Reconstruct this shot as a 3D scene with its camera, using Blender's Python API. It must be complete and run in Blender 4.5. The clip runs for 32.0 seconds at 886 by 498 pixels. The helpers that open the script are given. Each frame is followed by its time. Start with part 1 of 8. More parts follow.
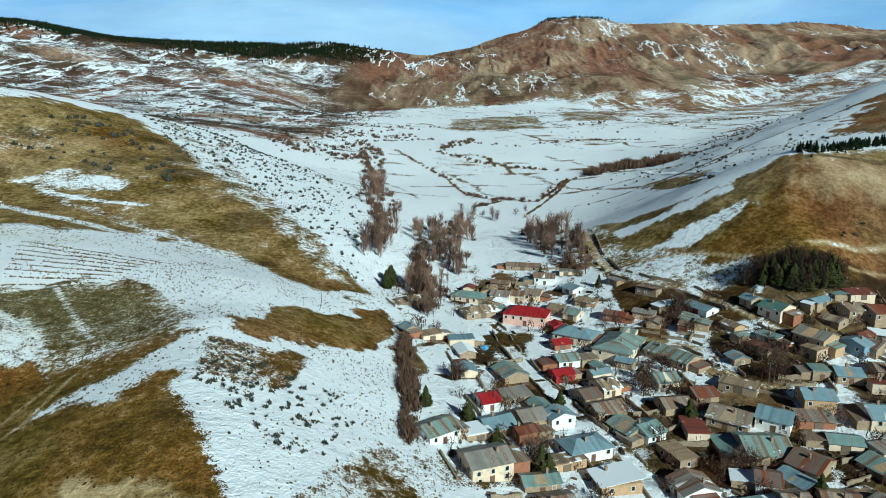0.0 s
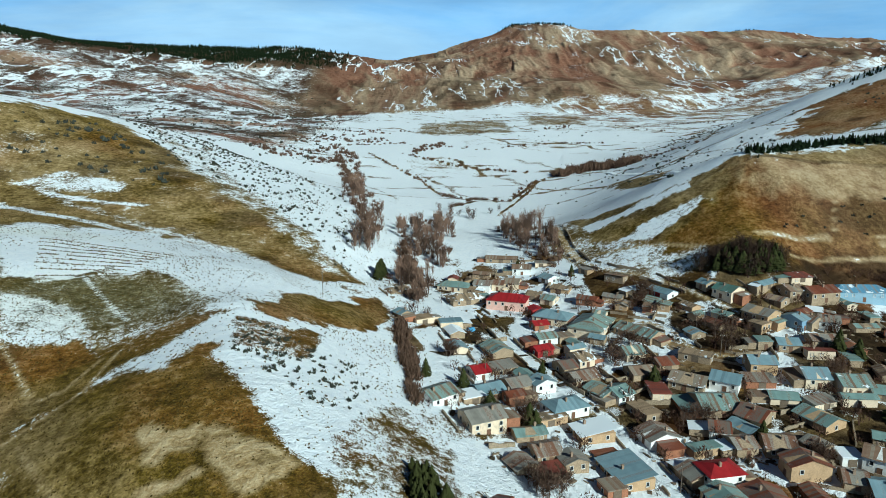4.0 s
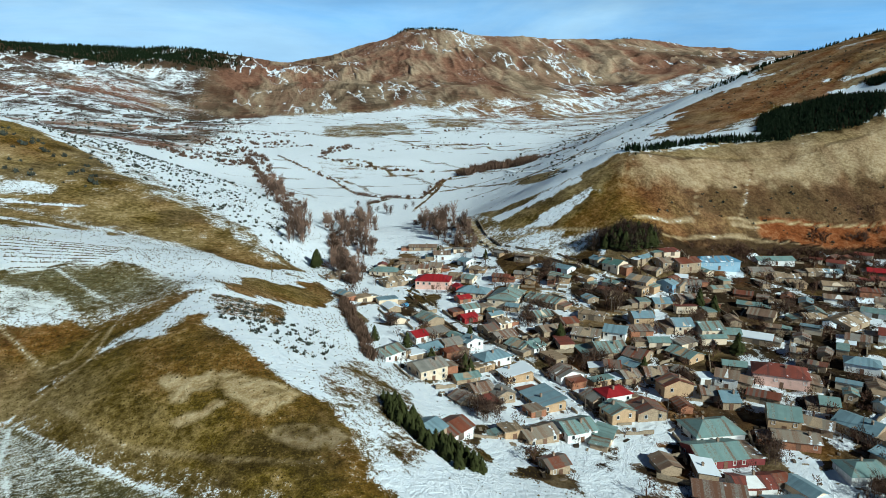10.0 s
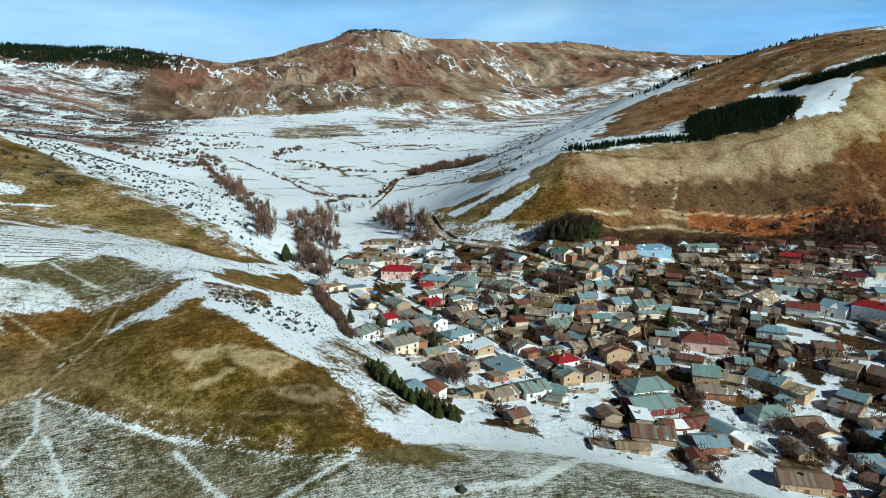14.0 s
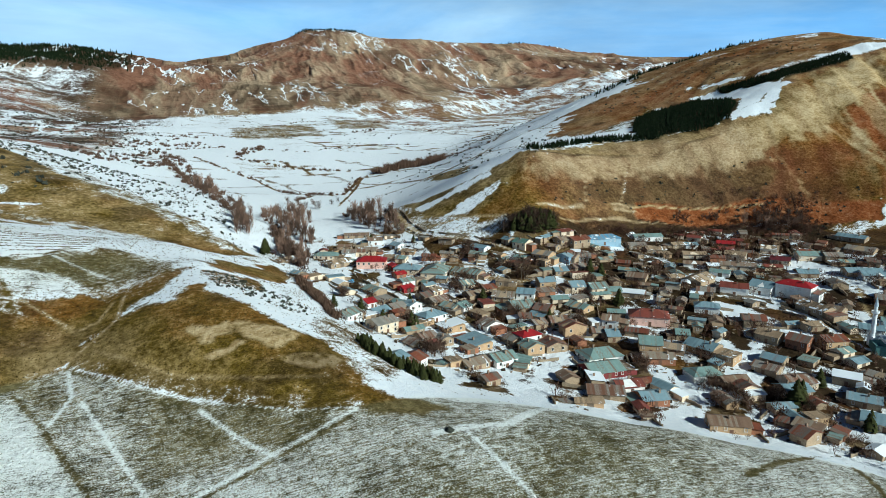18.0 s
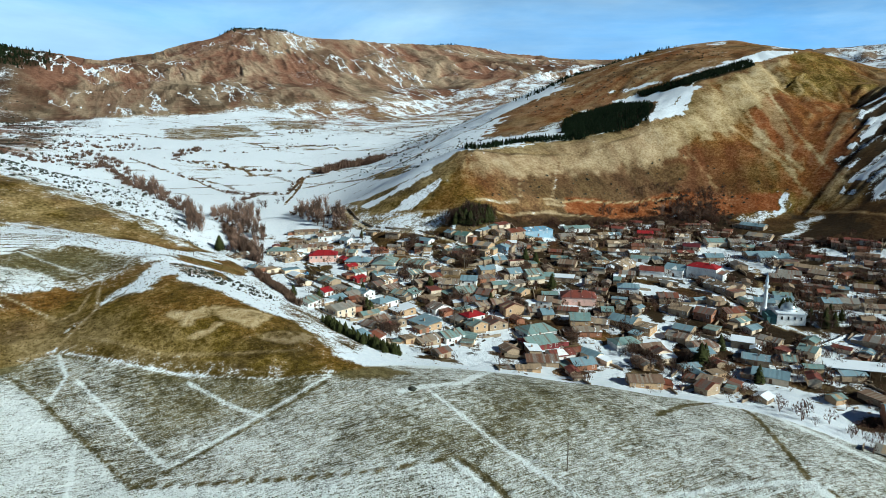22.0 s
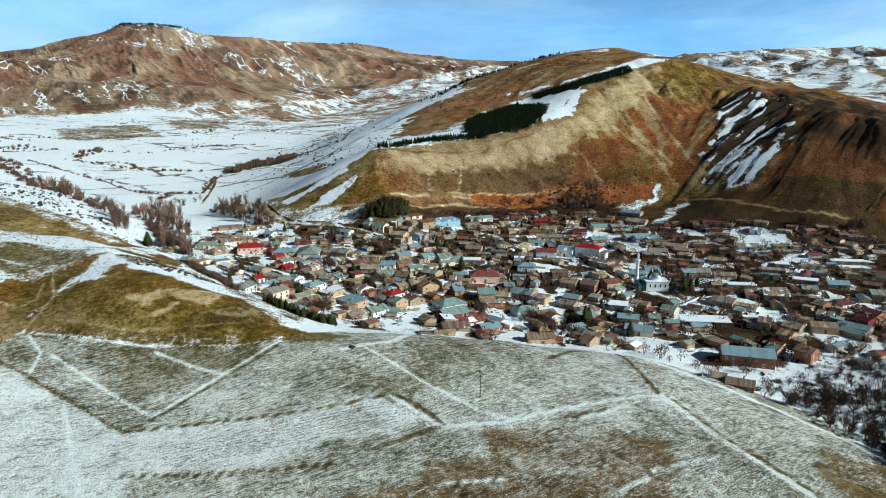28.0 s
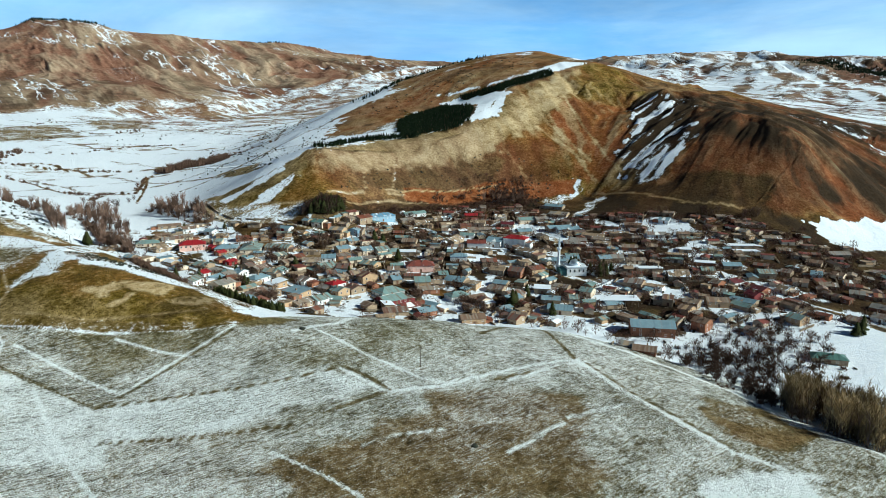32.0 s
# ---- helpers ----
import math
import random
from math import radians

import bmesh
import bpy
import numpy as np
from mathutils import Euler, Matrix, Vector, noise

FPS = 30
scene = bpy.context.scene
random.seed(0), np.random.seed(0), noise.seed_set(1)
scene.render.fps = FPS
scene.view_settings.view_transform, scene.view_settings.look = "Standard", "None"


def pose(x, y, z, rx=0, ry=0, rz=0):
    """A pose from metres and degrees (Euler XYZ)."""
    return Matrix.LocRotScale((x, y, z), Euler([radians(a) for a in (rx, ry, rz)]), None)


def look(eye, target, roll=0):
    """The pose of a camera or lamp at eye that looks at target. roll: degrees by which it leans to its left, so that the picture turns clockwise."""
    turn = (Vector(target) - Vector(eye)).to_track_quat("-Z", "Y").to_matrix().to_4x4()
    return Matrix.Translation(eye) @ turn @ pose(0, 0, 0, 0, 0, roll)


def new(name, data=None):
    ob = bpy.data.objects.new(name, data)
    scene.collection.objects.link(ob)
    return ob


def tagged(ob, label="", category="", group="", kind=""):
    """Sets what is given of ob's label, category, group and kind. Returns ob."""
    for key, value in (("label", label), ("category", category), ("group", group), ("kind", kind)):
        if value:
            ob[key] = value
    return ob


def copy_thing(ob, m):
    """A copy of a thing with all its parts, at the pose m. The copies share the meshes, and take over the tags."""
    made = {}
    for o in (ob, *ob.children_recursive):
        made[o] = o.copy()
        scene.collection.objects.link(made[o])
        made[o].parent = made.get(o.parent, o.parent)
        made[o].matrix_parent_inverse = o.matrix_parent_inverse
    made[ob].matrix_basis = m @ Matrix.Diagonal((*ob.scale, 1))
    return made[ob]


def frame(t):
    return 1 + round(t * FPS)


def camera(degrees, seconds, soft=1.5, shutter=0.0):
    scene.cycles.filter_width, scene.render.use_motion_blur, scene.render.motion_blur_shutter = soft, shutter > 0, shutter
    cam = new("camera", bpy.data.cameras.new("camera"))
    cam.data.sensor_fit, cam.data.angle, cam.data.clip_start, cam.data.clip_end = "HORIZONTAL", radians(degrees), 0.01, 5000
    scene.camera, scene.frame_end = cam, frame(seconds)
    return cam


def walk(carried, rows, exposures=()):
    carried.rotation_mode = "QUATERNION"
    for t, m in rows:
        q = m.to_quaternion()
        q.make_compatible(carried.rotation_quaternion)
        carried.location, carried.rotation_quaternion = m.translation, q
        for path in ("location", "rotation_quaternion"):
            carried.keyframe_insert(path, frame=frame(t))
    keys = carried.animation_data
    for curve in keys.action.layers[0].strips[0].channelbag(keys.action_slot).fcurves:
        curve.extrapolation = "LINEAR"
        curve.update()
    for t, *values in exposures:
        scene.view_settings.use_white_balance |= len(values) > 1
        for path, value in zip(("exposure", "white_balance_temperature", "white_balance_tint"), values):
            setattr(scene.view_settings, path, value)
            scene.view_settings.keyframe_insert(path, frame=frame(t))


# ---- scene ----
# camera: a drone that flies backwards past the village and turns to its right
cam = camera(68.6, 32.0, soft=0.6)
PATH = [
    (0, pose(-0.25, 0.27, 94.94, 77.90, -0.00, 0.17)),
    (0.5, pose(-1.40, -3.14, 95.03, 77.96, -0.00, 0.12)),
    (1, pose(-2.60, -6.56, 95.11, 78.02, -0.00, 0.02)),
    (1.5, pose(-3.84, -9.99, 95.19, 78.10, -0.00, -0.06)),
    (2, pose(-5.12, -13.41, 95.27, 78.13, -0.00, -0.13)),
    (2.5, pose(-6.45, -16.84, 95.34, 78.16, -0.00, -0.32)),
    (4.5, pose(-12.15, -30.59, 95.62, 78.29, 0.00, -4.19)),
    (5, pose(-13.68, -34.04, 95.68, 78.31, 0.00, -5.52)),
    (5.5, pose(-15.24, -37.48, 95.75, 78.34, 0.00, -6.66)),
    (6, pose(-16.84, -40.93, 95.82, 78.33, 0.00, -7.49)),
    (6.5, pose(-18.47, -44.38, 95.89, 78.34, 0.00, -8.20)),
    (7, pose(-20.15, -47.84, 95.96, 78.36, 0.00, -8.88)),
    (7.5, pose(-21.86, -51.29, 96.04, 78.40, 0.00, -9.62)),
    (8, pose(-23.60, -54.75, 96.12, 78.42, 0.00, -10.28)),
    (8.5, pose(-25.38, -58.20, 96.20, 78.41, 0.00, -10.89)),
    (9, pose(-27.19, -61.66, 96.28, 78.44, 0.00, -11.26)),
    (9.5, pose(-29.04, -65.11, 96.37, 78.46, 0.00, -11.50)),
    (10, pose(-30.92, -68.57, 96.46, 78.47, 0.00, -11.96)),
    (10.5, pose(-32.83, -72.03, 96.55, 78.50, 0.00, -12.58)),
    (11, pose(-34.77, -75.48, 96.65, 78.51, 0.00, -13.22)),
    (11.5, pose(-36.74, -78.93, 96.76, 78.53, 0.00, -13.85)),
    (12, pose(-38.74, -82.38, 96.87, 78.55, 0.00, -14.49)),
    (12.5, pose(-40.77, -85.83, 96.98, 78.57, 0.00, -15.18)),
    (13, pose(-42.83, -89.28, 97.10, 78.58, 0.00, -15.82)),
    (13.5, pose(-44.92, -92.72, 97.22, 78.56, 0.00, -16.42)),
    (14, pose(-47.03, -96.15, 97.35, 78.57, 0.00, -16.84)),
    (14.5, pose(-49.17, -99.59, 97.48, 78.57, 0.00, -17.31)),
    (16.5, pose(-57.99, -113.25, 98.06, 78.54, 0.00, -19.32)),
    (17, pose(-60.25, -116.65, 98.22, 78.55, 0.00, -19.75)),
    (17.5, pose(-62.54, -120.04, 98.38, 78.54, 0.00, -20.25)),
    (18, pose(-64.84, -123.42, 98.54, 78.53, -0.00, -20.76)),
    (18.5, pose(-67.17, -126.79, 98.71, 78.54, -0.00, -21.41)),
    (19, pose(-69.52, -130.15, 98.89, 78.55, 0.00, -22.05)),
    (19.5, pose(-71.88, -133.49, 99.06, 78.54, 0.00, -22.69)),
    (20, pose(-74.27, -136.82, 99.24, 78.53, -0.00, -23.29)),
    (20.5, pose(-76.67, -140.14, 99.42, 78.53, -0.00, -23.97)),
    (21, pose(-79.09, -143.45, 99.61, 78.53, -0.00, -24.75)),
    (21.5, pose(-81.53, -146.73, 99.79, 78.53, 0.00, -25.73)),
    (22, pose(-83.98, -150.01, 99.98, 78.54, 0.00, -26.57)),
    (22.5, pose(-86.44, -153.26, 100.17, 78.50, 0.00, -27.36)),
    (23, pose(-88.92, -156.50, 100.36, 78.46, 0.00, -28.18)),
    (23.5, pose(-91.41, -159.71, 100.55, 78.45, -0.00, -28.98)),
    (24, pose(-93.91, -162.91, 100.74, 78.45, -0.00, -29.73)),
    (24.5, pose(-96.43, -166.08, 100.93, 78.43, -0.00, -30.39)),
    (25, pose(-98.95, -169.23, 101.12, 78.43, -0.00, -31.05)),
    (25.5, pose(-101.49, -172.36, 101.30, 78.43, 0.00, -31.77)),
    (27.5, pose(-111.71, -184.60, 102.01, 78.42, -0.00, -34.33)),
    (28, pose(-114.28, -187.59, 102.17, 78.42, -0.00, -35.00)),
    (28.5, pose(-116.85, -190.55, 102.33, 78.43, -0.00, -35.75)),
    (29, pose(-119.43, -193.48, 102.48, 78.45, -0.00, -36.53)),
    (29.5, pose(-122.01, -196.37, 102.62, 78.44, 0.00, -37.29)),
    (30, pose(-124.59, -199.23, 102.75, 78.46, 0.00, -38.09)),
    (30.5, pose(-127.18, -202.05, 102.87, 78.44, -0.00, -38.89)),
    (31, pose(-129.76, -204.83, 102.99, 78.44, -0.00, -39.69)),
    (31.5, pose(-132.34, -207.58, 103.09, 78.38, -0.00, -40.52)),
    (32, pose(-134.93, -210.28, 103.17, 78.38, -0.00, -41.09)),
]
walk(cam, PATH, exposures=[(0, 0.04, 5250, -11), (6, 0.06, 5300, -9), (16, 0.15, 5400, -6), (32, 0.32, 5450, -5)])

# ---- daylight: a low winter sun from the right, behind the camera ----
SUN_AZ, SUN_EL = 144.0, 28.0    # degrees clockwise from +y, and above the horizon
world = bpy.data.worlds.new("winter_sky")
scene.world = world
world.use_nodes = True
wn, wl = world.node_tree.nodes, world.node_tree.links
sky = wn.new("ShaderNodeTexSky")
sky.sky_type, sky.sun_disc = "NISHITA", False
sky.sun_elevation, sky.sun_rotation = radians(SUN_EL), radians(SUN_AZ)
sky.altitude, sky.air_density, sky.dust_density, sky.ozone_density = 2600, 0.35, 0.12, 3.0
# thin high cloud, stretched into streaks
wco = wn.new("ShaderNodeTexCoord")
wmap = wn.new("ShaderNodeMapping")
wmap.inputs["Scale"].default_value = (2.0, 2.0, 9.0)
wno = wn.new("ShaderNodeTexNoise")
wno.inputs["Scale"].default_value, wno.inputs["Detail"].default_value, wno.inputs["Roughness"].default_value = 1.3, 7.0, 0.55
wra = wn.new("ShaderNodeValToRGB")
wra.color_ramp.elements[0].position, wra.color_ramp.elements[1].position = 0.30, 0.72
wra.color_ramp.elements[0].color = (0.55, 0.55, 0.55, 1)
wra.color_ramp.elements[1].color = (0.95, 0.95, 0.95, 1)
wmx = wn.new("ShaderNodeMix")
wmx.data_type = "RGBA"
# the haze is blue, with whiter wisps of cirrus in it
wci = wn.new("ShaderNodeTexNoise")
wci.inputs["Scale"].default_value, wci.inputs["Detail"].default_value, wci.inputs["Roughness"].default_value, wci.inputs["Distortion"].default_value = 0.9, 8.0, 0.6, 0.6
wcr = wn.new("ShaderNodeValToRGB")
wcr.color_ramp.elements[0].position, wcr.color_ramp.elements[1].position = 0.36, 0.66
wcm = wn.new("ShaderNodeMix")
wcm.data_type = "RGBA"
wcm.inputs["A"].default_value, wcm.inputs["B"].default_value = (6.0, 11.6, 19.6, 1), (12.6, 16.4, 20.2, 1)
wl.new(wmap.outputs["Vector"], wci.inputs["Vector"])
wl.new(wci.outputs["Fac"], wcr.inputs["Fac"])
wl.new(wcr.outputs["Color"], wcm.inputs["Factor"])
wl.new(wcm.outputs["Result"], wmx.inputs["B"])
bg = wn["Background"]
bg.inputs["Strength"].default_value = 0.05
wl.new(wco.outputs["Generated"], wmap.inputs["Vector"])
wl.new(wmap.outputs["Vector"], wno.inputs["Vector"])
wl.new(wno.outputs["Fac"], wra.inputs["Fac"])
# haze brightens the sky towards the horizon
wse = wn.new("ShaderNodeSeparateXYZ")
wmr = wn.new("ShaderNodeMapRange")
wmr.interpolation_type = "SMOOTHSTEP"
for sock, v in (("From Min", 0.12), ("From Max", 0.28), ("To Min", 1.0), ("To Max", 0.0)):
    wmr.inputs[sock].default_value = v
wmu = wn.new("ShaderNodeMath")
wmu.operation = "MULTIPLY"
wl.new(wco.outputs["Generated"], wse.inputs[0])
wl.new(wse.outputs["Z"], wmr.inputs["Value"])
wl.new(wra.outputs["Color"], wmu.inputs[0])
wl.new(wmr.outputs["Result"], wmu.inputs[1])
wl.new(wmu.outputs["Value"], wmx.inputs["Factor"])
wl.new(sky.outputs["Color"], wmx.inputs["A"])
wl.new(wmx.outputs["Result"], bg.inputs["Color"])
sun = new("sun", bpy.data.lights.new("sun", "SUN"))
sun.data.energy, sun.data.angle, sun.data.color = 5.0, radians(0.5), (1.0, 0.92, 0.80)
sun_from = Vector((math.sin(radians(SUN_AZ)) * math.cos(radians(SUN_EL)), math.cos(radians(SUN_AZ)) * math.cos(radians(SUN_EL)), math.sin(radians(SUN_EL))))
sun.matrix_world = look(sun_from * 500, (0, 0, 0))


# ---- materials ----
def material(name, rough=0.8, metal=0.0):
    m = bpy.data.materials.new(name)
    m.use_nodes = True
    b = m.node_tree.nodes["Principled BSDF"]
    b.inputs["Roughness"].default_value, b.inputs["Metallic"].default_value = rough, metal
    # porous, broken surfaces such as soil, plaster, bark and twigs hardly shine
    b.inputs["Specular IOR Level"].default_value = 0.08 if rough > 0.78 else 0.4
    return m, m.node_tree.nodes, m.node_tree.links, b


def noise_node(n, l, vector, scale, detail=4.0, rough=0.55):
    t = n.new("ShaderNodeTexNoise")
    t.inputs["Scale"].default_value, t.inputs["Detail"].default_value, t.inputs["Roughness"].default_value = scale, detail, rough
    if vector is not None:
        l.new(vector, t.inputs["Vector"])
    return t.outputs["Fac"]


def ramp_node(n, l, fac, *stops):
    r = n.new("ShaderNodeValToRGB")
    while len(r.color_ramp.elements) < len(stops):
        r.color_ramp.elements.new(0.5)
    for e, (p, c) in zip(r.color_ramp.elements, stops):
        e.position, e.color = p, (*c, 1) if len(c) == 3 else c
    l.new(fac, r.inputs["Fac"])
    return r.outputs["Color"]


def mix_node(n, l, fac, a, b):
    m = n.new("ShaderNodeMix")
    m.data_type = "RGBA"
    for sock, v in (("Factor", fac), ("A", a), ("B", b)):
        if isinstance(v, (int, float)):
            m.inputs[sock].default_value = v
        elif isinstance(v, tuple):
            m.inputs[sock].default_value = (*v, 1)
        else:
            l.new(v, m.inputs[sock])
    return m.outputs["Result"]


def math_node(n, l, op, *args, clamp=False):
    m = n.new("ShaderNodeMath")
    m.operation, m.use_clamp = op, clamp
    for k, v in enumerate(args):
        if isinstance(v, (int, float)):
            m.inputs[k].default_value = v
        else:
            l.new(v, m.inputs[k])
    return m.outputs["Value"]


def bump_node(n, l, b, height_socket, strength, distance):
    u = n.new("ShaderNodeBump")
    u.inputs["Strength"].default_value, u.inputs["Distance"].default_value = strength, distance
    l.new(height_socket, u.inputs["Height"])
    l.new(u.outputs["Normal"], b.inputs["Normal"])


def coords(n, what="Object"):
    return n.new("ShaderNodeTexCoord").outputs[what]


SNOW = (0.86, 0.90, 0.94)


def roof_material(name, base, stain, amount, snow=0.0, metal=0.3, rough=0.5):
    """Sheet metal laid in strips along the slope, stained and rusted, with old snow lying on it."""
    m, n, l, b = material(name, rough, metal)
    co = coords(n)
    sep = n.new("ShaderNodeSeparateXYZ")
    l.new(co, sep.inputs[0])
    info = n.new("ShaderNodeObjectInfo").outputs["Random"]
    # each sheet about 0.9 m wide takes its own shade
    strip = math_node(n, l, "FLOOR", math_node(n, l, "ADD", math_node(n, l, "MULTIPLY", sep.outputs["X"], 1.1), math_node(n, l, "MULTIPLY", info, 57.0)))
    w = n.new("ShaderNodeTexWhiteNoise")
    w.noise_dimensions = "1D"
    l.new(strip, w.inputs["W"])
    big = noise_node(n, l, co, 0.35, 5.0, 0.6)
    fine = noise_node(n, l, co, 3.0, 4.0, 0.65)
    tone = math_node(n, l, "ADD", math_node(n, l, "MULTIPLY", w.outputs["Value"], 0.28), math_node(n, l, "ADD", math_node(n, l, "MULTIPLY", big, 0.5), math_node(n, l, "MULTIPLY", info, 0.25)))
    col = ramp_node(n, l, tone, (0.2, tuple(c * 0.62 for c in base)), (0.5, base), (0.85, tuple(min(1, c * 1.35) for c in base)))
    worn = math_node(n, l, "ADD", math_node(n, l, "MULTIPLY", w.outputs["Value"], 0.32), math_node(n, l, "ADD", math_node(n, l, "MULTIPLY", fine, 0.62), math_node(n, l, "MULTIPLY", info, 0.25)))
    k = ramp_node(n, l, worn, (0.78 - amount * 0.55, (0, 0, 0)), (0.9 - amount * 0.5, (1, 1, 1)))
    col = mix_node(n, l, k, col, stain)
    if snow > 0:
        s = math_node(n, l, "ADD", math_node(n, l, "MULTIPLY", noise_node(n, l, co, 0.22, 5.0, 0.6), 1.0), math_node(n, l, "MULTIPLY", info, 0.12))
        s = ramp_node(n, l, s, (0.78 - snow * 0.52, (0, 0, 0)), (0.82 - snow * 0.52, (1, 1, 1)))
        col = mix_node(n, l, s, col, SNOW)
        l.new(math_node(n, l, "MULTIPLY", math_node(n, l, "SUBTRACT", 1.0, s), metal), b.inputs["Metallic"])
    l.new(col, b.inputs["Base Color"])
    rib = n.new("ShaderNodeTexWave")
    rib.bands_direction = "X"
    rib.inputs["Scale"].default_value = 1.4
    l.new(co, rib.inputs["Vector"])
    bump_node(n, l, b, rib.outputs["Fac"], 0.35, 0.04)
    return m


ROOFS = {
    "teal": roof_material("roof_teal", (0.235, 0.335, 0.31), (0.20, 0.13, 0.085), 0.28, 0.10, 0.12),
    "blue": roof_material("roof_blue", (0.235, 0.335, 0.38), (0.24, 0.26, 0.27), 0.22, 0.10, 0.12),
    "sky": roof_material("roof_sky", (0.16, 0.34, 0.50), (0.3, 0.3, 0.3), 0.15, 0.2),
    "grey": roof_material("roof_grey", (0.32, 0.30, 0.26), (0.2, 0.10, 0.06), 0.42, 0.12, 0.12),
    "green": roof_material("roof_green", (0.13, 0.24, 0.20), (0.2, 0.2, 0.17), 0.25, 0.1),
    "brown": roof_material("roof_brown", (0.22, 0.14, 0.095), (0.26, 0.22, 0.17), 0.40, 0.16, 0.05, 0.85),
    "tan": roof_material("roof_earth", (0.35, 0.25, 0.16), (0.16, 0.12, 0.08), 0.40, 0.26, 0.0, 0.9),
    "rust": roof_material("roof_rust", (0.27, 0.085, 0.045), (0.20, 0.17, 0.14), 0.46, 0.08),
    "red": roof_material("roof_red", (0.33, 0.018, 0.022), (0.2, 0.02, 0.02), 0.12, 0.04, 0.1),
    "redbrown": roof_material("roof_redbrown", (0.22, 0.06, 0.04), (0.13, 0.05, 0.04), 0.3, 0.12, 0.05),
    "maroon": roof_material("roof_maroon", (0.14, 0.025, 0.03), (0.1, 0.05, 0.04), 0.3, 0.15, 0.1),
    "snow": roof_material("roof_snowed", (0.17, 0.20, 0.20), (0.2, 0.15, 0.1), 0.3, 0.98),
}


def wall_material(name, base, spots, rough=0.9, coursed=0.0):
    """Plaster or rubble masonry: broad stains, fine grain, and courses of stone where it is bare."""
    m, n, l, b = material(name, rough)
    co = coords(n)
    big = noise_node(n, l, co, 0.5, 5.0, 0.6)
    fine = noise_node(n, l, co, 5.0, 4.0, 0.7)
    tone = math_node(n, l, "ADD", math_node(n, l, "MULTIPLY", big, 0.65), math_node(n, l, "ADD", math_node(n, l, "MULTIPLY", fine, 0.3), math_node(n, l, "MULTIPLY", n.new("ShaderNodeObjectInfo").outputs["Random"], 0.1)))
    col = ramp_node(n, l, tone, (0.3, spots), (0.5, base), (0.75, tuple(min(0.9, c * 1.15) for c in base)))
    h = fine
    if coursed:
        v = n.new("ShaderNodeTexVoronoi")
        v.inputs["Scale"].default_value = 2.2
        l.new(co, v.inputs["Vector"])
        col = mix_node(n, l, math_node(n, l, "MULTIPLY", ramp_node(n, l, v.outputs["Distance"], (0.35, (0, 0, 0)), (0.75, (1, 1, 1))), coursed), col, tuple(c * 0.5 for c in base))
        h = v.outputs["Distance"]
    l.new(col, b.inputs["Base Color"])
    bump_node(n, l, b, h, 0.4, 0.05)
    return m


WALLS = {
    "tan": wall_material("wall_stone", (0.40, 0.30, 0.20), (0.21, 0.15, 0.09), 0.92, 0.5),
    "yellow": wall_material("wall_mud_plaster", (0.50, 0.34, 0.20), (0.3, 0.2, 0.11), 0.92, 0.25),
    "cream": wall_material("wall_cream", (0.74, 0.60, 0.44), (0.42, 0.34, 0.24), 0.9, 0.12),
    "white": wall_material("wall_whitewash", (0.8, 0.79, 0.76), (0.55, 0.53, 0.49)),
    "pink": wall_material("wall_pink", (0.72, 0.46, 0.38), (0.46, 0.28, 0.22)),
    "brick": wall_material("wall_brick", (0.36, 0.165, 0.095), (0.2, 0.095, 0.06), 0.92, 0.45),
    "maroon": wall_material("wall_maroon", (0.20, 0.05, 0.05), (0.12, 0.04, 0.04)),
    "red": wall_material("wall_red", (0.33, 0.04, 0.04), (0.2, 0.03, 0.03)),
    "blue": wall_material("wall_blue", (0.20, 0.30, 0.40), (0.14, 0.2, 0.26)),
    "sky": wall_material("wall_sky_blue", (0.30, 0.43, 0.53), (0.22, 0.33, 0.42)),
    "grey": wall_material("wall_grey", (0.36, 0.35, 0.33), (0.24, 0.23, 0.21)),
}


def plain(name, base, rough=0.7, metal=0.0, spread_=0.25, scale=2.0, own=0.0):
    """Paint, wood or twigs with a little unevenness; own: how much one thing differs from the next."""
    m, n, l, b = material(name, rough, metal)
    f = noise_node(n, l, coords(n), scale, 5.0, 0.6)
    if own:
        f = math_node(n, l, "ADD", f, math_node(n, l, "MULTIPLY", math_node(n, l, "SUBTRACT", n.new("ShaderNodeObjectInfo").outputs["Random"], 0.5), own))
    l.new(ramp_node(n, l, f, (0.3, tuple(c * (1 - spread_) for c in base)), (0.7, tuple(min(1, c * (1 + spread_)) for c in base))), b.inputs["Base Color"])
    return m


GLASS, gn, gl, gb = material("window_glass", 0.08)
gb.inputs["Base Color"].default_value = (0.02, 0.025, 0.03, 1)
gb.inputs["Specular IOR Level"].default_value = 0.6
FRAME = plain("window_frame_paint", (0.62, 0.60, 0.56), 0.6)
DOOR = plain("door_wood", (0.16, 0.085, 0.05), 0.7)
DOOR_RED = plain("door_red", (0.30, 0.03, 0.03), 0.6)
CHIMNEY = plain("chimney_masonry", (0.30, 0.22, 0.16), 0.9)
TIMBER = plain("grey_timber", (0.17, 0.13, 0.095), 0.85)
STONEWALL = wall_material("yard_wall", (0.33, 0.26, 0.18), (0.17, 0.13, 0.09), 0.95, 0.6)
POLE = plain("pole_wood", (0.14, 0.11, 0.085), 0.85)
THORN = plain("thorn_twigs", (0.058, 0.036, 0.025), 0.95, 0.0, 0.4, 0.6)
BRUSHWOOD = plain("brush_twigs", (0.080, 0.043, 0.029), 0.95, 0.0, 0.5, 0.12)
BARK = plain("bark", (0.15, 0.105, 0.085), 0.9)
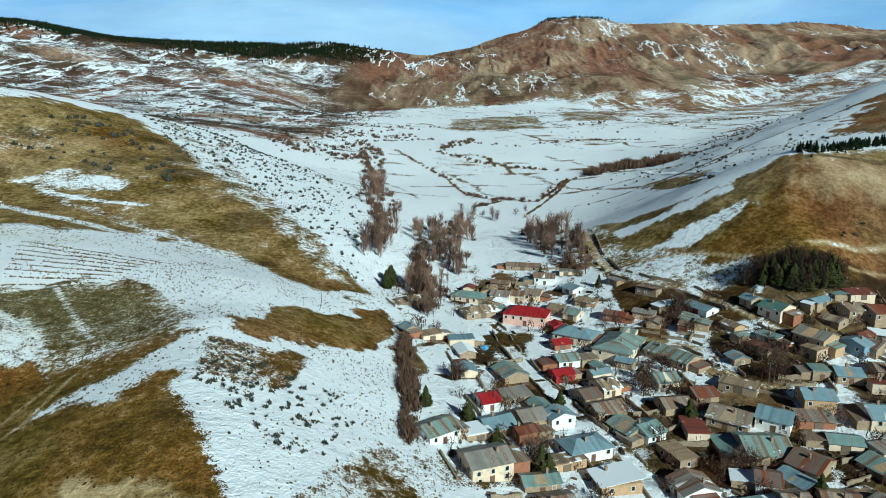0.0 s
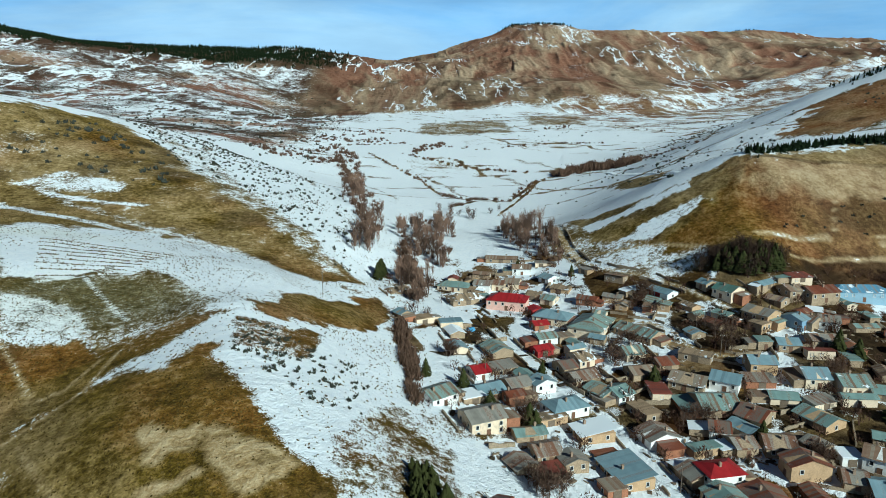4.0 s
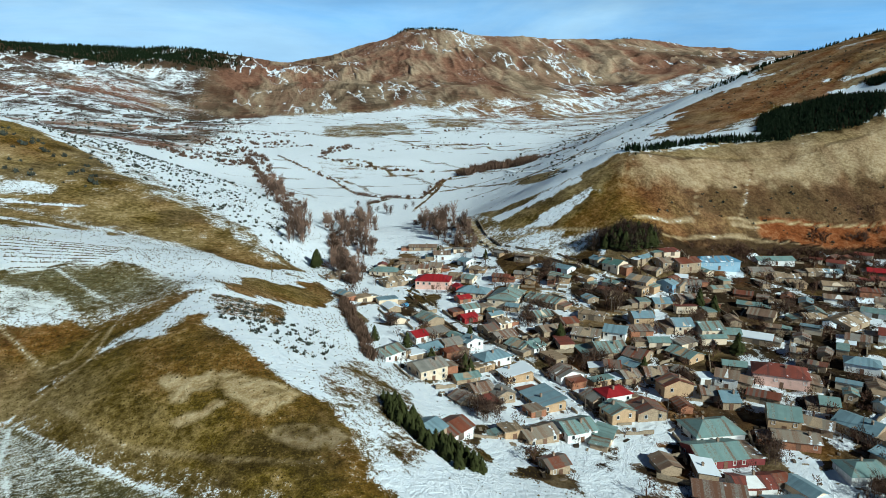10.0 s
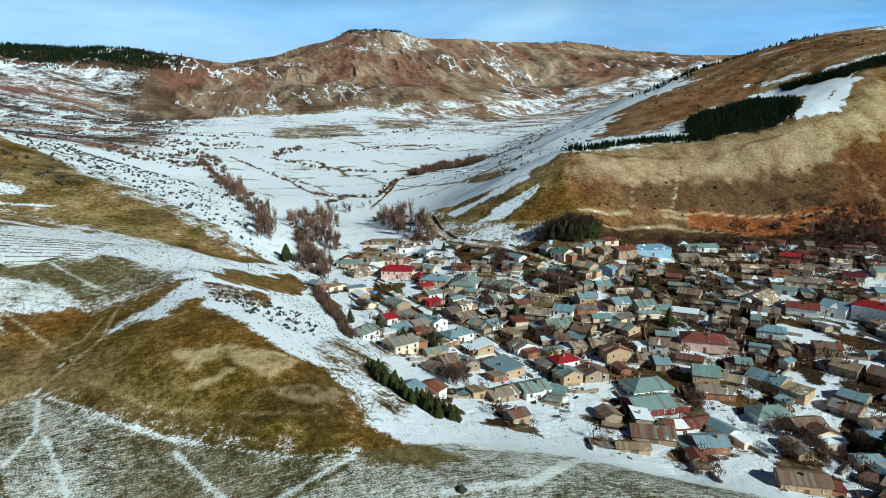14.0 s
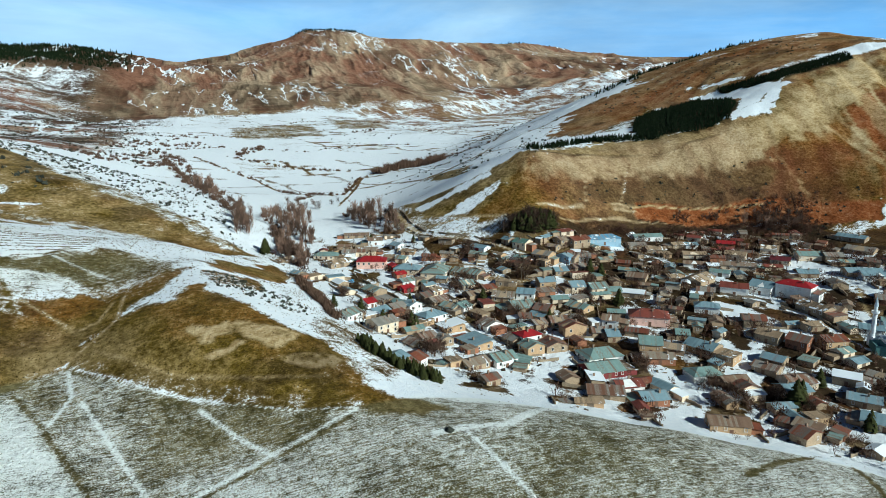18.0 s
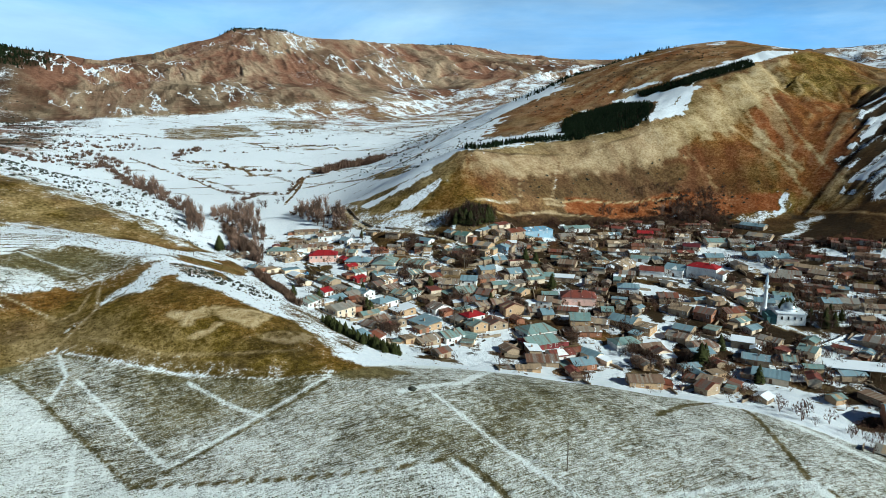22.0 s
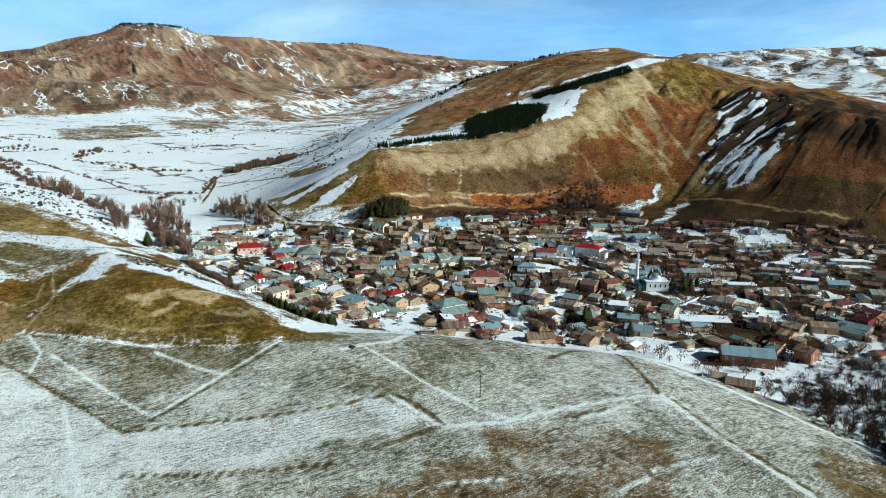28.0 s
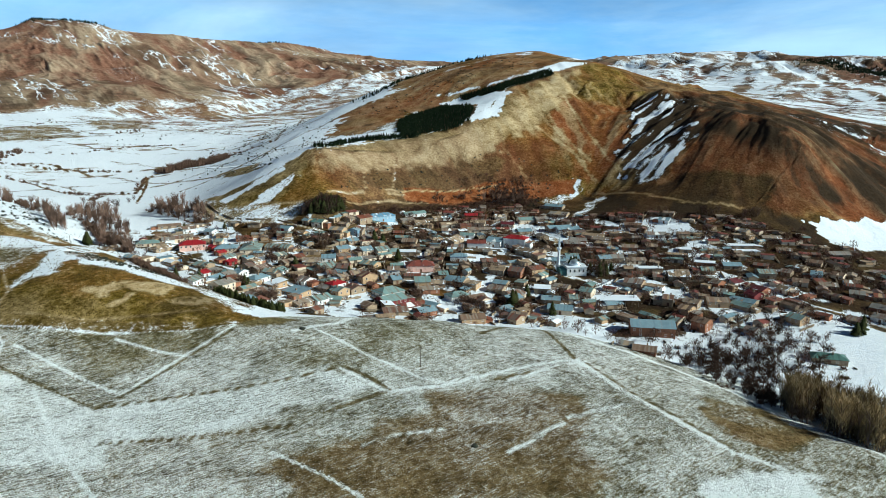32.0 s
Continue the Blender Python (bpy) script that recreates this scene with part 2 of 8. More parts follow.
TWIG = plain("twigs", (0.105, 0.064, 0.044), 0.95, 0.0, 0.5, 0.6, 0.7)
POPLAR = plain("poplar_twigs", (0.215, 0.135, 0.095), 0.95, 0.0, 0.55, 0.4, 0.7)
WILLOW = plain("willow_twigs", (0.30, 0.22, 0.11), 0.95, 0.0, 0.55, 0.4, 0.7)
NEEDLES = plain("wood_needles", (0.012, 0.020, 0.008), 0.85, 0.0, 0.45, 0.9)
CONIFER = plain("pine_needles", (0.046, 0.050, 0.016), 0.85, 0.0, 0.5, 0.9)
SCRUB = plain("dark_scrub", (0.055, 0.058, 0.045), 0.95, 0.0, 0.4, 0.5)

# ---- the lie of the land: crest, foot and valley lines, drawn together into one surface ----
def lattice(ix, iy, seed):
    n = (ix * 374761393 + iy * 668265263 + seed * 974711) & 0x7FFFFFFF
    n = ((n ^ (n >> 13)) * 1274126177) & 0x7FFFFFFF
    return ((n ^ (n >> 16)) & 0xFFFF) / 65535.0


def value_noise(x, y, seed=0):
    ix, iy = np.floor(x).astype(np.int64), np.floor(y).astype(np.int64)
    u, v = x - ix, y - iy
    u, v = u * u * u * (u * (u * 6 - 15) + 10), v * v * v * (v * (v * 6 - 15) + 10)
    a, b = lattice(ix, iy, seed), lattice(ix + 1, iy, seed)
    c, d = lattice(ix, iy + 1, seed), lattice(ix + 1, iy + 1, seed)
    return (a + (b - a) * u) * (1 - v) + (c + (d - c) * u) * v


def fbm(x, y, size, octaves=4, seed=0, gain=0.5):
    """Layered noise from -1 to 1, whose largest features are size metres across."""
    total, amp, norm = 0.0, 1.0, 0.0
    for k in range(octaves):
        f = 2.0 ** k / size
        total = total + amp * (value_noise(x * f + 17.3 * k, y * f - 9.1 * k, seed + k) * 2 - 1)
        norm, amp = norm + amp, amp * gain
    return total / norm


def step01(a, b, v):
    t = np.clip((v - a) / (b - a), 0, 1)
    return t * t * (3 - 2 * t)


KNOTS = []


def line(what, *pts):
    """One crest, foot or valley line of the land: its corners, with points put in between them."""
    for (ax, ay, az), (bx, by, bz) in zip(pts, pts[1:]):
        n = max(1, int(math.hypot(bx - ax, by - ay) / (30 + 0.09 * math.hypot(ax, ay))))
        for k in range(n):
            s = k / n
            KNOTS.append((ax + (bx - ax) * s, ay + (by - ay) * s, az + (bz - az) * s))
    KNOTS.append(pts[-1])


line('left hill crest', (-369, 421, 114), (-311, 466, 107), (-309, 515, 106), (-306, 574, 101), (-284, 629, 89), (-246, 656, 77), (-196, 672, 57), (-139, 676, 39), (-93, 654, 30))
line('left spur', (-159, 384, 58), (-126, 372, 47), (-99, 355, 41), (-72, 328, 33), (-50, 296, 24), (-37, 275, 17))
line('left hill back', (-209, 422, 70), (-194, 428, 67), (-75, 440, 38), (-50, 470, 30))
line('snow bank crest', (-300, 300, 62), (-230, 297, 52), (-170, 285, 45), (-120, 274, 37), (-85, 262, 31), (-55, 262, 22))
line('draw', (-300, 330, 58), (-230, 322, 46), (-150, 305, 37), (-100, 290, 28), (-60, 280, 19), (-35, 290, 14))
line('middle spur', (-105, 255, 36), (-80, 234, 35), (-68, 183, 36), (-60, 148, 33), (-52, 122, 30), (-43, 95, 26), (-24, 86, 20))
line('village foot', (-30, 310, 13), (-24, 250, 11), (-16, 205, 9), (-10, 165, 8), (-2, 135, 6), (8, 112, 4), (25, 92, 0), (50, 75, -4))
line('spur side', (-40, 235, 18), (-38, 180, 22), (-32, 140, 22), (-21, 108, 20))
line('track hollow', (-120, 105, 16), (-110, 136, 21), (-101, 160, 28), (-92, 185, 32))
line('west rise', (-150, 215, 42), (-170, 170, 37), (-160, 130, 26), (-200, 90, 20), (-260, 150, 34))
line('front hill side', (-85, 105, 24), (-78, 90, 19), (-60, 88, 21), (-28, 68, 17))
line('front hill foot', (-110, 95, 14), (-70, 79, 14), (-45, 66, 14), (-16, 56, 13))
line('near field', (-104, 60, 8), (-85, 43, 5), (-50, 15, 4), (-2, -23, 3))
line('field brow', (-3, 34, 12), (20, 45, 10), (45, 36, 7), (70, 25, 3), (95, 8, -2), (118, -12, -5), (129, -45, -7), (119, -100, -8), (109, -152, -9), (104, -200, -10))
line('field mid', (72, -2, 1), (86, -48, 0), (95, -85, -5), (88, -140, -7))
line('field foot', (15, 68, 6), (40, 60, 1), (70, 48, -6), (100, 30, -9), (128, 8, -11), (150, -20, -13), (150, -70, -15), (138, -110, -17), (130, -155, -18), (128, -210, -19))
line('south', (-300, -300, 0), (-100, -200, -3), (20, -150, -3), (0, -320, -10))
line('southwest', (-200, -80, 3), (-200, 20, 10), (-320, 60, 16))
line('south east', (300, -300, -20), (200, -400, -18))
line('village west', (35, 290, 8), (35, 250, 5), (33, 210, 3), (40, 170, 0), (60, 140, -3), (85, 110, -5), (110, 80, -8), (140, 40, -11), (170, 0, -12), (200, -50, -13), (240, -120, -16))
line('village east', (70, 300, 14), (104, 253, 14), (125, 215, 10), (150, 180, 5), (180, 140, 2), (229, 90, 0), (260, 40, -3), (270, -20, -8), (260, -80, -11), (330, -160, -14))
line('cliff foot', (85, 318, 19), (118, 272, 18), (150, 246, 17), (188, 254, 17), (228, 264, 19), (280, 264, 18), (326, 248, 18), (370, 222, 19), (412, 190, 21))
line('east terrace', (300, 200, 10), (350, 160, 13), (385, 95, 20), (430, 20, 19), (480, -25, 7), (560, -55, 3), (700, -120, 0))
line('hill edge', (72, 335, 18), (108, 337, 35), (142, 339, 55), (181, 335, 75), (235, 349, 76), (284, 349, 77), (335, 336, 82), (406, 338, 101), (455, 360, 124), (495, 376, 138), (578, 387, 162), (650, 377, 177), (681, 350, 168), (693, 314, 142))
line('cliff mid', (148, 268, 38), (190, 290, 42), (240, 298, 47), (300, 300, 48), (352, 285, 50), (395, 268, 56), (432, 255, 62))
line('hill top', (281, 542, 80), (415, 602, 126), (491, 609, 154), (601, 621, 183), (674, 594, 201), (722, 527, 208), (721, 465, 192))
line('hill bench', (287, 434, 77), (346, 417, 90), (442, 429, 113))
line('hill gully', (464, 272, 76), (464, 212, 58), (430, 185, 34))
line('dark hill', (594, 266, 109), (624, 235, 134), (591, 171, 113), (571, 122, 108), (548, 76, 99), (533, 43, 86), (540, 15, 50), (535, -5, 24))
line('dark face', (464, 159, 58), (440, 120, 40))
line('dark back', (776, 203, 118), (790, 113, 96), (781, 40, 83))
line('north foot', (90, 430, 19), (140, 560, 25), (225, 700, 36), (330, 860, 50), (450, 1060, 63), (600, 1300, 78), (800, 1600, 93))
line('valley a', (15, 420, 16), (25, 520, 19), (30, 640, 22), (110, 640, 23))
line('valley b', (100, 850, 39), (0, 900, 42), (200, 1100, 56), (100, 1300, 66), (400, 1500, 80), (200, 1800, 93), (600, 1900, 101), (900, 2000, 108))
line('valley west', (-60, 620, 25), (-110, 750, 40), (-180, 900, 52), (-250, 1100, 66), (-200, 1500, 80))
line('mountain foot', (-362, 1865, 79), (-145, 1945, 93), (190, 1991, 106), (524, 1982, 127), (801, 2049, 145), (1056, 2043, 153))
line('mountain left', (-296, 2079, 112), (-209, 2291, 151), (-100, 2498, 208), (60, 2600, 237), (131, 2497, 218))
line('mountain crest', (-79, 3399, 336), (182, 3496, 388), (350, 3583, 464), (552, 3659, 562), (838, 3655, 567), (1009, 3664, 525), (1130, 3471, 513), (1472, 3612, 535), (1898, 3691, 565), (2065, 3600, 502), (2254, 3485, 481))
line('mountain crest east', (1909, 3404, 495), (2042, 3149, 439), (2128, 2846, 400), (2240, 2499, 366), (2425, 2325, 371))
line('mountain mid', (254, 2688, 238), (495, 2654, 258), (597, 2221, 200), (884, 2551, 231), (1237, 2623, 256))
line('west forest', (-1940, 2156, 400), (-1717, 2337, 416), (-1587, 2428, 400), (-1408, 2649, 368), (-1230, 2846, 361), (-842, 2984, 365), (-495, 3162, 381), (-122, 3398, 347))
line('west mid', (-1091, 1305, 143), (-905, 1556, 152), (-687, 1664, 143), (-450, 1846, 130))
line('east snow', (2053, 1372, 301), (2178, 1277, 322), (2317, 1141, 333), (2445, 1001, 338), (2561, 858, 322), (2624, 683, 309), (2680, 486, 300))
line('east mid', (1718, 976, 216), (1641, 710, 172), (1635, 481, 145), (1698, 289, 129))
line('east plain', (1222, 430, 131), (1280, 286, 108), (1224, 128, 84))
line('rim', (-2500, -1500, 60), (-2600, 0, 120), (-2400, 1500, 200), (-1800, 4300, 330), (0, 4600, 350), (3800, 4300, 350), (4600, 2500, 240), (4200, 0, 160), (3200, -1800, 60), (0, -1800, -30))

KN = np.array(KNOTS, dtype=float)


def solve_land():
    d = np.hypot(KN[:, None, 0] - KN[None, :, 0], KN[:, None, 1] - KN[None, :, 1])
    n = len(KN)
    a = np.zeros((n + 3, n + 3))
    a[:n, :n] = -np.sqrt(d * d + 36.0) + 5.0 * np.eye(n)
    a[:n, n], a[:n, n + 1], a[:n, n + 2] = 1, KN[:, 0] / 1000, KN[:, 1] / 1000
    a[n:, :n] = a[:n, n:].T
    return np.linalg.solve(a, np.concatenate([KN[:, 2], np.zeros(3)]))


WEIGHTS = solve_land()


def smooth_land(x, y):
    x, y = np.asarray(x, float), np.asarray(y, float)
    z = WEIGHTS[-3] + WEIGHTS[-2] * x / 1000 + WEIGHTS[-1] * y / 1000
    for (kx, ky, kz), w in zip(KN, WEIGHTS):
        z = z - w * np.sqrt((x - kx) ** 2 + (y - ky) ** 2 + 36.0)
    return z


def wildness(x, y):
    """How broken the ground is: 0 in the village and the valley floor, 1 in the far mountains."""
    r = np.hypot(x - 60, y - 120)
    return step01(700, 2600, r)


def land(x, y):
    """Height of the ground in metres."""
    x, y = np.asarray(x, float), np.asarray(y, float)
    z = smooth_land(x, y)
    w = wildness(x, y)
    high = step01(40, 160, z - 0.055 * np.maximum(y, 0) * step01(500, 900, y))
    ridged = 1 - np.abs(fbm(x + 0.25 * y, y - 0.2 * x, 560, 5, 11, 0.5)) * 2.2
    z = z + w * high * (ridged - 0.35) * 22 + w * fbm(x, y, 260, 4, 23) * 9
    return z + fbm(x, y, 46, 4, 31) * (0.55 + 1.6 * step01(20, 60, z) * (1 - w))


# ---- the ground: one sheet to the horizon, with what lies on it ----
def spread(fine, coarse_lo, coarse_hi, lo, hi):
    """Grid lines: even steps through the stretches of fine, growing steps out to lo and hi."""
    out = []
    for a, b, s in fine:
        out += list(np.arange(a, b, s))
    out.append(fine[-1][1])
    s, v = coarse_hi, out[-1]
    while v < hi:
        v += s
        s = min(s * 1.07, 14 if v < 2900 else 20 if v < 3300 else 70)
        out.append(v)
    s, v = coarse_lo, out[0]
    while v > lo:
        v -= s
        s = min(s * 1.07, 18 if abs(v) < 1200 else 60)
        out.insert(0, v)
    return np.array(out)


GX = spread([(-330, -140, 3.5), (-140, 40, 0.9), (40, 190, 1.6), (190, 720, 3.2)], 3.5, 3.5, -2700, 4700)
GY = spread([(-300, -130, 3.5), (-130, 35, 1.6), (35, 125, 0.9), (125, 330, 1.6), (330, 560, 3.2)], 4.0, 3.5, -1900, 4700)
XX, YY = np.meshgrid(GX, GY)
ZZ = land(XX, YY)


def runnels(size, reach, seed, steps=9):
    """Noise drawn out down the slope: ribs and gullies, -1 to 1."""
    sx, sy = np.gradient(smooth_z, GX, axis=1), np.gradient(smooth_z, GY, axis=0)
    g = np.hypot(sx, sy) + 1e-6
    sx, sy = sx / g, sy / g
    total = 0.0
    for t in np.linspace(-1, 1, steps):
        total = total + value_noise((XX + sx * t * reach) / size, (YY + sy * t * reach) / size, seed) + 0.5 * value_noise((XX + sx * t * reach * 0.6) / (size * 0.45), (YY + sy * t * reach * 0.6) / (size * 0.45), seed + 1)
    return np.clip((total / steps - 0.75) * 4.2, -1, 1)


smooth_z = ZZ.copy()
for k in range(6):
    smooth_z[1:-1, 1:-1] = (smooth_z[:-2, 1:-1] + smooth_z[2:, 1:-1] + smooth_z[1:-1, :-2] + smooth_z[1:-1, 2:] + smooth_z[1:-1, 1:-1]) / 5
STEEP = np.hypot(np.gradient(smooth_z, GX, axis=1), np.gradient(smooth_z, GY, axis=0))
RIB_NEAR, RIB_FINE, RIB_FAR, RIB_FAR2, RIB_FAR3, RIB_FAR4 = runnels(22, 55, 201), runnels(8, 30, 205), runnels(190, 420, 211), runnels(80, 260, 215), runnels(36, 190, 219), runnels(17, 120, 223)
RIB_THIN = runnels(6.5, 26, 231, 15)
hillside = step01(120, 190, XX) * step01(-60, 0, YY) * step01(900, 700, YY) * step01(1100, 900, XX) * np.maximum(step01(0.28, 0.55, STEEP), step01(430, 480, XX) * step01(310, 270, YY) * step01(0.12, 0.28, STEEP))
faraway = step01(1700, 2300, np.hypot(XX, YY)) * step01(0.10, 0.30, STEEP)
ZZ += hillside * (0.65 + 1.4 * step01(440, 580, XX)) * (2.2 * RIB_NEAR + 0.9 * RIB_FINE + 0.45 * RIB_THIN)
# the far mountains are cut into sharp ribs with gullies between
ZZ += faraway * step01(640, 430, smooth_z) * step01(110, 230, smooth_z) * (1 + 0.8 * step01(500, 1200, XX)) * (13 * (0.4 - np.abs(RIB_FAR)) + 8 * (0.4 - np.abs(RIB_FAR2)) + 6 * (0.4 - np.abs(RIB_FAR3)) + 3 * RIB_FAR4)


def height(x, y):
    """Height of the ground sheet as built, between its grid points."""
    i = int(np.clip(np.searchsorted(GX, x) - 1, 0, len(GX) - 2))
    j = int(np.clip(np.searchsorted(GY, y) - 1, 0, len(GY) - 2))
    u, v = (x - GX[i]) / (GX[i + 1] - GX[i]), (y - GY[j]) / (GY[j + 1] - GY[j])
    return float((ZZ[j, i] * (1 - u) + ZZ[j, i + 1] * u) * (1 - v) + (ZZ[j + 1, i] * (1 - u) + ZZ[j + 1, i + 1] * u) * v)


# what covers the ground, point by point: snow, red soil, pale soil, dark growth with painted shade
N1, N2, N3 = fbm(XX, YY, 90, 4, 51), fbm(XX, YY, 34, 4, 61), fbm(XX, YY, 9, 3, 71)
SNOWC = np.full(XX.shape, 0.86) + 0.10 * N1
RED, PALE, DARK = np.clip(0.15 + 0.3 * N1, 0, 1), np.clip(0.15 + 0.3 * N2, 0, 1), np.zeros(XX.shape)
ROCK = np.zeros(XX.shape)
# the near plough land, thinly snowed
near = step01(190, 150, XX) * step01(-1.0, 1.5, np.interp(XX.ravel(), [-500, -150, -108, -90, -64, -40, -24, 20, 70, 118, 160], [95, 100, 108, 90, 73, 60, 56, 62, 42, 6, -130]).reshape(XX.shape) - YY)
SNOWC += near * (0.49 + 0.06 * N1 - SNOWC)
PALE += near * (0.25 + 0.2 * N2 - PALE)
# slopes west of the near field
west = step01(-95, -120, XX) * step01(330, 240, YY)
SNOWC += west * (0.50 + (0.10 + 0.25 * step01(130, 200, YY)) * N1 - SNOWC)
# the hills to the west of the far valley: broken snow, woods along the crest
hills = step01(-60, -220, XX - 0.05 * YY + 60) * step01(620, 900, YY)
SNOWC += hills * (0.40 + 0.14 * N1 + 0.16 * N2 + 0.08 * RIB_FAR2 + 0.14 * RIB_FAR3 + 0.35 * step01(900, 700, YY) - SNOWC)
DARK = np.maximum(DARK, hills * step01(-0.5, 0.1, fbm(XX, YY, 150, 3, 97)) * 0.8)
ROCK = np.maximum(ROCK, hills)
RED += hills * (np.clip(0.3 + 0.6 * fbm(XX, YY, 200, 3, 99), 0, 1) - RED)
wood = step01(-150, -320, XX + 0.0 * YY) * step01(2050, 2350, YY) * step01(0, 40, ZZ - 262 + 24 * N1)
SNOWC -= wood * (SNOWC - 0.06)
DARK = np.maximum(DARK, wood * 0.95)
# the bare red mountain behind the valley
mount = step01(-30, 160, YY - np.interp(XX.ravel(), [-500, -360, -145, 190, 800, 1500, 2300], [2300, 1960, 1930, 1960, 2000, 2250, 2330]).reshape(XX.shape)) * step01(-420, -260, XX) * (1 - wood)
veins = np.maximum(step01(0.42, 0.66, RIB_FAR2) * step01(-0.2, 0.15, fbm(XX, YY, 330, 3, 83)), step01(0.45, 0.75, RIB_FAR3) * step01(-0.15, 0.2, fbm(XX, YY, 260, 3, 85)))
SNOWC += mount * (np.clip(0.06 + 0.22 * veins * step01(170, 260, ZZ) + 0.30 * step01(440, 540, ZZ) * step01(-0.1, 0.4, N1 + 0.5 * RIB_FAR3), 0, 1) - SNOWC)
RED += mount * (np.clip(0.60 + 0.9 * fbm(XX, YY, 420, 3, 93) - 0.3 * RIB_FAR2, 0, 1) - RED)
# ribs paler, gullies darker: light and shade of the relief put into colour
PALE += mount * (np.clip(0.50 - 0.9 * (np.abs(RIB_FAR2) - 0.3) - 0.7 * (np.abs(RIB_FAR3) - 0.3) - 0.5 * (np.abs(RIB_FAR) - 0.3) + 0.7 * fbm(XX, YY, 500, 3, 95) - 0.25 * step01(-100, -300, XX), 0, 0.9) - PALE)
DARK += mount * (0.5 * step01(0.05, 0.5, fbm(XX, YY, 300, 3, 91) - 0.6 * RIB_FAR2 - 0.5 * RIB_FAR3) + 0.22 * step01(260, 150, ZZ) + 0.5 * step01(545, 570, ZZ) - DARK)
ROCK = np.maximum(ROCK, mount)
# fields on the valley floor: some thinly covered, some bare
floor_ = step01(420, 560, YY) * step01(2050, 1850, YY) * (1 - hills) * (1 - mount)
fields = lattice(np.floor(XX / 85 + 0.35 * YY / 85 + 0.3 * N1).astype(np.int64), np.floor(YY / 70 - 0.2 * XX / 70).astype(np.int64), 131)
SNOWC += floor_ * (np.where(fields < 0.2, 0.70, 0.93) + 0.07 * N2 - SNOWC)
PALE += floor_ * (0.35 - PALE)
fu_, fv_ = XX / 85 + 0.35 * YY / 85 + 0.3 * N1, YY / 70 - 0.2 * XX / 70
bounds = np.maximum(step01(0.07, 0.02, np.abs(fu_ - np.round(fu_))), step01(0.09, 0.02, np.abs(fv_ - np.round(fv_)))) * step01(-0.3, 0.1, fbm(XX, YY, 160, 2, 137))
SNOWC -= floor_ * bounds * 0.5
DARK = np.maximum(DARK, floor_ * bounds * 0.5)
# the foot of the mountain and the flank of the hill: snow in strips
strips = step01(900, 1500, YY) * step01(250, 500, XX) * (1 - mount)
SNOWC += strips * (0.44 + 0.18 * N1 + 0.12 * RIB_FAR2 + 0.22 * RIB_FAR3 + 0.2 * N2 - SNOWC)
ROCK = np.maximum(ROCK, strips * 0.7)
# the big hill east of the village: bare, with snow held in its runnels
big = step01(380, 470, XX + 0.1 * YY) * step01(-80, -30, YY) * step01(420, 380, YY + 0.0 * XX) * step01(1150, 950, XX)
SNOWC += big * (0.08 + 0.1 * N1 - SNOWC)
RED += big * (0.5 - RED)
# the hill's eastern part has its shade coloured in
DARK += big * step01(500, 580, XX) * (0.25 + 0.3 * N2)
beyond = step01(560, 680, XX) * step01(180, 60, YY) * step01(1300, 1000, XX)
SNOWC += beyond * (0.22 + 0.4 * N1 - SNOWC)
DARK += beyond * (0.45 + 0.4 * N2 - DARK)
# snow mountains in the east
east = step01(1050, 1400, XX) * step01(1900, 1500, YY)
SNOWC += east * (np.clip(0.42 + 0.3 * N1 + 0.3 * RIB_FAR2 + 0.5 * RIB_FAR3 + 0.25 * N2 - 0.2 * step01(250, 310, ZZ) * step01(1500, 700, YY), 0, 1) - SNOWC)
RED += east * (np.clip(0.4 + fbm(XX, YY, 400, 3, 141), 0, 1) - RED)
DARK += east * (0.3 + 0.6 * step01(-0.1, 0.3, N2) - DARK)
ROCK = np.maximum(ROCK, east)


def patch(what, cover, *pts, rough=1.0):
    """A piece of ground with an uneven edge: its cover as (snow, red, pale, dark), and its outline in plan."""
    a = np.array(pts, float)
    size = max(np.ptp(a[:, 0]), np.ptp(a[:, 1]))
    edge = min(14.0, 1.5 + size * 0.05) * rough
    x0, x1, y0, y1 = a[:, 0].min() - 15, a[:, 0].max() + 15, a[:, 1].min() - 15, a[:, 1].max() + 15
    i0, i1, j0, j1 = np.searchsorted(GX, x0), np.searchsorted(GX, x1), np.searchsorted(GY, y0), np.searchsorted(GY, y1)
    box = np.s_[j0:j1, i0:i1]
    x, y = XX[box] + N2[box] * edge * 0.8 + N3[box] * edge * 0.9, YY[box] + N1[box] * edge * 0.8 - N3[box] * edge * 0.9
    inside, far = np.zeros(x.shape, bool), np.full(x.shape, 1e9)
    for (ax, ay), (bx, by) in zip(a, np.roll(a, -1, 0)):
        inside ^= ((ay > y) != (by > y)) & (x < (bx - ax) * (y - ay) / (by - ay + 1e-9) + ax)
        t = np.clip(((x - ax) * (bx - ax) + (y - ay) * (by - ay)) / ((bx - ax) ** 2 + (by - ay) ** 2 + 1e-9), 0, 1)
        far = np.minimum(far, np.hypot(x - ax - t * (bx - ax), y - ay - t * (by - ay)))
    k = step01(-edge * 0.5, edge * 0.5, np.where(inside, far, -far))
    for field, v in zip((SNOWC, RED, PALE, DARK), cover):
        field[box] += k * (v + 0.10 * N2[box] * (v > 0.02) - field[box])
    return box, k


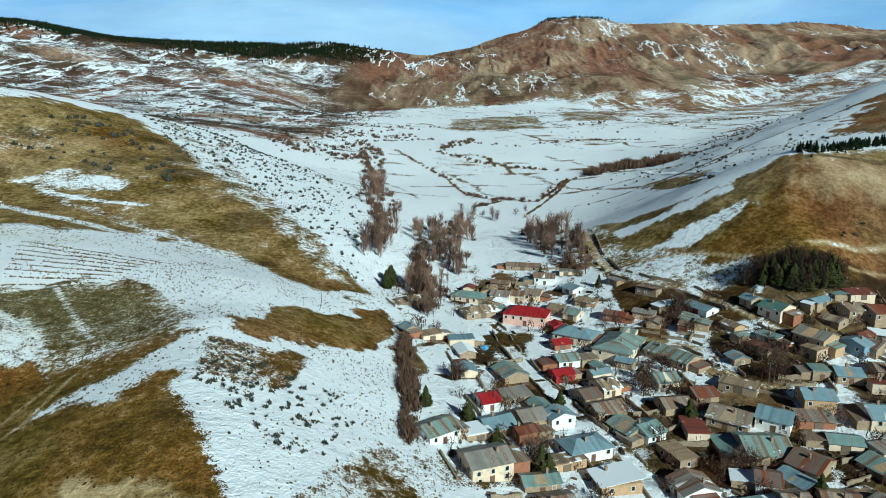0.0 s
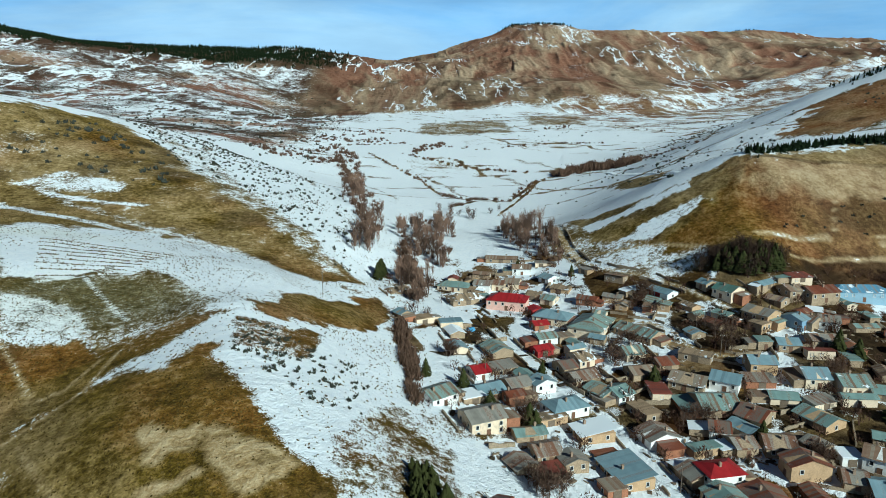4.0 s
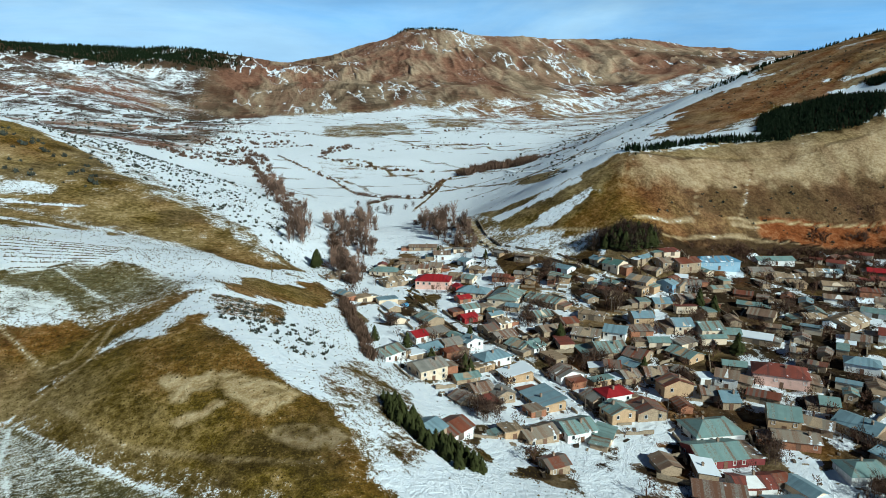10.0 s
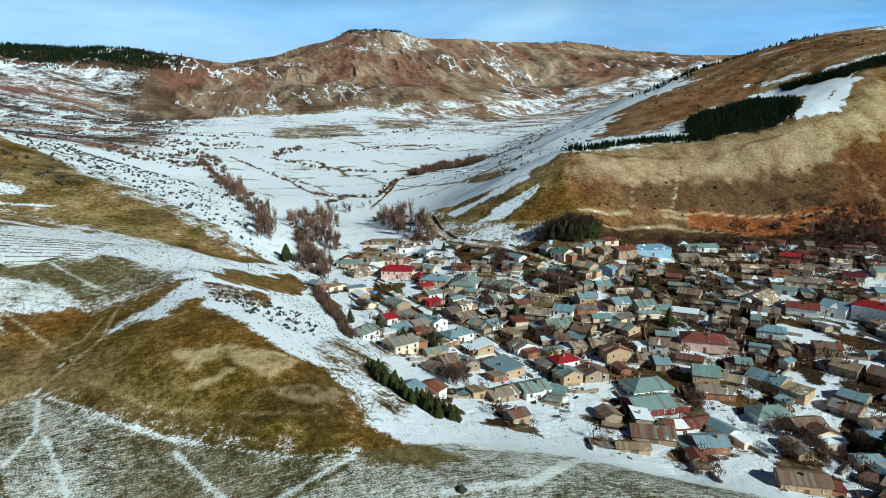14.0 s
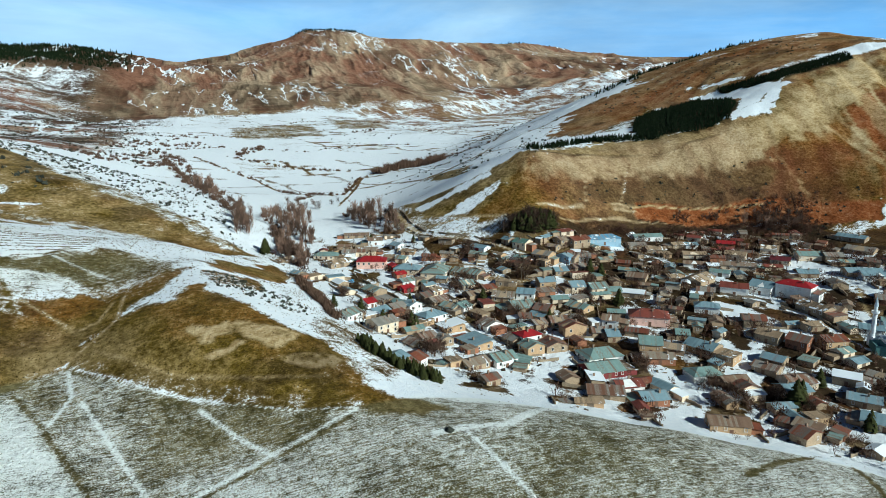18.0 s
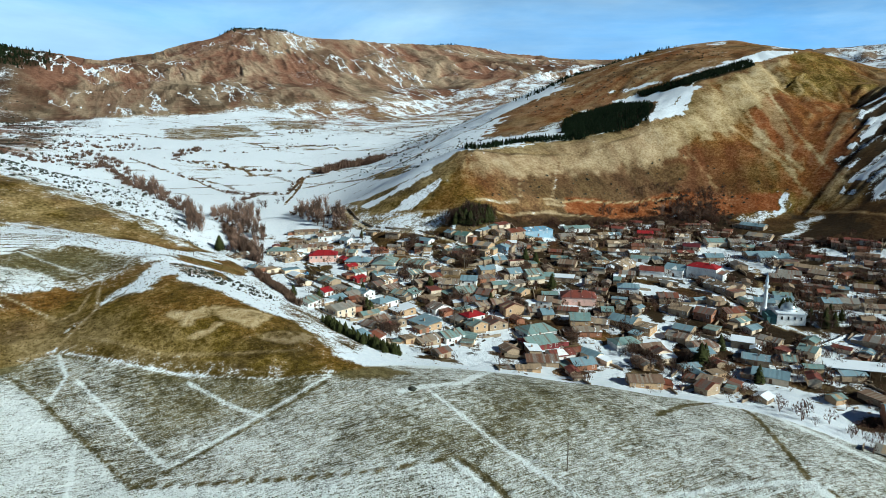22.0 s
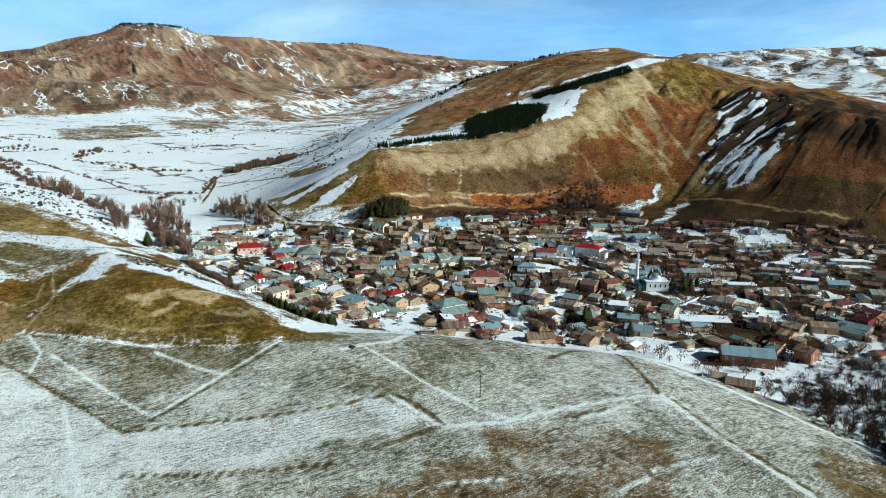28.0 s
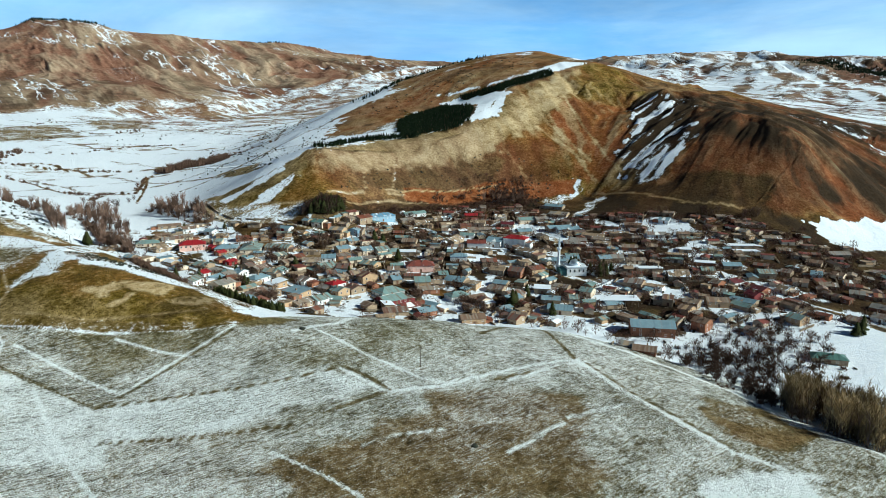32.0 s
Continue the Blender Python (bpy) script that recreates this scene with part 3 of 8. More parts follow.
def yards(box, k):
    """Village ground: trodden brown mud and painted shade, with snow left lying in the yards."""
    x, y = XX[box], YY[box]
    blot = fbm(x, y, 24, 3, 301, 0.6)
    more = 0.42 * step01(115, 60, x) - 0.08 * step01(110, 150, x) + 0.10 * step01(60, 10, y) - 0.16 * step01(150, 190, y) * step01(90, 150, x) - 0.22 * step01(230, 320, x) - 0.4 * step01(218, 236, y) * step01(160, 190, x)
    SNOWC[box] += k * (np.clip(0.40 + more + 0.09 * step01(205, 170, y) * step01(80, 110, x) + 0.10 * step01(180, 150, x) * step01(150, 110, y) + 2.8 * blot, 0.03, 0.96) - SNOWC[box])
    # mud darkened past its own colour, more eastwards, as painted shade
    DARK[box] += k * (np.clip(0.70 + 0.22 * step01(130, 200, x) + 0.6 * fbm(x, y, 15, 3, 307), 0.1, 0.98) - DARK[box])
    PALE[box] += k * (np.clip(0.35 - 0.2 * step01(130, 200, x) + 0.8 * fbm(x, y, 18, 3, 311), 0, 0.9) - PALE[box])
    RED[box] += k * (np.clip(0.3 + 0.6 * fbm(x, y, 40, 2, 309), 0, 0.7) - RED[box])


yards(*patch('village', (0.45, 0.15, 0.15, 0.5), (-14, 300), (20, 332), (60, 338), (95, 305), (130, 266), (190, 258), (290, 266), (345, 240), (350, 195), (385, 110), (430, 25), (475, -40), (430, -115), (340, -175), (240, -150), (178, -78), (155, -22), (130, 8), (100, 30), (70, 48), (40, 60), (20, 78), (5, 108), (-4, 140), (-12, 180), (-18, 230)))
patch('brown left hill', (0.22, 0.0, 0.24, 0.0), (-327, 455), (-311, 465), (-281, 509), (-244, 531), (-188, 475), (-118, 376), (-89, 351), (-66, 324), (-43, 286), (-38, 274), (-54, 263), (-73, 264), (-101, 292), (-132, 305), (-163, 315), (-198, 327), (-239, 348), (-257, 348))
patch('olive side', (0.52, 0, 0.2, 0), (-513, 1099), (-211, 537), (-158, 496), (-90, 354), (-63, 307), (-41, 269), (-59, 290), (-113, 361), (-189, 480))
patch('thin left hill', (0.55, 0, 0.3, 0), (-238, 356), (-219, 377), (-179, 366), (-177, 352), (-205, 351), (-218, 342))
patch('snow left hill', (0.5, 0, 0.1, 0), (-236, 343), (-207, 339), (-178, 327), (-152, 317), (-131, 296), (-162, 286), (-194, 279))
patch('brown bank', (0.2, 0.05, 0.2, 0), (-264, 354), (-239, 351), (-198, 331), (-163, 319), (-135, 304), (-116, 291), (-150, 291), (-185, 284), (-204, 269), (-226, 290), (-252, 320))
patch('thin west', (0.41, 0, 0.15, 0), (-171, 232), (-114, 218), (-66, 181), (-79, 144), (-96, 129), (-120, 132))
patch('white bank', (0.84, 0, 0.2, 0), (-194, 276), (-177, 271), (-143, 303), (-90, 241), (-71, 227), (-30, 274), (-59, 205), (-67, 179), (-99, 211), (-114, 219), (-143, 199), (-152, 196))
patch('thin rows', (0.37, 0, 0.12, 0), (-150, 192), (-142, 197), (-113, 216), (-97, 209), (-69, 180), (-78, 168), (-94, 170), (-111, 189), (-126, 194), (-138, 188), (-147, 186))
patch('speckled white', (0.6, 0, 0.2, 0), (-146, 185), (-137, 187), (-125, 184), (-114, 173), (-107, 164), (-116, 163), (-125, 161), (-134, 160))
patch('olive path', (0.28, 0.05, 0.1, 0.1), (-101, 161), (-86, 168), (-68, 175), (-79, 149), (-90, 144), (-97, 150))
patch('west brown', (0.2, 0.15, 0.05, 0), (-133, 159), (-125, 161), (-110, 164), (-99, 155), (-93, 144), (-97, 132), (-103, 126), (-114, 121))
patch('brown knoll', (0.22, 0.25, 0.1, 0.1), (-65, 180), (-55, 217), (-30, 266), (-20, 249), (-28, 207), (-42, 196), (-55, 182))
patch('white slope', (0.84, 0, 0, 0), (-63, 174), (-53, 169), (-43, 173), (-33, 189), (-19, 218), (-15, 161), (-20, 141), (-26, 120), (-33, 109), (-45, 105), (-52, 117), (-62, 133), (-64, 142), (-60, 156))
patch('speckled neck', (0.70, 0, 0.2, 0), (-96, 132), (-90, 144), (-79, 150), (-67, 176), (-62, 161), (-65, 139), (-75, 132), (-82, 126), (-93, 125))
patch('tuft brown', (0.42, 0.25, 0, 0.1), (-65, 170), (-56, 171), (-40, 181), (-41, 152), (-52, 147), (-59, 145))
patch('tuft brown', (0.42, 0.25, 0, 0.1), (-30, 114), (-21, 134), (-6, 159), (6, 152), (2, 129), (-16, 102), (-27, 100))
patch('fringe', (0.55, 0, 0.2, 0), (-27, 95), (-25, 104), (-16, 107), (-12, 98), (-6, 88), (-2, 78), (-1, 69), (-16, 67), (-21, 77), (-20, 84))
patch('tufted bank', (0.5, 0.2, 0.1, 0.1), (-29, 125), (0, 174), (7, 130), (12, 94), (-9, 68), (-17, 99))
patch('brown front hill', (0.16, 0.2, 0.04, 0.0), (-102, 119), (-98, 131), (-88, 138), (-74, 134), (-68, 147), (-61, 147), (-59, 136), (-49, 122), (-42, 110), (-35, 101), (-27, 95), (-25, 89), (-20, 84), (-18, 77), (-16, 67), (-73, 79), (-81, 89), (-91, 99), (-99, 109))
patch('brown west hollow', (0.12, 0, 0.1, 0.1), (-117, 132), (-115, 139), (-105, 150), (-95, 157), (-94, 145), (-104, 133), (-108, 124))
patch('brown foot', (0.18, 0.14, 0.06, 0), (-125, 112), (-108, 108), (-90, 90), (-64, 73), (-40, 61), (-24, 56), (-11, 51), (3, 46), (-7, 61), (-14, 68), (-38, 81), (-78, 100), (-124, 129))
patch('west fallow', (0.2, 0.1, 0.1, 0.05), (-155, 150), (-127, 149), (-112, 136), (-104, 124), (-113, 111), (-126, 99), (-155, 95))
patch('pale scrape', (0.06, 0, 1.5, 0), (-73, 109), (-70, 111), (-64, 107), (-59, 109), (-56, 105), (-58, 101), (-63, 102), (-65, 98), (-68, 99), (-68, 103))
patch('pale scrape', (0.06, 0, 1.5, 0), (-58, 104), (-55, 108), (-47, 105), (-41, 103), (-35, 99), (-37, 94), (-40, 92), (-42, 89), (-45, 89), (-48, 93), (-54, 97))
patch('pale scrape', (0.06, 0, 1.5, 0), (-67, 92), (-64, 93), (-59, 93), (-56, 96), (-53, 94), (-57, 92), (-61, 91), (-65, 90))
patch('pale scrape low', (0.06, 0, 1.2, 0), (-41, 84), (-37, 85), (-31, 85), (-25, 84), (-22, 81), (-27, 77), (-35, 78), (-40, 81))
patch('brown field south', (0.39, 0.35, 0.2, 0.15), (13, -39), (38, -50), (51, -70), (43, -86), (9, -119), (-40, -82), (-61, -64), (-56, -40), (-33, -48), (2, -46))
patch('white field strip', (0.59, 0, 0.2, 0), (-88, 26), (-71, 19), (-42, 7), (-27, 2), (-6, -3), (-6, -12), (-2, -24), (-26, -20), (-47, -16), (-65, -10), (-81, -3), (-90, 0), (-89, 14))
patch('white field west', (0.53, 0, 0.2, 0), (-128, 100), (-118, 89), (-109, 73), (-101, 55), (-93, 38), (-89, 26), (-89, 14), (-90, 0), (-97, -9), (-129, 9))
patch('brown field west', (0.42, 0.12, 0.1, 0), (-123, 109), (-108, 108), (-90, 91), (-64, 74), (-40, 61), (-24, 56), (-77, 32), (-87, 28), (-101, 59), (-109, 76), (-118, 92), (-123, 98))
patch('white ring', (0.63, 0, 0, 0), (27, -134), (39, -130), (56, -136), (72, -148), (60, -156), (30, -146))
patch('brown strip', (0.36, 0.45, 0.15, 0.1), (86, -102), (115, -114), (104, -137), (78, -137), (76, -118))
patch('green edge', (0.44, 0.3, 0, 0.1), (99, -97), (105, -108), (105, -124), (99, -131), (90, -121), (85, -108))
patch('far field', (0.4, 0.1, 0.2, 0.1), (14, 1466), (123, 1580), (220, 1595), (189, 1234), (102, 1171), (4, 1179))
patch('far field', (0.4, 0.1, 0.2, 0.1), (304, 1722), (494, 1820), (380, 1413), (242, 1372))
patch('hill face', (0.0, 0.24, 0.04, 0.04), (108, 330), (144, 322), (180, 332), (241, 343), (307, 338), (380, 332), (439, 349), (482, 373), (569, 379), (649, 371), (730, 369), (653, 289), (582, 264), (504, 231), (453, 203), (425, 169), (408, 210), (337, 253), (257, 266), (153, 261), (116, 288))
patch('gully dark', (0.02, 0.3, 0.15, 0.16), (264, 322), (296, 334), (325, 316), (345, 304), (317, 272), (290, 282), (257, 280), (235, 284))
# brown slope, with the shade lying on it painted in as darkness
patch('foot brown', (0.06, 0.3, 0.0, 0.85), (139, 265), (193, 269), (219, 271), (304, 257), (295, 247), (238, 254), (205, 258), (159, 253), (132, 264))
patch('red side', (0.0, 0.78, -0.1, 0.12), (500, 318), (560, 318), (600, 272), (500, 215), (440, 180), (418, 215), (440, 262))
patch('brown side', (0.0, 0.60, 0.0, 0.42), (330, 300), (400, 300), (450, 280), (425, 215), (390, 240), (330, 262), (250, 282), (200, 290))
patch('olive face', (0.0, 0.12, 0.0, 0.5), (215, 302), (250, 312), (300, 306), (350, 304), (380, 285), (350, 266), (250, 281), (200, 290))
patch('pale face', (0.0, 0.10, 0.82, 0), (167, 323), (238, 339), (417, 335), (558, 378), (635, 369), (573, 338), (458, 307), (380, 298), (285, 310), (202, 303), (169, 307))
patch('upper brown', (0.16, 0.75, 0.25, 0.2), (288, 486), (356, 569), (424, 559), (503, 563), (570, 537), (680, 534), (596, 402), (565, 423), (513, 443), (480, 458), (457, 474), (435, 451), (407, 454), (364, 442), (303, 435))
patch('face edge', (0.12, 0.1, 0.5, 0.1), (161, 331), (178, 336), (268, 363), (321, 356), (371, 350), (404, 347), (432, 351), (482, 373), (467, 350), (421, 336), (378, 330), (302, 331), (233, 330), (174, 323))
patch('upper brown', (0.16, 0.75, 0.25, 0.2), (412, 471), (455, 471), (494, 413), (596, 402), (655, 389), (636, 368), (569, 370), (485, 376), (432, 351), (392, 345), (391, 372))
patch('crest brown', (0.2, 0.55, 0.35, 0.15), (440, 570), (500, 640), (610, 655), (700, 620), (745, 540), (735, 450), (690, 470), (680, 534), (570, 540), (503, 560))
patch('bench snow', (0.92, 0, 0, 0), (469, 433), (500, 400), (482, 373), (456, 352), (414, 337), (390, 345), (430, 379))
patch('bench snow', (0.92, 0, 0, 0), (438, 453), (473, 434), (441, 388), (424, 389))
patch('bench snow', (0.92, 0, 0, 0), (565, 423), (612, 425), (645, 377), (585, 384), (546, 401))
patch('upper brown', (0.2, 0.6, 0.3, 0.15), (455, 482), (472, 452), (503, 424), (585, 407), (640, 402), (700, 440), (690, 500), (560, 505))
patch('bench snow low', (0.4, 0, 0, 0), (281, 473), (308, 431), (404, 471), (389, 429), (318, 413))
# darkness here includes painted shade over the brown
patch('nose foot', (0.18, 0.2, 0.0, 0.72), (80, 309), (112, 290), (128, 269), (126, 246), (94, 245), (72, 264))
patch('nose streaks', (0.45, 0.05, 0.25, 0.05), (72, 428), (89, 385), (114, 298), (129, 272), (110, 287), (78, 303), (68, 337))
patch('nose streaks', (0.45, 0.05, 0.25, 0.05), (71, 336), (108, 330), (116, 288), (148, 261), (109, 275))
# these streaked slopes lie in shade, coloured in as dark ground
patch('dark streaks', (0.45, 0.3, 0, 0.85), (599, 275), (612, 243), (617, 199), (563, 155), (485, 127), (446, 125), (430, 145), (476, 198), (521, 215))
patch('dark streaks', (0.54, 0.3, 0, 0.6), (402, 84), (431, 92), (451, 83), (443, 75), (413, 75))
# dark brown hill with its shade coloured in as well
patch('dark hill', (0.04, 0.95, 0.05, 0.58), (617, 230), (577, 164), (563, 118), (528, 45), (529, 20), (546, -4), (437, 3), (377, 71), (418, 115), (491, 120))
# terrace ground darkened past its own colour to hold some shade
patch('terrace green', (0.12, 0.2, 0.0, 0.75), (355, 248), (399, 230), (420, 166), (387, 108), (352, 137), (335, 208))
patch('terrace snow', (0.52, 0, 0, 0), (366, 219), (418, 222), (426, 210), (414, 196), (374, 201))
patch('terrace snow', (0.53, 0, 0, 0), (331, 153), (414, 181), (411, 168), (333, 142), (322, 146))
# dark brown grass and soil, with shade mixed into the colour
patch('east grass', (0.1, 0.35, 0.0, 0.82), (420, 169), (481, 37), (423, 11), (383, 60), (362, 118))
patch('east brown', (0.14, 0.35, 0, 0.85), (395, 31), (441, 4), (602, -59), (283, -133), (291, -83), (324, -36), (355, 11))
patch('east field', (0.93, 0, 0, 0), (456, -8), (504, -19), (570, -44), (483, -68), (429, -44))
patch('river snow', (0.88, 0, 0, 0), (228, -87), (246, -103), (254, -127), (157, -151), (171, -131))
patch('river meadow', (0.80, 0.1, 0, 0.3), (150, -48), (186, -44), (232, -60), (262, -90), (258, -130), (190, -152), (126, -152), (119, -122), (140, -85))
patch('brow snow', (0.92, 0, 0, 0), (6, 88), (18, 82), (42, 73), (70, 62), (100, 45), (130, 22), (152, -8), (142, -16), (118, 6), (95, 24), (68, 38), (40, 50), (12, 57))
patch('forest low', (0.12, 0, 0, 0.95), (303, 358), (320, 392), (333, 408), (367, 448), (410, 449), (443, 444), (424, 373), (390, 345), (352, 345))
patch('forest high', (0.12, 0, 0, 0.95), (467, 446), (497, 407), (586, 394), (577, 375), (484, 384), (461, 429))
patch('dark wood', (0.05, 0, 0, 0.9), (128, 267), (133, 276), (146, 273), (168, 271), (161, 254), (146, 252))
patch('snow yard', (0.96, 0, 0, 0), (0, 141), (5, 146), (18, 151), (20, 137), (13, 123), (2, 113), (-1, 127))
patch('snow yard', (0.96, 0, 0, 0), (35, 140), (43, 141), (42, 124), (31, 119))
patch('snow yard', (0.96, 0, 0, 0), (-9, 227), (-2, 240), (8, 237), (12, 220), (1, 211), (-6, 208))
patch('snow yard', (0.96, 0, 0, 0), (11, 221), (34, 222), (34, 212), (13, 207))
patch('snow yard', (0.96, 0, 0, 0), (84, 145), (95, 140), (94, 128), (89, 129), (82, 139))
patch('snow yard', (0.96, 0, 0, 0), (73, 119), (87, 117), (85, 113), (70, 115))
patch('snow yard', (0.96, 0, 0, 0), (-8, 157), (0, 172), (3, 164), (-3, 154))
patch('snow yard', (0.96, 0, 0, 0), (32, 193), (35, 174), (30, 169), (14, 167), (21, 178))
patch('snow yard', (0.96, 0, 0, 0), (27, 156), (42, 159), (43, 150), (30, 151))
patch('snow yard', (0.96, 0, 0, 0), (93, 225), (101, 218), (100, 209), (94, 213))
patch('snow yard', (0.96, 0, 0, 0), (63, 210), (66, 205), (60, 186), (58, 191))
patch('snow yard', (0.96, 0, 0, 0), (17, 109), (29, 115), (28, 93), (17, 84))
patch('snow yard', (0.96, 0, 0, 0), (67, 106), (79, 100), (68, 89), (62, 96))
patch('snow yard', (0.96, 0, 0, 0), (114, 98), (120, 86), (111, 78), (107, 90))
patch('snow yard', (0.96, 0, 0, 0), (99, 137), (108, 134), (104, 121), (96, 128))
patch('snow yard', (0.96, 0, 0, 0), (87, 57), (108, 62), (106, 47), (85, 44))
patch('snow yard', (0.96, 0, 0, 0), (131, 56), (133, 40), (123, 33), (120, 44))
patch('snow yard', (0.96, 0, 0, 0), (112, 96), (120, 87), (111, 76), (107, 86))
patch('snow yard', (0.96, 0, 0, 0), (224, -43), (210, -63), (166, -75), (180, -49))
patch('snow yard', (0.96, 0, 0, 0), (245, -75), (278, -93), (270, -115), (231, -125), (213, -96))
patch('snow yard', (0.96, 0, 0, 0), (168, -76), (172, -91), (149, -97), (144, -87))
patch('snow yard', (0.96, 0, 0, 0), (153, 39), (162, 31), (154, 20), (137, 29))
patch('snow yard', (0.96, 0, 0, 0), (161, 20), (169, -10), (143, -24), (140, 3))
patch('streak flank', (0.6, 0, 0.3, 0), (95, 335), (123, 352), (138, 338), (114, 325), (98, 321))
patch('brown flank', (0.16, 0.0, 0.3, 0), (90, 388), (104, 365), (135, 343), (162, 340), (166, 324), (138, 303), (118, 297), (93, 329))
patch('flank stripe a', (0.62, 0, 0.3, 0), (101, 320), (123, 321), (149, 320), (150, 313), (117, 304))
patch('flank stripe b', (0.8, 0, 0.2, 0), (93, 355), (122, 347), (150, 340), (147, 334), (118, 338), (93, 343))
patch('flank brown b', (0.2, 0, 0.3, 0.1), (167, 537), (193, 487), (151, 371), (153, 462))


KINDS = {"white": (0.64, 0.1, 0.3, 0.0), "drift": (0.80, 0.0, 0.2, 0.0), "bare": (0.28, 0.10, 0.1, 0.25), "dark": (0.12, 0.15, 0.1, 0.35), "scree": (0.04, 0.35, 0.62, 0.0), "ditch": (0.30, 0.2, 0.1, 0.25), "pale": (0.30, 0.0, 1.3, 0.0), "snowpath": (0.58, 0, 0.3, 0), "dirt": (0.45, 0.05, 0.9, 0.0), "dirtthin": (0.25, 0.05, 0.7, 0.0),
         "street": (0.86, 0.0, 1.2, 0.0), "lane": (0.42, 0.05, 1.2, 0.0), "mud": (0.03, 0.25, 0.0, 0.55)}


ROADS, STREETS = [], []


def stroke(kind, width, *pts):
    """A track, ditch or street along a line in plan."""
    a = np.array(pts, float)
    if kind in ("street", "lane", "mud"):
        for (ax, ay), (bx, by) in zip(pts, pts[1:]):
            m = max(1, int(math.hypot(bx - ax, by - ay) / 4))
            STREETS.append((ax, ay, bx, by, width))
            ROADS.extend((ax + (bx - ax) * k / m, ay + (by - ay) * k / m) for k in range(m))
    x0, x1, y0, y1 = a[:, 0].min() - 12, a[:, 0].max() + 12, a[:, 1].min() - 12, a[:, 1].max() + 12
    i0, i1, j0, j1 = np.searchsorted(GX, x0), np.searchsorted(GX, x1), np.searchsorted(GY, y0), np.searchsorted(GY, y1)
    box = np.s_[j0:j1, i0:i1]
    x, y = XX[box] + N2[box] * 0.9, YY[box] - N2[box] * 0.9
    far = np.full(x.shape, 1e9)
    for (ax, ay), (bx, by) in zip(a, a[1:]):
        t = np.clip(((x - ax) * (bx - ax) + (y - ay) * (by - ay)) / ((bx - ax) ** 2 + (by - ay) ** 2 + 1e-9), 0, 1)
        far = np.minimum(far, np.hypot(x - ax - t * (bx - ax), y - ay - t * (by - ay)))
    k = step01(width * 0.5 + 0.6, width * 0.5 - 0.4, far) * (0.8 + 0.2 * N3[box])
    for field, v in zip((SNOWC, RED, PALE, DARK), KINDS[kind]):
        field[box] += k * (v - field[box])


stroke('bare', 7.0, (-106.0, 108.0), (-86.0, 91.0), (-69.0, 79.5), (-49.0, 66.5), (-28.0, 58.5))
stroke('drift', 8.0, (-258.0, 344.0), (-226.0, 324.0), (-198.0, 308.0), (-165.0, 302.0), (-138.0, 297.0))
stroke('drift', 4.0, (-215.0, 346.0), (-180.0, 338.0), (-160.0, 340.0))
stroke('white', 1.0, (-68.8, 72.0), (-59.5, 55.8), (-48.8, 41.6))
stroke('white', 1.2, (1.1, 37.0), (5.0, 17.7), (8.9, -1.7), (14.8, -25.5), (20.9, -36.9))
stroke('white', 1.4, (-6.5, -2.4), (-4.0, -14.3), (-3.1, -24.2))
stroke('bare', 1.0, (-4.2, -2.9), (-1.2, -14.1), (-0.6, -26.0))
stroke('white', 1.6, (-1.4, -27.1), (16.5, -35.3), (36.9, -39.2), (63.2, -42.9), (83.1, -48.7))
stroke('bare', 1.4, (38.1, -44.3), (57.1, -48.1), (78.1, -50.5))
stroke('white', 1.4, (42.7, -47.5), (73.7, -49.4), (85.7, -52.1))
stroke('bare', 1.2, (128.6, 17.4), (97.4, -25.7), (82.1, -48.2))
stroke('white', 2.4, (82.6, -48.5), (73.4, -77.4), (68.9, -103.9), (64.0, -126.7), (67.4, -140.4))
stroke('bare', 0.7, (84.4, -50.1), (75.5, -78.6), (70.8, -105.1), (66.4, -127.5))
stroke('white', 1.5, (37.1, -81.0), (51.0, -82.9), (64.1, -86.1))
stroke('white', 1.1, (-102.2, 51.2), (-102.9, 19.9), (-102.7, -9.5), (-102.6, -28.0))
stroke('white', 1.1, (-59.2, -14.9), (-49.2, -3.8), (-39.5, 3.2))
stroke('ditch', 0.7, (-92.6, 0.9), (-68.2, -14.2), (-40.7, -26.6), (-2.8, -25.5))
stroke('white', 1.0, (-54.1, -36.9), (-48.4, -57.4), (-45.6, -73.8))
stroke('white', 1.2, (2.9, -83.5), (19.6, -83.0), (32.8, -81.9))
stroke('white', 1.0, (-30.7, -51.8), (-18.2, -52.9), (-2.9, -60.6))
stroke('bare', 1.2, (123.8, -50.2), (150.8, -52.4), (160.1, -62.5))
stroke('bare', 1.5, (72.0, 0.0), (114.0, 12.6), (134.4, 14.1))
stroke('white', 0.8, (-101.6, 86.5), (-89.7, 59.0), (-78.2, 31.6))
stroke('white', 1.0, (-107.8, 106.1), (-105.1, 91.3), (-109.3, 79.2))
stroke('white', 0.9, (-25.0, 54.1), (-50.1, 44.7), (-77.1, 32.0))
stroke('bare', 0.6, (-27.3, 51.2), (-51.0, 41.9), (-78.1, 29.8), (-87.7, 26.6))
stroke('ditch', 0.7, (-123.3, 98.8), (-118.4, 91.1), (-109.2, 74.4), (-100.8, 56.4), (-93.0, 39.3), (-87.7, 26.6))
stroke('ditch', 0.7, (-87.7, 26.6), (-70.4, 20.2), (-42.0, 8.4), (-26.1, 2.9), (-5.3, -1.9))
stroke('white', 0.5, (-107.6, 107.8), (-90.6, 89.7), (-64.4, 72.7), (-40.8, 59.5), (-24.6, 54.9))
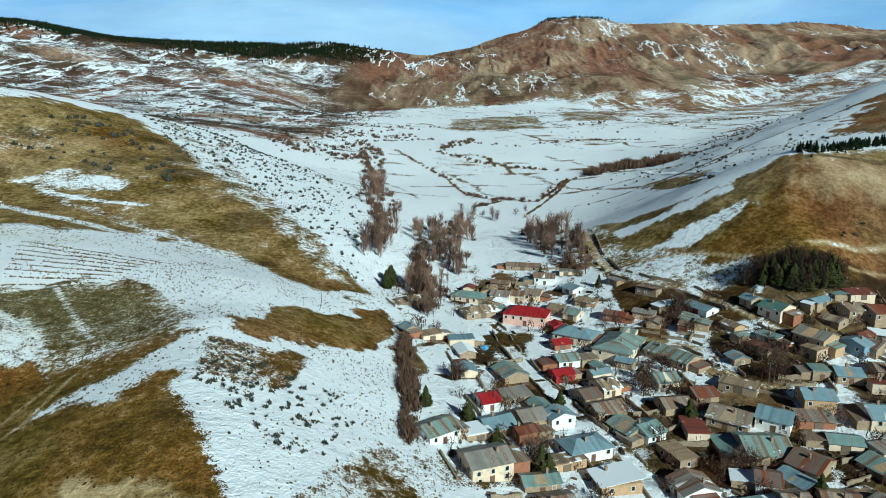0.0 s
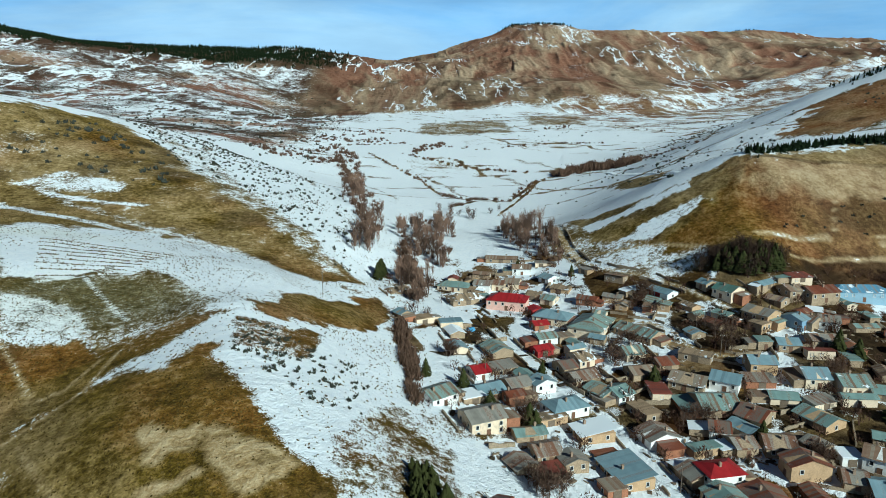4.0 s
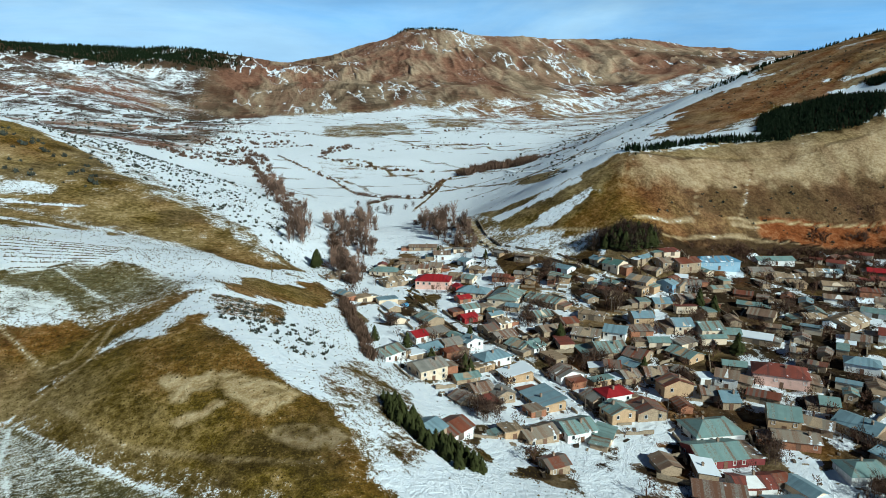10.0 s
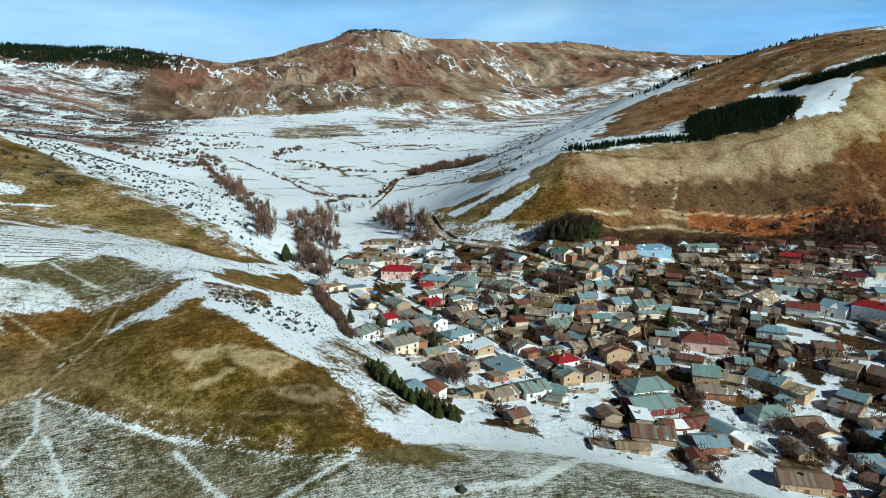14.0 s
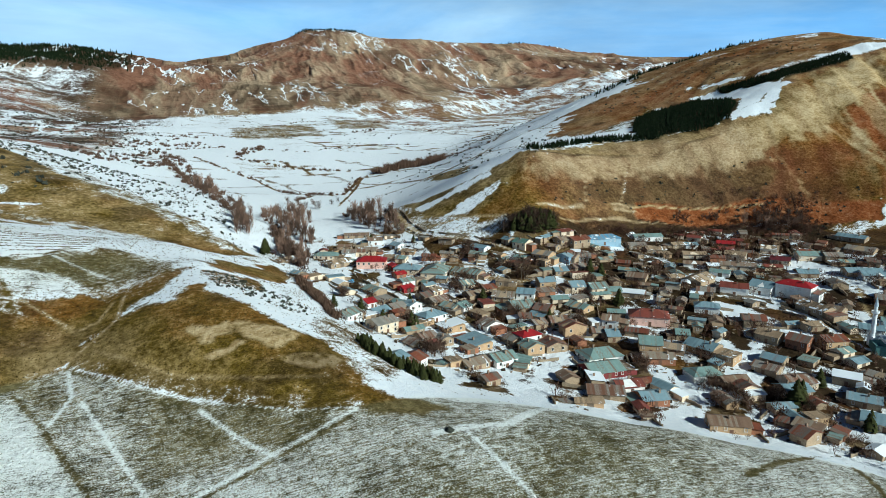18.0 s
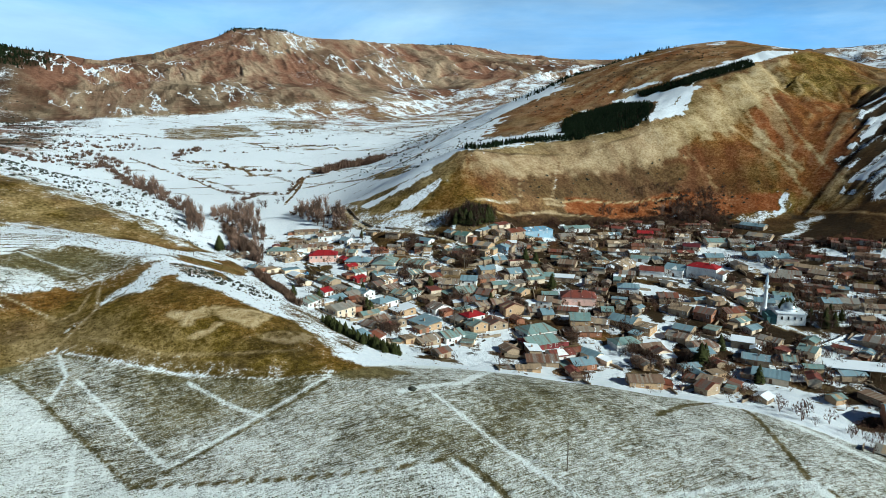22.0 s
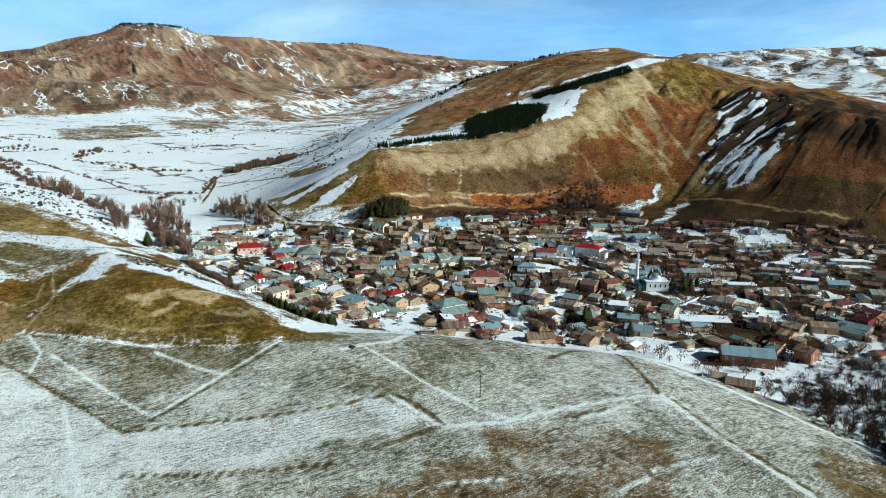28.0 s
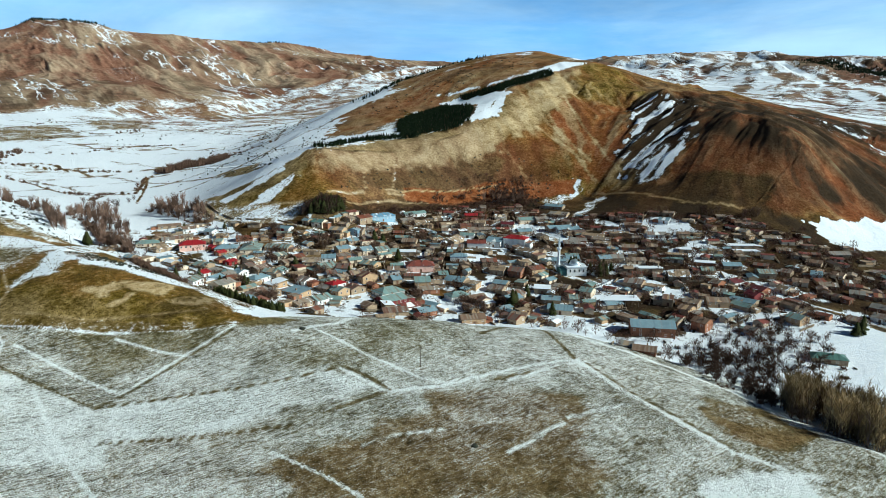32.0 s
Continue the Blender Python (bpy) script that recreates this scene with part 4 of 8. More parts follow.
stroke('dirt', 1.2, (-128.8, 94.7), (-120.7, 99.4), (-110.5, 107.0), (-106.3, 115.5), (-95.8, 135.2), (-94.9, 155.7))
stroke('white', 0.8, (-105.2, 104.9), (-85.7, 87.4), (-72.5, 78.7), (-61.9, 71.8))
stroke('white', 1.0, (-134.9, 177.3), (-123.6, 175.8), (-109.9, 164.6), (-99.2, 152.3))
stroke('white', 0.8, (-119.1, 180.6), (-105.2, 159.2))
stroke('dirt', 1.2, (-131.9, 160.9), (-122.4, 150.8), (-109.3, 134.9), (-102.5, 138.2), (-98.2, 151.7))
stroke('dirt', 1.0, (-130.0, 180.3), (-121.6, 177.3), (-110.1, 167.1), (-101.3, 157.2))
stroke('white', 0.9, (-128.4, 179.2), (-118.8, 174.7), (-103.8, 158.9))
stroke('white', 1.0, (-127.5, 205.2), (-101.5, 175.9))
stroke('white', 1.0, (-141.1, 198.0), (-131.2, 205.2), (-117.4, 214.3))
stroke('ditch', 0.7, (-73.8, 194.1), (-74.4, 211.8), (-73.1, 233.2))
stroke('dirtthin', 0.9, (-100.8, 114.2), (-94.8, 106.3), (-84.3, 95.2), (-77.9, 89.7), (-65.9, 84.5), (-52.6, 78.2), (-40.0, 74.5), (-29.2, 72.1))
stroke('ditch', 0.7, (-100.9, 113.2), (-94.9, 104.9), (-84.5, 94.2), (-77.8, 88.6), (-65.7, 83.4), (-52.5, 77.1), (-39.9, 73.5), (-29.2, 70.8))
stroke('pale', 2.2, (224.2, 279.3), (255.8, 278.1), (313.9, 268.2))
stroke('pale', 2.2, (169.7, 265.7), (219.5, 272.0), (249.0, 268.8), (304.7, 257.7))
stroke('pale', 1.6, (90.3, 313.8), (106.9, 304.7), (120.7, 294.6), (134.4, 279.6))
stroke('pale', 3.0, (157.9, 277.1), (180.5, 279.0), (196.1, 280.4))
stroke('pale', 0.9, (265.0, 322.4), (245.8, 298.2), (233.4, 285.3))
stroke('bare', 1.2, (267.2, 322.4), (247.5, 298.4), (233.8, 283.5))
stroke('pale', 0.6, (219.4, 314.0), (201.7, 283.6))
stroke('snowpath', 2.6, (179.5, 332.0), (262.7, 354.8), (317.7, 351.1), (370.5, 346.9), (400.0, 349.3), (437.7, 356.8), (494.7, 385.6), (605.3, 381.8), (641.5, 379.0))
stroke('scree', 3.2, (537.4, 325.5), (499.6, 262.9), (462.9, 200.3), (450.0, 178.5))
stroke('scree', 3.2, (504.9, 340.7), (477.6, 291.4), (450.5, 238.2), (431.4, 195.7))
stroke('scree', 3.2, (393.4, 296.4), (389.1, 270.9), (383.6, 248.9))
stroke('scree', 3.2, (456.6, 311.6), (456.8, 264.3), (446.7, 220.5))
stroke('scree', 3.2, (475.3, 307.5), (466.2, 259.7), (454.4, 221.0))
stroke('street', 5.0, (24.8, 238.4), (30.5, 216.3), (37.5, 198.1), (43.7, 182.0), (48.3, 173.7), (52.6, 161.9), (56.2, 143.8), (59.7, 129.2), (61.4, 117.3), (67.6, 112.6), (82.2, 111.8))
stroke('mud', 2.2, (19.2, 263.1), (22.3, 254.7), (24.4, 240.7))
stroke('mud', 1.6, (24.5, 271.0), (20.1, 259.0))
stroke('lane', 3.0, (83.3, 381.8), (79.4, 334.6), (82.4, 307.3), (92.8, 288.6), (106.8, 275.3), (115.3, 259.0), (120.8, 244.9), (129.5, 230.7))
stroke('lane', 2.4, (77.4, 239.7), (90.6, 231.3), (95.7, 223.9), (98.6, 206.4), (111.5, 197.1), (125.0, 194.9))
stroke('street', 3.8, (200.2, 145.7), (212.9, 133.3), (214.6, 115.6), (218.9, 101.6))
stroke('street', 4.6, (207.7, 146.9), (218.0, 123.5), (217.8, 102.5), (211.9, 78.1), (213.5, 57.2), (219.1, 37.0), (225.7, 15.1))
stroke('street', 3.0, (168.7, 85.6), (144.8, 75.6), (141.5, 58.6))
stroke('lane', 2.4, (237.4, 85.2), (279.8, 124.6), (295.8, 154.6))
stroke('scree', 3.4, (415.6, 196.1), (418.2, 150.4), (412.3, 85.3), (428.6, 40.6))
stroke('street', 4.2, (288.5, -47.2), (282.5, -76.1), (280.4, -111.6))
stroke('white', 3.0, (127.8, 25.0), (122.8, 51.8), (102.1, 73.7), (67.8, 71.8), (15.8, 34.8), (-6.7, 35.5))
stroke('white', 3.0, (130.5, 23.3), (119.8, -13.1), (120.2, -40.0), (126.1, -72.1), (121.8, -99.9), (117.2, -128.0), (113.6, -156.4))
stroke('bare', 1.6, (88.0, 449.0), (120.0, 446.0), (159.0, 437.0), (267.0, 497.0))
stroke('bare', 2.2, (175.0, 505.0), (213.0, 513.0), (254.0, 560.0))
stroke('bare', 1.4, (99.0, 344.0), (130.0, 345.0), (162.0, 338.0))
stroke('bare', 1.4, (94.0, 390.0), (125.0, 392.0), (170.0, 400.0), (240.0, 440.0))
stroke('dark', 4, (23.9, 516.1), (49.5, 557.7), (78.4, 549.1), (124.7, 665.2))
stroke('dark', 3, (-68.5, 879.3), (1.0, 683.7), (18.9, 582.5), (44.1, 558.1))
stroke('dark', 3, (-21.9, 885.3), (61.6, 767.9), (127.4, 729.3))
stroke('dark', 3, (-128.3, 952.3), (-20.6, 1020.0), (97.2, 934.5), (224.3, 1024.9), (300.0, 1011.6))
stroke('dark', 5, (-290.4, 1263.5), (-162.9, 1214.8), (-39.4, 1170.1))
stroke('mud', 3, (58.7, 478.0), (87.1, 551.6), (127.5, 662.6), (93.8, 587.3))
stroke('dark', 4, (127.5, 662.6), (182.9, 721.1), (241.8, 722.5), (283.6, 617.2), (805.0, 1465.5), (1228.5, 1952.0))
stroke('lane', 4.5, (78.0, 314.6), (80.8, 338.6), (74.8, 415.4), (62.4, 485.4))

ROCK = np.maximum(ROCK, 0.45 * hillside * step01(150, 200, XX) * step01(420, 350, XX))
scrape = step01(0.55, 0.8, PALE) * step01(-110, -90, XX) * step01(0, -15, XX) * step01(60, 75, YY) * step01(125, 115, YY)
PALE -= scrape * 0.75 * step01(-0.05, 0.25, fbm(XX, YY, 7, 3, 173, 0.6))
# bare ground is never of one colour
bare_ = step01(0.42, 0.25, SNOWC) * (1 - hillside) * step01(1300, 900, YY) * step01(1200, 900, XX)
PALE += bare_ * 0.45 * fbm(XX, YY, 38, 4, 161, 0.6)
RED += bare_ * 0.5 * fbm(XX, YY, 55, 4, 167, 0.6)
DARK += bare_ * 0.5 * step01(0.05, 0.4, fbm(XX, YY, 26, 4, 171, 0.6))
# on the steep hillsides snow, soil and rock follow the runnels
dark_face = step01(425, 460, XX) * step01(300, 270, YY)
SNOWC += hillside * (SNOWC > 0.3) * (SNOWC < 0.8) * ((0.75 - 0.62 * dark_face) * RIB_FINE + (0.3 - 0.18 * dark_face) * RIB_NEAR + 0.95 * dark_face * RIB_THIN)
PALE += hillside * ((0.16 * RIB_NEAR + 0.30 * RIB_FINE) * (PALE > 0.05) + 0.55 * step01(0.15, 0.6, RIB_FINE) * step01(420, 470, XX) * step01(640, 560, XX) * step01(150, 220, YY))
RED += hillside * (0.4 * fbm(XX, YY, 40, 3, 151) - 0.25 * RIB_FINE)
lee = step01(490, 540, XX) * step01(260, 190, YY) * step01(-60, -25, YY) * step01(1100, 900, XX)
# shade of this flank is coloured in over its dark brown
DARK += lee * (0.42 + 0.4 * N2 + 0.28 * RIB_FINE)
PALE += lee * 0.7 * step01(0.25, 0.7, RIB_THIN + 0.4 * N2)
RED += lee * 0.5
# hollows of the runnels are coloured darker
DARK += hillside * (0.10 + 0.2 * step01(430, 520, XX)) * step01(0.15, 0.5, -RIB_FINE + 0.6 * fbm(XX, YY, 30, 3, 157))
# the cut bank of red earth along the foot of the hill
box_, k_ = patch('red bank', (0.0, 1.6, -0.8, 0.18), (246, 286), (352, 267), (421, 216), (405, 203), (337, 247), (240, 270), rough=0.25)
ROCK[box_] *= 1 - k_
stroke('pale', 1.6, (224.2, 283.3), (255.8, 282.1), (313.9, 272.2), (350.0, 260.0))

gm = bpy.data.meshes.new("ground")
nx, ny = len(GX), len(GY)
co = np.stack([XX, YY, ZZ], -1).reshape(-1, 3).astype(np.float32)
idx = np.arange(nx * ny).reshape(ny, nx)
quads = np.stack([idx[:-1, :-1], idx[:-1, 1:], idx[1:, 1:], idx[1:, :-1]], -1).reshape(-1, 4).astype(np.int32)
gm.vertices.add(len(co))
gm.vertices.foreach_set("co", co.ravel())
gm.loops.add(quads.size)
gm.loops.foreach_set("vertex_index", quads.ravel())
gm.polygons.add(len(quads))
gm.polygons.foreach_set("loop_start", np.arange(0, quads.size, 4, dtype=np.int32))
gm.polygons.foreach_set("use_smooth", np.ones(len(quads), dtype=bool))
gm.update()
ground = tagged(new("ground", gm), "snow-patched winter grassland, fields and hillsides round a village", "ground", kind="structure")

cover = gm.color_attributes.new("cover", "FLOAT_COLOR", "POINT")
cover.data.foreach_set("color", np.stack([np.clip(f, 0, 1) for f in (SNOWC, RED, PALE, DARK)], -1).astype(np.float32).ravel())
rock_attr = gm.attributes.new("rock", "FLOAT", "POINT")
rock_attr.data.foreach_set("value", np.clip(ROCK, 0, 1).astype(np.float32).ravel())
rows_attr = gm.attributes.new("furrow", "FLOAT", "POINT")
bank = np.maximum(step01(20, 0, np.hypot((XX + 175) / 3.0, YY - 262)), step01(30, 12, np.hypot((XX + 118) / 1.6, YY - 190))) * 0.9
rows_attr.data.foreach_set("value", np.clip(near + bank, 0, 1).astype(np.float32).ravel())

# ground surface: grass, soil and broken snow
gmat, n, l, b = material("winter_ground", 0.92)
at = n.new("ShaderNodeAttribute")
at.attribute_name = "cover"
sp = n.new("ShaderNodeSeparateColor")
l.new(at.outputs["Color"], sp.inputs[0])
fu = n.new("ShaderNodeAttribute")
fu.attribute_name = "furrow"
co_ = coords(n)
wide, mid, fine, grain = noise_node(n, l, co_, 0.011, 6.0, 0.6), noise_node(n, l, co_, 0.07, 6.0, 0.65), noise_node(n, l, co_, 0.45, 5.0, 0.65), noise_node(n, l, co_, 2.2, 3.0, 0.6)
# furrows and mown rows across the slope
mp = n.new("ShaderNodeMapping")
mp.inputs["Rotation"].default_value, mp.inputs["Scale"].default_value = (0, 0, radians(24)), (0.28, 1.9, 1.0)
l.new(co_, mp.inputs["Vector"])
row = noise_node(n, l, mp.outputs["Vector"], 0.9, 4.0, 0.6)
speck = noise_node(n, l, co_, 6.5, 2.0, 0.7)
fur = fu.outputs["Fac"]
calm = math_node(n, l, "SUBTRACT", 1.0, math_node(n, l, "MULTIPLY", fur, 0.80))
half = math_node(n, l, "SUBTRACT", 1.0, math_node(n, l, "MULTIPLY", fur, 0.48))
rowk = math_node(n, l, "MULTIPLY", math_node(n, l, "SUBTRACT", row, 0.5), math_node(n, l, "MULTIPLY", fur, 0.32))
s_ = sp.outputs["Red"]
loose = math_node(n, l, "ADD", math_node(n, l, "MULTIPLY", math_node(n, l, "MULTIPLY", s_, math_node(n, l, "SUBTRACT", 1.0, s_)), 4.0), 0.16)
br = math_node(n, l, "ADD", math_node(n, l, "MULTIPLY", math_node(n, l, "SUBTRACT", wide, 0.5), 0.8), math_node(n, l, "MULTIPLY", math_node(n, l, "SUBTRACT", mid, 0.5), 1.0))
br = math_node(n, l, "MULTIPLY", math_node(n, l, "ADD", br, math_node(n, l, "MULTIPLY", math_node(n, l, "SUBTRACT", fine, 0.5), 1.0)), calm)
br = math_node(n, l, "ADD", br, math_node(n, l, "MULTIPLY", math_node(n, l, "MULTIPLY", math_node(n, l, "SUBTRACT", grain, 0.5), 0.8), half))
br = math_node(n, l, "ADD", br, math_node(n, l, "MULTIPLY", math_node(n, l, "MULTIPLY", math_node(n, l, "SUBTRACT", speck, 0.5), 0.4), half))
br = math_node(n, l, "ADD", br, rowk)
lv = math_node(n, l, "ADD", s_, math_node(n, l, "MULTIPLY", br, loose))


def ridged(scale, detail, lo, hi):
    """Branching ribs that run down the far mountains, 0 to 1."""
    mp_ = n.new("ShaderNodeMapping")
    mp_.inputs["Scale"].default_value = (1.0, 0.22, 0.30)
    l.new(co_, mp_.inputs["Vector"])
    t = n.new("ShaderNodeTexNoise")
    t.noise_type = "RIDGED_MULTIFRACTAL"
    t.inputs["Scale"].default_value, t.inputs["Detail"].default_value, t.inputs["Roughness"].default_value = scale, detail, 0.6
    t.inputs["Offset"].default_value, t.inputs["Gain"].default_value = 0.95, 2.0
    l.new(mp_.outputs["Vector"], t.inputs["Vector"])
    r_ = n.new("ShaderNodeMapRange")
    r_.inputs["From Min"].default_value, r_.inputs["From Max"].default_value = lo, hi
    l.new(t.outputs["Fac"], r_.inputs["Value"])
    return r_.outputs["Result"]


# snow lies in thin branching veins on the bare rock
rk = n.new("ShaderNodeAttribute")
rk.attribute_name = "rock"
ribs = ridged(0.0042, 4.5, 0.6, 2.0)
mpv = n.new("ShaderNodeMapping")
mpv.inputs["Scale"].default_value = (1.0, 0.25, 0.35)
l.new(co_, mpv.inputs["Vector"])
veins_ = math_node(n, l, "SUBTRACT", 1.0, math_node(n, l, "MULTIPLY", math_node(n, l, "ABSOLUTE", math_node(n, l, "SUBTRACT", noise_node(n, l, mpv.outputs["Vector"], 0.011, 5.0, 0.6), 0.5)), 26.0), clamp=True)
some = ramp_node(n, l, noise_node(n, l, co_, 0.0022, 2.0), (0.42, (0, 0, 0)), (0.56, (1, 1, 1)))
lv = math_node(n, l, "ADD", lv, math_node(n, l, "MULTIPLY", math_node(n, l, "MULTIPLY", veins_, rk.outputs["Fac"]), math_node(n, l, "MULTIPLY", some, 0.62)))
mr = n.new("ShaderNodeMapRange")
mr.interpolation_type = "SMOOTHSTEP"
mr.inputs["From Min"].default_value, mr.inputs["From Max"].default_value = 0.40, 0.62
l.new(lv, mr.inputs["Value"])
snowk = mr.outputs["Result"]
gtone = math_node(n, l, "ADD", math_node(n, l, "MULTIPLY", mid, 0.35), math_node(n, l, "ADD", math_node(n, l, "MULTIPLY", fine, 0.40), math_node(n, l, "MULTIPLY", grain, 0.30)))
grass = ramp_node(n, l, gtone, (0.38, (0.014, 0.0085, 0.0014)), (0.5, (0.098, 0.064, 0.0080)), (0.63, (0.275, 0.190, 0.031)))
redsoil = ramp_node(n, l, gtone, (0.37, (0.09, 0.022, 0.007)), (0.5, (0.235, 0.066, 0.018)), (0.64, (0.36, 0.130, 0.042)))
palesoil = ramp_node(n, l, gtone, (0.32, (0.16, 0.094, 0.030)), (0.47, (0.40, 0.278, 0.125)), (0.60, (0.59, 0.462, 0.27)))
soil_and_shade = ramp_node(n, l, gtone, (0.34, (0.010, 0.0065, 0.0032)), (0.6, (0.043, 0.027, 0.013)))
jit = math_node(n, l, "ADD", math_node(n, l, "MULTIPLY", math_node(n, l, "SUBTRACT", mid, 0.5), 0.7), math_node(n, l, "MULTIPLY", math_node(n, l, "SUBTRACT", fine, 0.5), 0.7))
soil = mix_node(n, l, math_node(n, l, "ADD", sp.outputs["Green"], jit, clamp=True), grass, redsoil)
soil = mix_node(n, l, math_node(n, l, "ADD", sp.outputs["Blue"], jit, clamp=True), soil, palesoil)
# the far mountains are bare reddish rock and scree
rockred = ramp_node(n, l, gtone, (0.36, (0.07, 0.030, 0.019)), (0.5, (0.185, 0.088, 0.054)), (0.64, (0.30, 0.165, 0.105)))
rockpale = ramp_node(n, l, gtone, (0.34, (0.16, 0.108, 0.066)), (0.48, (0.31, 0.222, 0.140)), (0.62, (0.44, 0.335, 0.225)))
rock = mix_node(n, l, math_node(n, l, "ADD", math_node(n, l, "SUBTRACT", sp.outputs["Blue"], 0.55), math_node(n, l, "MULTIPLY", ribs, 1.3), clamp=True), rockred, rockpale)
soil = mix_node(n, l, rk.outputs["Fac"], soil, rock)
# winter-green stubble on the ploughed land
stub = ramp_node(n, l, gtone, (0.38, (0.032, 0.029, 0.011)), (0.5, (0.090, 0.082, 0.034)), (0.63, (0.20, 0.185, 0.098)))
soil = mix_node(n, l, math_node(n, l, "MULTIPLY", math_node(n, l, "MULTIPLY", fur, 0.8), math_node(n, l, "SUBTRACT", 1.0, sp.outputs["Green"], clamp=True)), soil, stub)
# dark growth, dark soil and the shade painted in with them
soil = mix_node(n, l, at.outputs["Alpha"], soil, soil_and_shade)
snowc = ramp_node(n, l, fine, (0.3, (0.78, 0.83, 0.89)), (0.65, (0.89, 0.92, 0.95)))
snowc = mix_node(n, l, math_node(n, l, "MULTIPLY", fur, 0.7), snowc, (0.80, 0.82, 0.77))
l.new(mix_node(n, l, snowk, soil, snowc), b.inputs["Base Color"])
hgt = math_node(n, l, "ADD", math_node(n, l, "MULTIPLY", fine, 0.7), math_node(n, l, "ADD", math_node(n, l, "MULTIPLY", grain, 0.35), math_node(n, l, "MULTIPLY", mid, 1.2)))
hgt = math_node(n, l, "ADD", hgt, math_node(n, l, "MULTIPLY", math_node(n, l, "MULTIPLY", ribs, rk.outputs["Fac"]), 11.0))
bump_node(n, l, b, hgt, 0.9, 1.5)
gm.materials.append(gmat)


# ---- how a house is built ----
def part(name, bm, mat, parent, label="", at=None):
    """Links a bmesh (or a ready mesh) as one mesh object under a thing or a part."""
    if isinstance(bm, bmesh.types.BMesh):
        me = bpy.data.meshes.new(name)
        bm.to_mesh(me)
        bm.free()
        for m in (mat if isinstance(mat, (list, tuple)) else [mat]):
            me.materials.append(m)
    else:
        me = bm
    ob = new(name, me)
    ob.parent = parent
    if at is not None:
        ob.matrix_basis = at
    return tagged(ob, label)


def box(bm, x0, x1, y0, y1, z0, z1, slot=0):
    v = [bm.verts.new(p) for p in ((x0, y0, z0), (x1, y0, z0), (x1, y1, z0), (x0, y1, z0), (x0, y0, z1), (x1, y0, z1), (x1, y1, z1), (x0, y1, z1))]
    for q in ((0, 3, 2, 1), (4, 5, 6, 7), (0, 1, 5, 4), (1, 2, 6, 5), (2, 3, 7, 6), (3, 0, 4, 7)):
        bm.faces.new([v[k] for k in q]).material_index = slot


def gable_wall(length, depth, h, rise):
    bm = bmesh.new()
    a, d = length / 2, depth / 2
    v = {}
    for sx in (-1, 1):
        for sy in (-1, 1):
            v[sx, sy, 0], v[sx, sy, 1] = bm.verts.new((sx * a, sy * d, -2.2)), bm.verts.new((sx * a, sy * d, h))
        v[sx, 0, 2] = bm.verts.new((sx * a, 0, h + rise))
    for sy in (-1, 1):
        q = [v[-1, sy, 0], v[1, sy, 0], v[1, sy, 1], v[-1, sy, 1]]
        bm.faces.new(q if sy < 0 else q[::-1])
    for sx in (-1, 1):
        q = [v[sx, -1, 0], v[sx, 1, 0], v[sx, 1, 1], v[sx, 0, 2], v[sx, -1, 1]]
        bm.faces.new(q if sx > 0 else q[::-1])
    bm.faces.new((v[-1, -1, 0], v[-1, 1, 0], v[1, 1, 0], v[1, -1, 0]))
    bm.faces.new((v[-1, -1, 1], v[1, -1, 1], v[1, 0, 2], v[-1, 0, 2]))
    bm.faces.new((v[-1, 0, 2], v[1, 0, 2], v[1, 1, 1], v[-1, 1, 1]))
    return bm


def sheet(bm, low, high, thick=0.12):
    """A sloping slab: its two lower and two upper corners."""
    top = [Vector(p) for p in (low[0], low[1], high[1], high[0])]
    nrm = (top[1] - top[0]).cross(top[3] - top[0]).normalized()
    if nrm.z < 0:
        nrm = -nrm
    u, d = [bm.verts.new(p + nrm * thick) for p in top], [bm.verts.new(p + nrm * 0.01) for p in top]
    for q in ((u[0], u[1], u[2], u[3]), (d[3], d[2], d[1], d[0])):
        bm.faces.new(q)
    for k in range(4):
        j = (k + 1) % 4
        bm.faces.new((d[k], d[j], u[j], u[k]))


